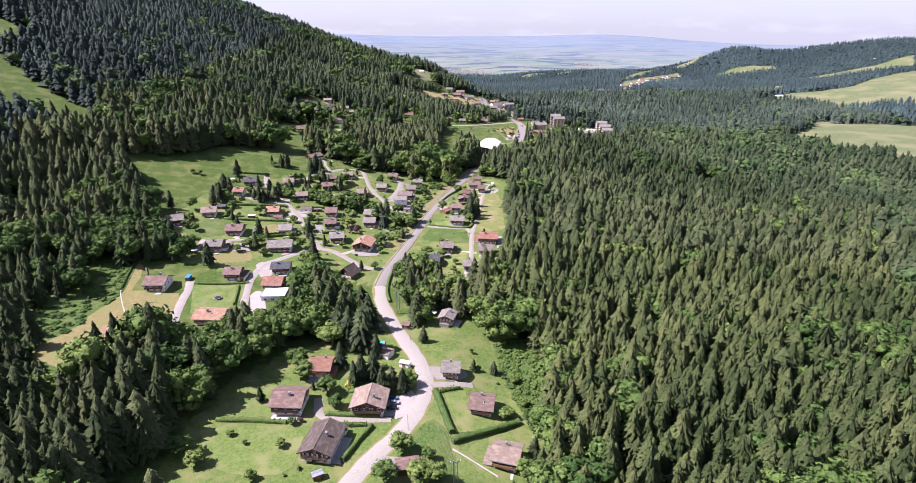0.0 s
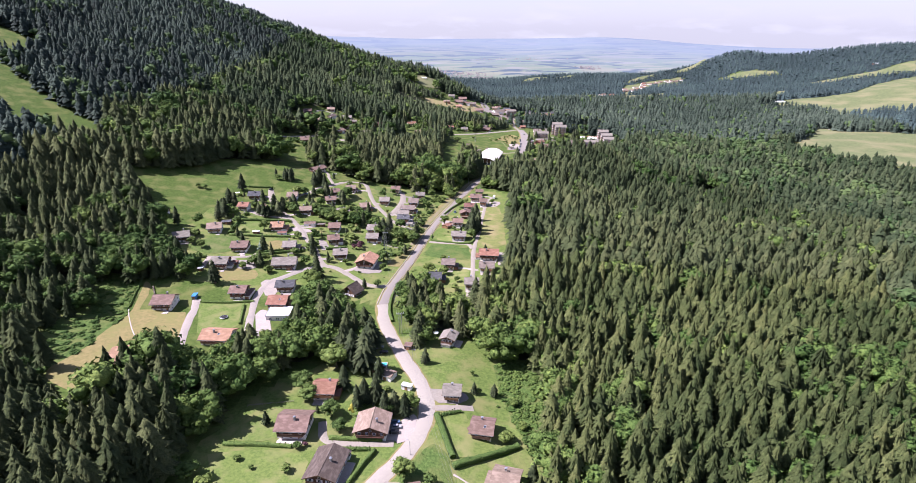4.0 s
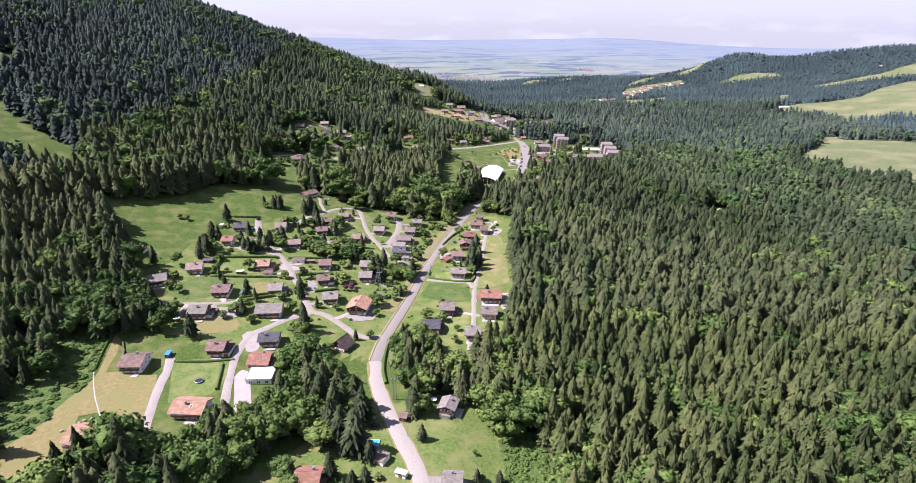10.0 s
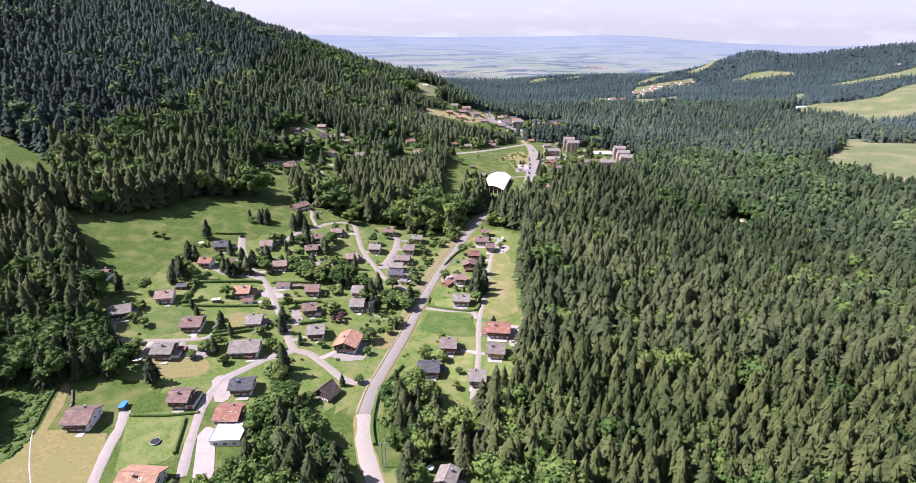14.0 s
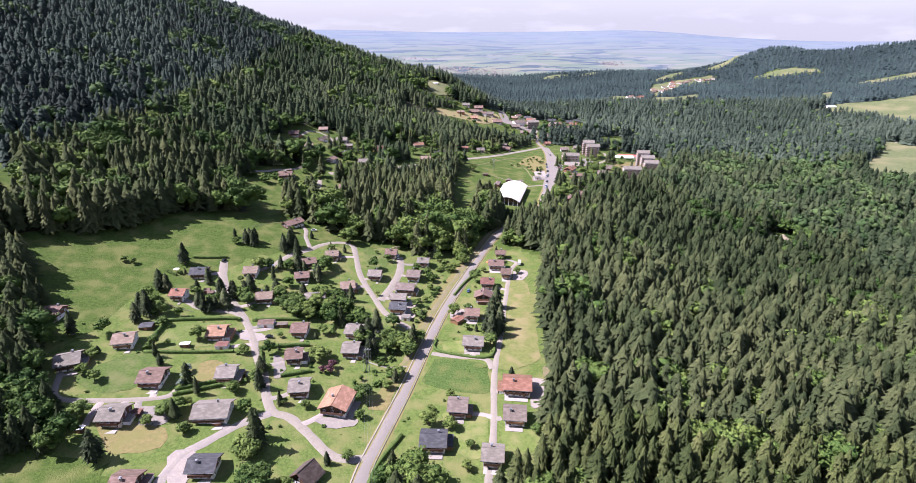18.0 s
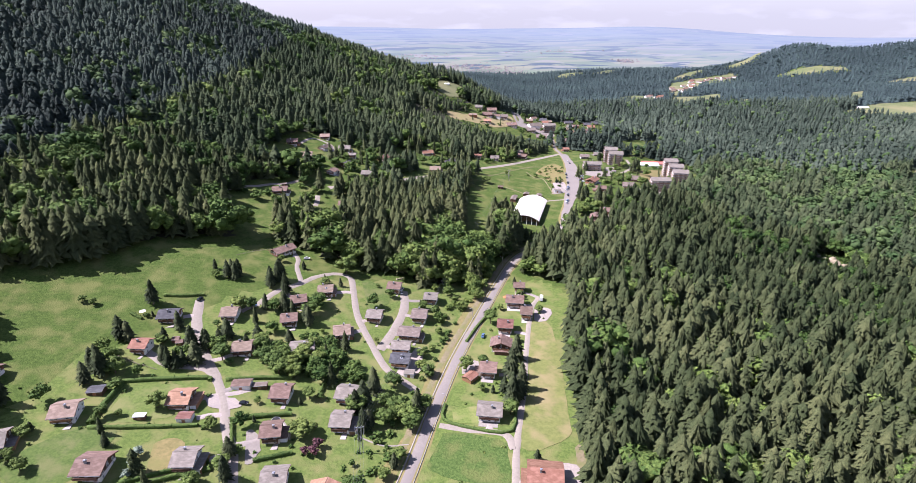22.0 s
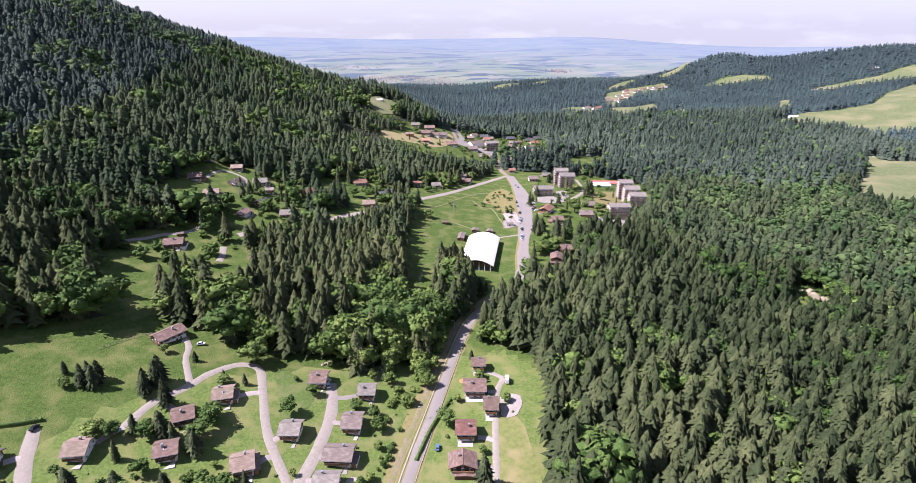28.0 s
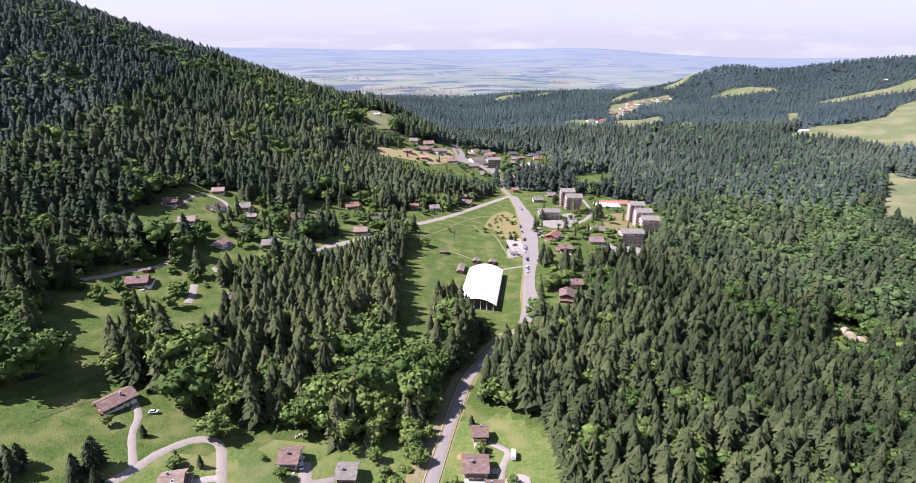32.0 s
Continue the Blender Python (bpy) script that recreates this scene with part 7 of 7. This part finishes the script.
# ---- wooden H-frame power poles and their wires ----
def power_pole(x, y, h, rot):
    ob = new("power_pole")
    ob.empty_display_size = 1
    tagged(ob, "grey twin-legged lattice power pole with a crossarm", "power pole", "power poles")
    ob.matrix_world = pose(x, y, float(ground(x, y)) - .2, 0, 0, rot)
    for s in (-1, 1):
        part("leg", boxes((s * .7 - .12, -.12, 0, s * .7 + .12, .14, h)), M_STONE, ob)
    bm = bmesh.new()
    for k in range(7):
        z0, z1 = h * k / 7, h * (k + 1) / 7
        a, b = (-.7, .7) if k % 2 else (.7, -.7)
        v = [bm.verts.new(p) for p in ((a, -.06, z0), (a, .06, z0), (b, .06, z1), (b, -.06, z1), (a, -.06, z0 + .12), (a, .06, z0 + .12), (b, .06, z1 + .12), (b, -.06, z1 + .12))]
        for q in ((0, 1, 2, 3), (7, 6, 5, 4), (0, 3, 7, 4), (1, 5, 6, 2)):
            bm.faces.new([v[i] for i in q])
    part("brace", bm, M_METAL, ob)
    part("crossarm", boxes((-1.9, -.12, h - .9, 1.9, .12, h - .65)), M_METAL, ob)
    for s in (-1.8, -.6, .6, 1.8):
        part("insulator", boxes((s - .09, -.09, h - .65, s + .09, .09, h - .2)), M_TRIM, ob)
    return ob


POLES = ((-1, 147, 10), (-32, 264, 13), (-55, 381, 14), (-20, 587, 15), (20, 800, 13))
for pole_x, pole_y, pole_h in POLES:
    power_pole(pole_x, pole_y, pole_h, 12)
for (ax_, ay_, ah_), (bx_, by_, bh_) in zip(POLES, POLES[1:]):
    wires = bpy.data.curves.new("power_line", "CURVE")
    wires.dimensions, wires.bevel_depth, wires.bevel_resolution = "3D", .022, 1
    for off in (-1.8, -.6, .6, 1.8):
        sp = wires.splines.new("POLY")
        sp.points.add(20)
        za, zb = float(ground(ax_, ay_)) + ah_ - .4, float(ground(bx_, by_)) + bh_ - .4
        for k, pt in enumerate(sp.points):
            q = k / 20
            pt.co = (ax_ + (bx_ - ax_) * q + off, ay_ + (by_ - ay_) * q, za + (zb - za) * q - 4 * 3.2 * q * (1 - q), 1)
    wires.materials.append(M_WIRE)
    tagged(new("power_line", wires), "thin sagging power wires between poles", "power line")


def street_lamp(x, y, rot):
    ob = new("street_lamp")
    ob.empty_display_size = 1
    tagged(ob, "slim grey street lamp beside the road", "street lamp", "street lamps")
    ob.matrix_world = pose(x, y, float(ground(x, y)) - .1, 0, 0, rot)
    part("pole", boxes((-.07, -.07, 0, .07, .07, 7)), M_METAL, ob)
    part("arm", boxes((0, -.05, 6.9, 1.5, .05, 7.02)), M_METAL, ob)
    part("lamp_head", boxes((1.2, -.14, 6.82, 1.9, .14, 6.95)), M_STONE, ob)


for lamp_x, lamp_y, lamp_r in ((-23.5, 237, -20), (-38.8, 296, 10), (-22, 415, 170), (-12, 500, 160), (8, 583, 160), (-19, 172, 140)):
    street_lamp(lamp_x, lamp_y, lamp_r)


# ---- garden things ----
def loose(name, bm, material, x, y, rot, label, category, lift=0.0):
    ob = new(name, shared(name, bm, material))
    ob.matrix_world = pose(x, y, float(ground(x, y)) + lift, 0, 0, rot)
    return tagged(ob, label, category)


def disc(r, h, n=24):
    bm = bmesh.new()
    bmesh.ops.create_cone(bm, cap_ends=True, segments=n, radius1=r, radius2=r * .96, depth=h)
    bmesh.ops.translate(bm, verts=bm.verts[:], vec=(0, 0, h / 2))
    return bm


pool = loose("swimming_pool", boxes((-4.2, -2.6, -.3, 4.2, 2.6, .35)), M_STONE, -39.5, 232.3, 0, "small rectangular garden pool with turquoise water", "pool")
part("water", boxes((-3.8, -2.2, .3, 3.8, 2.2, .38)), M_WATER, pool)
for tx, ty, col in ((-130.5, 272.3, "dark"), (-95, 393, "brown")):
    tr = new("trampoline")
    tr.empty_display_size = 1
    tagged(tr, "round dark garden trampoline on a lawn", "trampoline")
    tr.matrix_world = pose(tx, ty, float(ground(tx, ty)))
    mat_ = part("jumping_mat", disc(1.9, .05), M_RUBBER, tr)
    mat_.matrix_basis = Matrix.Translation((0, 0, .8))
    part("rim", disc(2.15, .08), M_METAL, tr).matrix_basis = Matrix.Translation((0, 0, .7))
    for k in range(4):
        a = k * math.pi / 2
        part("leg", boxes((-.04, -.04, 0, .04, .04, .75)), M_METAL, tr).matrix_basis = Matrix.Translation((1.9 * math.cos(a), 1.9 * math.sin(a), 0))
for px_, py_, pr_ in ((-189.7, 457.4, 1.8), (-13, 262, 1.6)):
    par = new("parasol")
    par.empty_display_size = 1
    tagged(par, "round white parasol over garden grass", "parasol")
    par.matrix_world = pose(px_, py_, float(ground(px_, py_)))
    part("pole", boxes((-.04, -.04, 0, .04, .04, 2.3)), M_METAL, par)
    bm = bmesh.new()
    bmesh.ops.create_cone(bm, cap_ends=True, segments=12, radius1=pr_, radius2=.05, depth=.5)
    part("canopy", bm, M_TRIM, par).matrix_basis = Matrix.Translation((0, 0, 2.3))


M_WALL = mat("dark_weathered_stone", (.17, .14, .105), (.09, .075, .055), .6, .95, .05, .3, per_object=.25)


def stone_wall(pts, h, label="low dry-stone garden wall"):
    """A wall of rough stones along a line."""
    rng = random.Random(int(pts[0][1]))
    root = new("stone_wall")
    root.empty_display_size = 1
    tagged(root, label, "wall")
    for (ax, ay), (bx, by) in zip(pts, pts[1:]):
        n = max(2, int(math.hypot(bx - ax, by - ay) / 1.1))
        for k in range(n):
            q = (k + .5) / n
            x, y = ax + (bx - ax) * q, ay + (by - ay) * q
            bm = bmesh.new()
            hh = h * rng.uniform(.75, 1.15)
            box(bm, -.62, -.3, -.4, .62, .3, hh)
            for v in bm.verts:
                v.co += Vector((rng.uniform(-.12, .12), rng.uniform(-.1, .1), rng.uniform(-.08, .08)))
            st = part("stone", bm, M_WALL, root)
            st.matrix_basis = pose(x, y, float(ground(x, y)), 0, 0, math.degrees(math.atan2(by - ay, bx - ax)))


stone_wall([(-183, 300), (-178, 292), (-175, 281)], 1.0)


def fence(pts, h=1.0):
    root = new("fence")
    root.empty_display_size = 1
    tagged(root, "weathered grey wooden post-and-rail fence", "fence", "fences")
    for (ax, ay), (bx, by) in zip(pts, pts[1:]):
        n = max(2, int(math.hypot(bx - ax, by - ay) / 2.5))
        turn = math.degrees(math.atan2(by - ay, bx - ax))
        for k in range(n):
            q = k / n
            x, y = ax + (bx - ax) * q, ay + (by - ay) * q
            part("post", boxes((-.06, -.06, -.3, .06, .06, h)), M_GREYWOOD, root).matrix_basis = pose(x, y, float(ground(x, y)), 0, 0, turn)
        za, zb = float(ground(ax, ay)), float(ground(bx, by))
        length = math.hypot(bx - ax, by - ay)
        for z in (.5, .9):
            r = part("rail", boxes((0, -.04, z - .05, math.hypot(length, zb - za), .04, z + .05)), M_GREYWOOD, root)
            r.matrix_basis = pose(ax, ay, za, 0, 0, turn) @ pose(0, 0, 0, 0, -math.degrees(math.atan2(zb - za, length)), 0)


fence([(-152, 548), (-160, 540), (-168, 528)])
fence([(-91, 198), (-82, 200), (-72, 202)])
fence([(-190, 424), (-170, 418), (-160, 416)], .9)
# bare outcrops of pale rock in the eastern woods
M_ROCK = mat("pale_rock", (.3, .25, .17), (.2, .165, .11), .8, .95, .4, .8, patch=(.16, .15, .08), patch_size=5)
for rx_, ry_, rs_ in ((314, 699, 1.0), (318, 689, 1.3), (325, 686, .9), (320, 697, 1.1), (311, 706, .7), (329, 680, .7), (306, 693, .5)):
    bm = bmesh.new()
    bmesh.ops.create_icosphere(bm, subdivisions=3, radius=1)
    rr_ = random.Random(rx_)
    facets = [(Vector((rr_.gauss(0, 1), rr_.gauss(0, 1), rr_.gauss(0, .8))).normalized(), rr_.uniform(.55, .9)) for _ in range(9)]
    for v in bm.verts:
        for face_n, face_d in facets:
            over_ = v.co.dot(face_n) - face_d
            if over_ > 0:
                v.co -= face_n * over_
        v.co = Vector((v.co.x * 4.6, v.co.y * 3.6, v.co.z * 4.2)) * rs_ * rr_.uniform(.95, 1.05)
    loose("rock_outcrop", bm, M_ROCK, rx_, ry_, rr_.uniform(0, 180), "pale bare rock outcrop in the forest", "rock", .5)

# pale boulders edging the new house's garden, and a heap of stones behind a chalet
boulder_rng = random.Random(8)
for ax_, ay_, bx_, by_, count_, size_ in ((-154, 240.4, -140.9, 233.9, 11, .8), (-172.7, 232.6, -165.7, 241.1, 7, .7), (-63, 537.5, -59.5, 541, 6, .7)):
    for k_ in range(count_):
        q_ = (k_ + boulder_rng.uniform(-.3, .3)) / max(count_ - 1, 1)
        bm = bmesh.new()
        bmesh.ops.create_icosphere(bm, subdivisions=2, radius=1)
        wide_ = size_ * boulder_rng.uniform(.6, 1.3)
        for v in bm.verts:
            v.co = Vector((v.co.x * 1.2, v.co.y * .9, v.co.z * .75)) * wide_ * boulder_rng.uniform(.82, 1.12)
        loose("boulder", bm, M_ROCK, ax_ + (bx_ - ax_) * q_ + boulder_rng.uniform(-.6, .6), ay_ + (by_ - ay_) * q_ + boulder_rng.uniform(-.6, .6), boulder_rng.uniform(0, 180), "rough pale boulder on dry grass", "boulder", .3 * wide_)["group"] = "garden boulders"


def camper(x, y, rot):
    """A white camper van: body, cab, windows, wheels."""
    ob = new("camper_van")
    ob.empty_display_size = 1
    tagged(ob, "white camper van parked on a paved yard", "camper van")
    bm = boxes((-3.0, -1.05, .45, 1.6, 1.05, 2.85))
    bmesh.ops.bevel(bm, geom=bm.edges[:], offset=.12, segments=2, affect="EDGES")
    part("body", bm, M_TRIM, ob)
    bm = bmesh.new()
    prism(bm, [(-.95, .45), (.95, .45), (.95, 1.5), (.8, 2.1), (-.8, 2.1), (-.95, 1.5)], 1.55, 3.0)
    for v in bm.verts:
        if v.co.x > 2.5 and v.co.z > 1.2:
            v.co.x -= .7
    part("cab", bm, M_TRIM, ob)
    part("windscreen", boxes((2.32, -.75, 1.45, 2.4, .75, 1.95)), M_GLASS, ob)
    for sy in (-1.07, 1.03):
        part("side_window", boxes((-1.9, sy, 1.6, -.6, sy + .04, 2.2)), M_GLASS, ob)
    for sx in (-1.7, 1.9):
        for sy in (-.9, .9):
            w = part("wheel", WHEEL, None, ob)
            w.matrix_basis = Matrix.Translation((sx, sy, .33))
            part("rim", RIM, None, w)
    ob.matrix_world = pose(x, y, float(ground(x, y)) + .3, 0, 0, rot)


camper(32.5, 528.8, 82)
for car_x, car_y, car_r, car_p in ((-5.2, 479.5, 80, "blue"), (-58.8, 522.5, 70, "white"), (-102, 414.5, 95, "grey"), (-38.5, 243.5, 15, "black"), (-26.4, 184.0, 8, "black"), (108, 849, 20, "white"), (106, 836, 20, "silver"), (103, 828, 20, "grey"), (104.5, 821, 20, "white"), (123, 842, 60, "blue"), (104, 929, 100, "grey"), (103, 944, 100, "white"), (88.6, 839, 100, "blue"), (79.4, 759, 100, "black"), (80.2, 764, 100, "silver"), (75.2, 735, 100, "white"), (82.6, 784, 100, "grey")):
    car(car_x, car_y, car_r, car_p)

orange = new("parasol")
orange.empty_display_size = 1
tagged(orange, "orange parasol open over a paved terrace", "parasol")
orange.matrix_world = pose(9.1, 527.5, float(ground(9.1, 527.5)) + .2)
part("pole", boxes((-.04, -.04, 0, .04, .04, 2.3)), M_METAL, orange)
bm = bmesh.new()
bmesh.ops.create_cone(bm, cap_ends=True, segments=8, radius1=2.0, radius2=.05, depth=.6)
part("canopy", bm, mat("orange_cloth", (.42, .16, .06), (.34, .12, .045), .4, .9), orange).matrix_basis = Matrix.Translation((0, 0, 2.3))

# round flower bed with a stone rim
bed = loose("flower_bed", disc(1.9, .35), M_WALL, -78.9, 392.8, 0, "round flower bed with a dark stone rim", "flower bed")
part("soil", disc(1.5, .1), M_SOIL, bed).matrix_basis = Matrix.Translation((0, 0, .3))
plant("leaf", [(-78.9, 392.8, 1.3)])
strip("path_terrace", [(-92.9, 393.5), (-88, 388), (-86.5, 383)], 1.8, .26, M_PATIO, "pale slab path beside a garden terrace", "path")
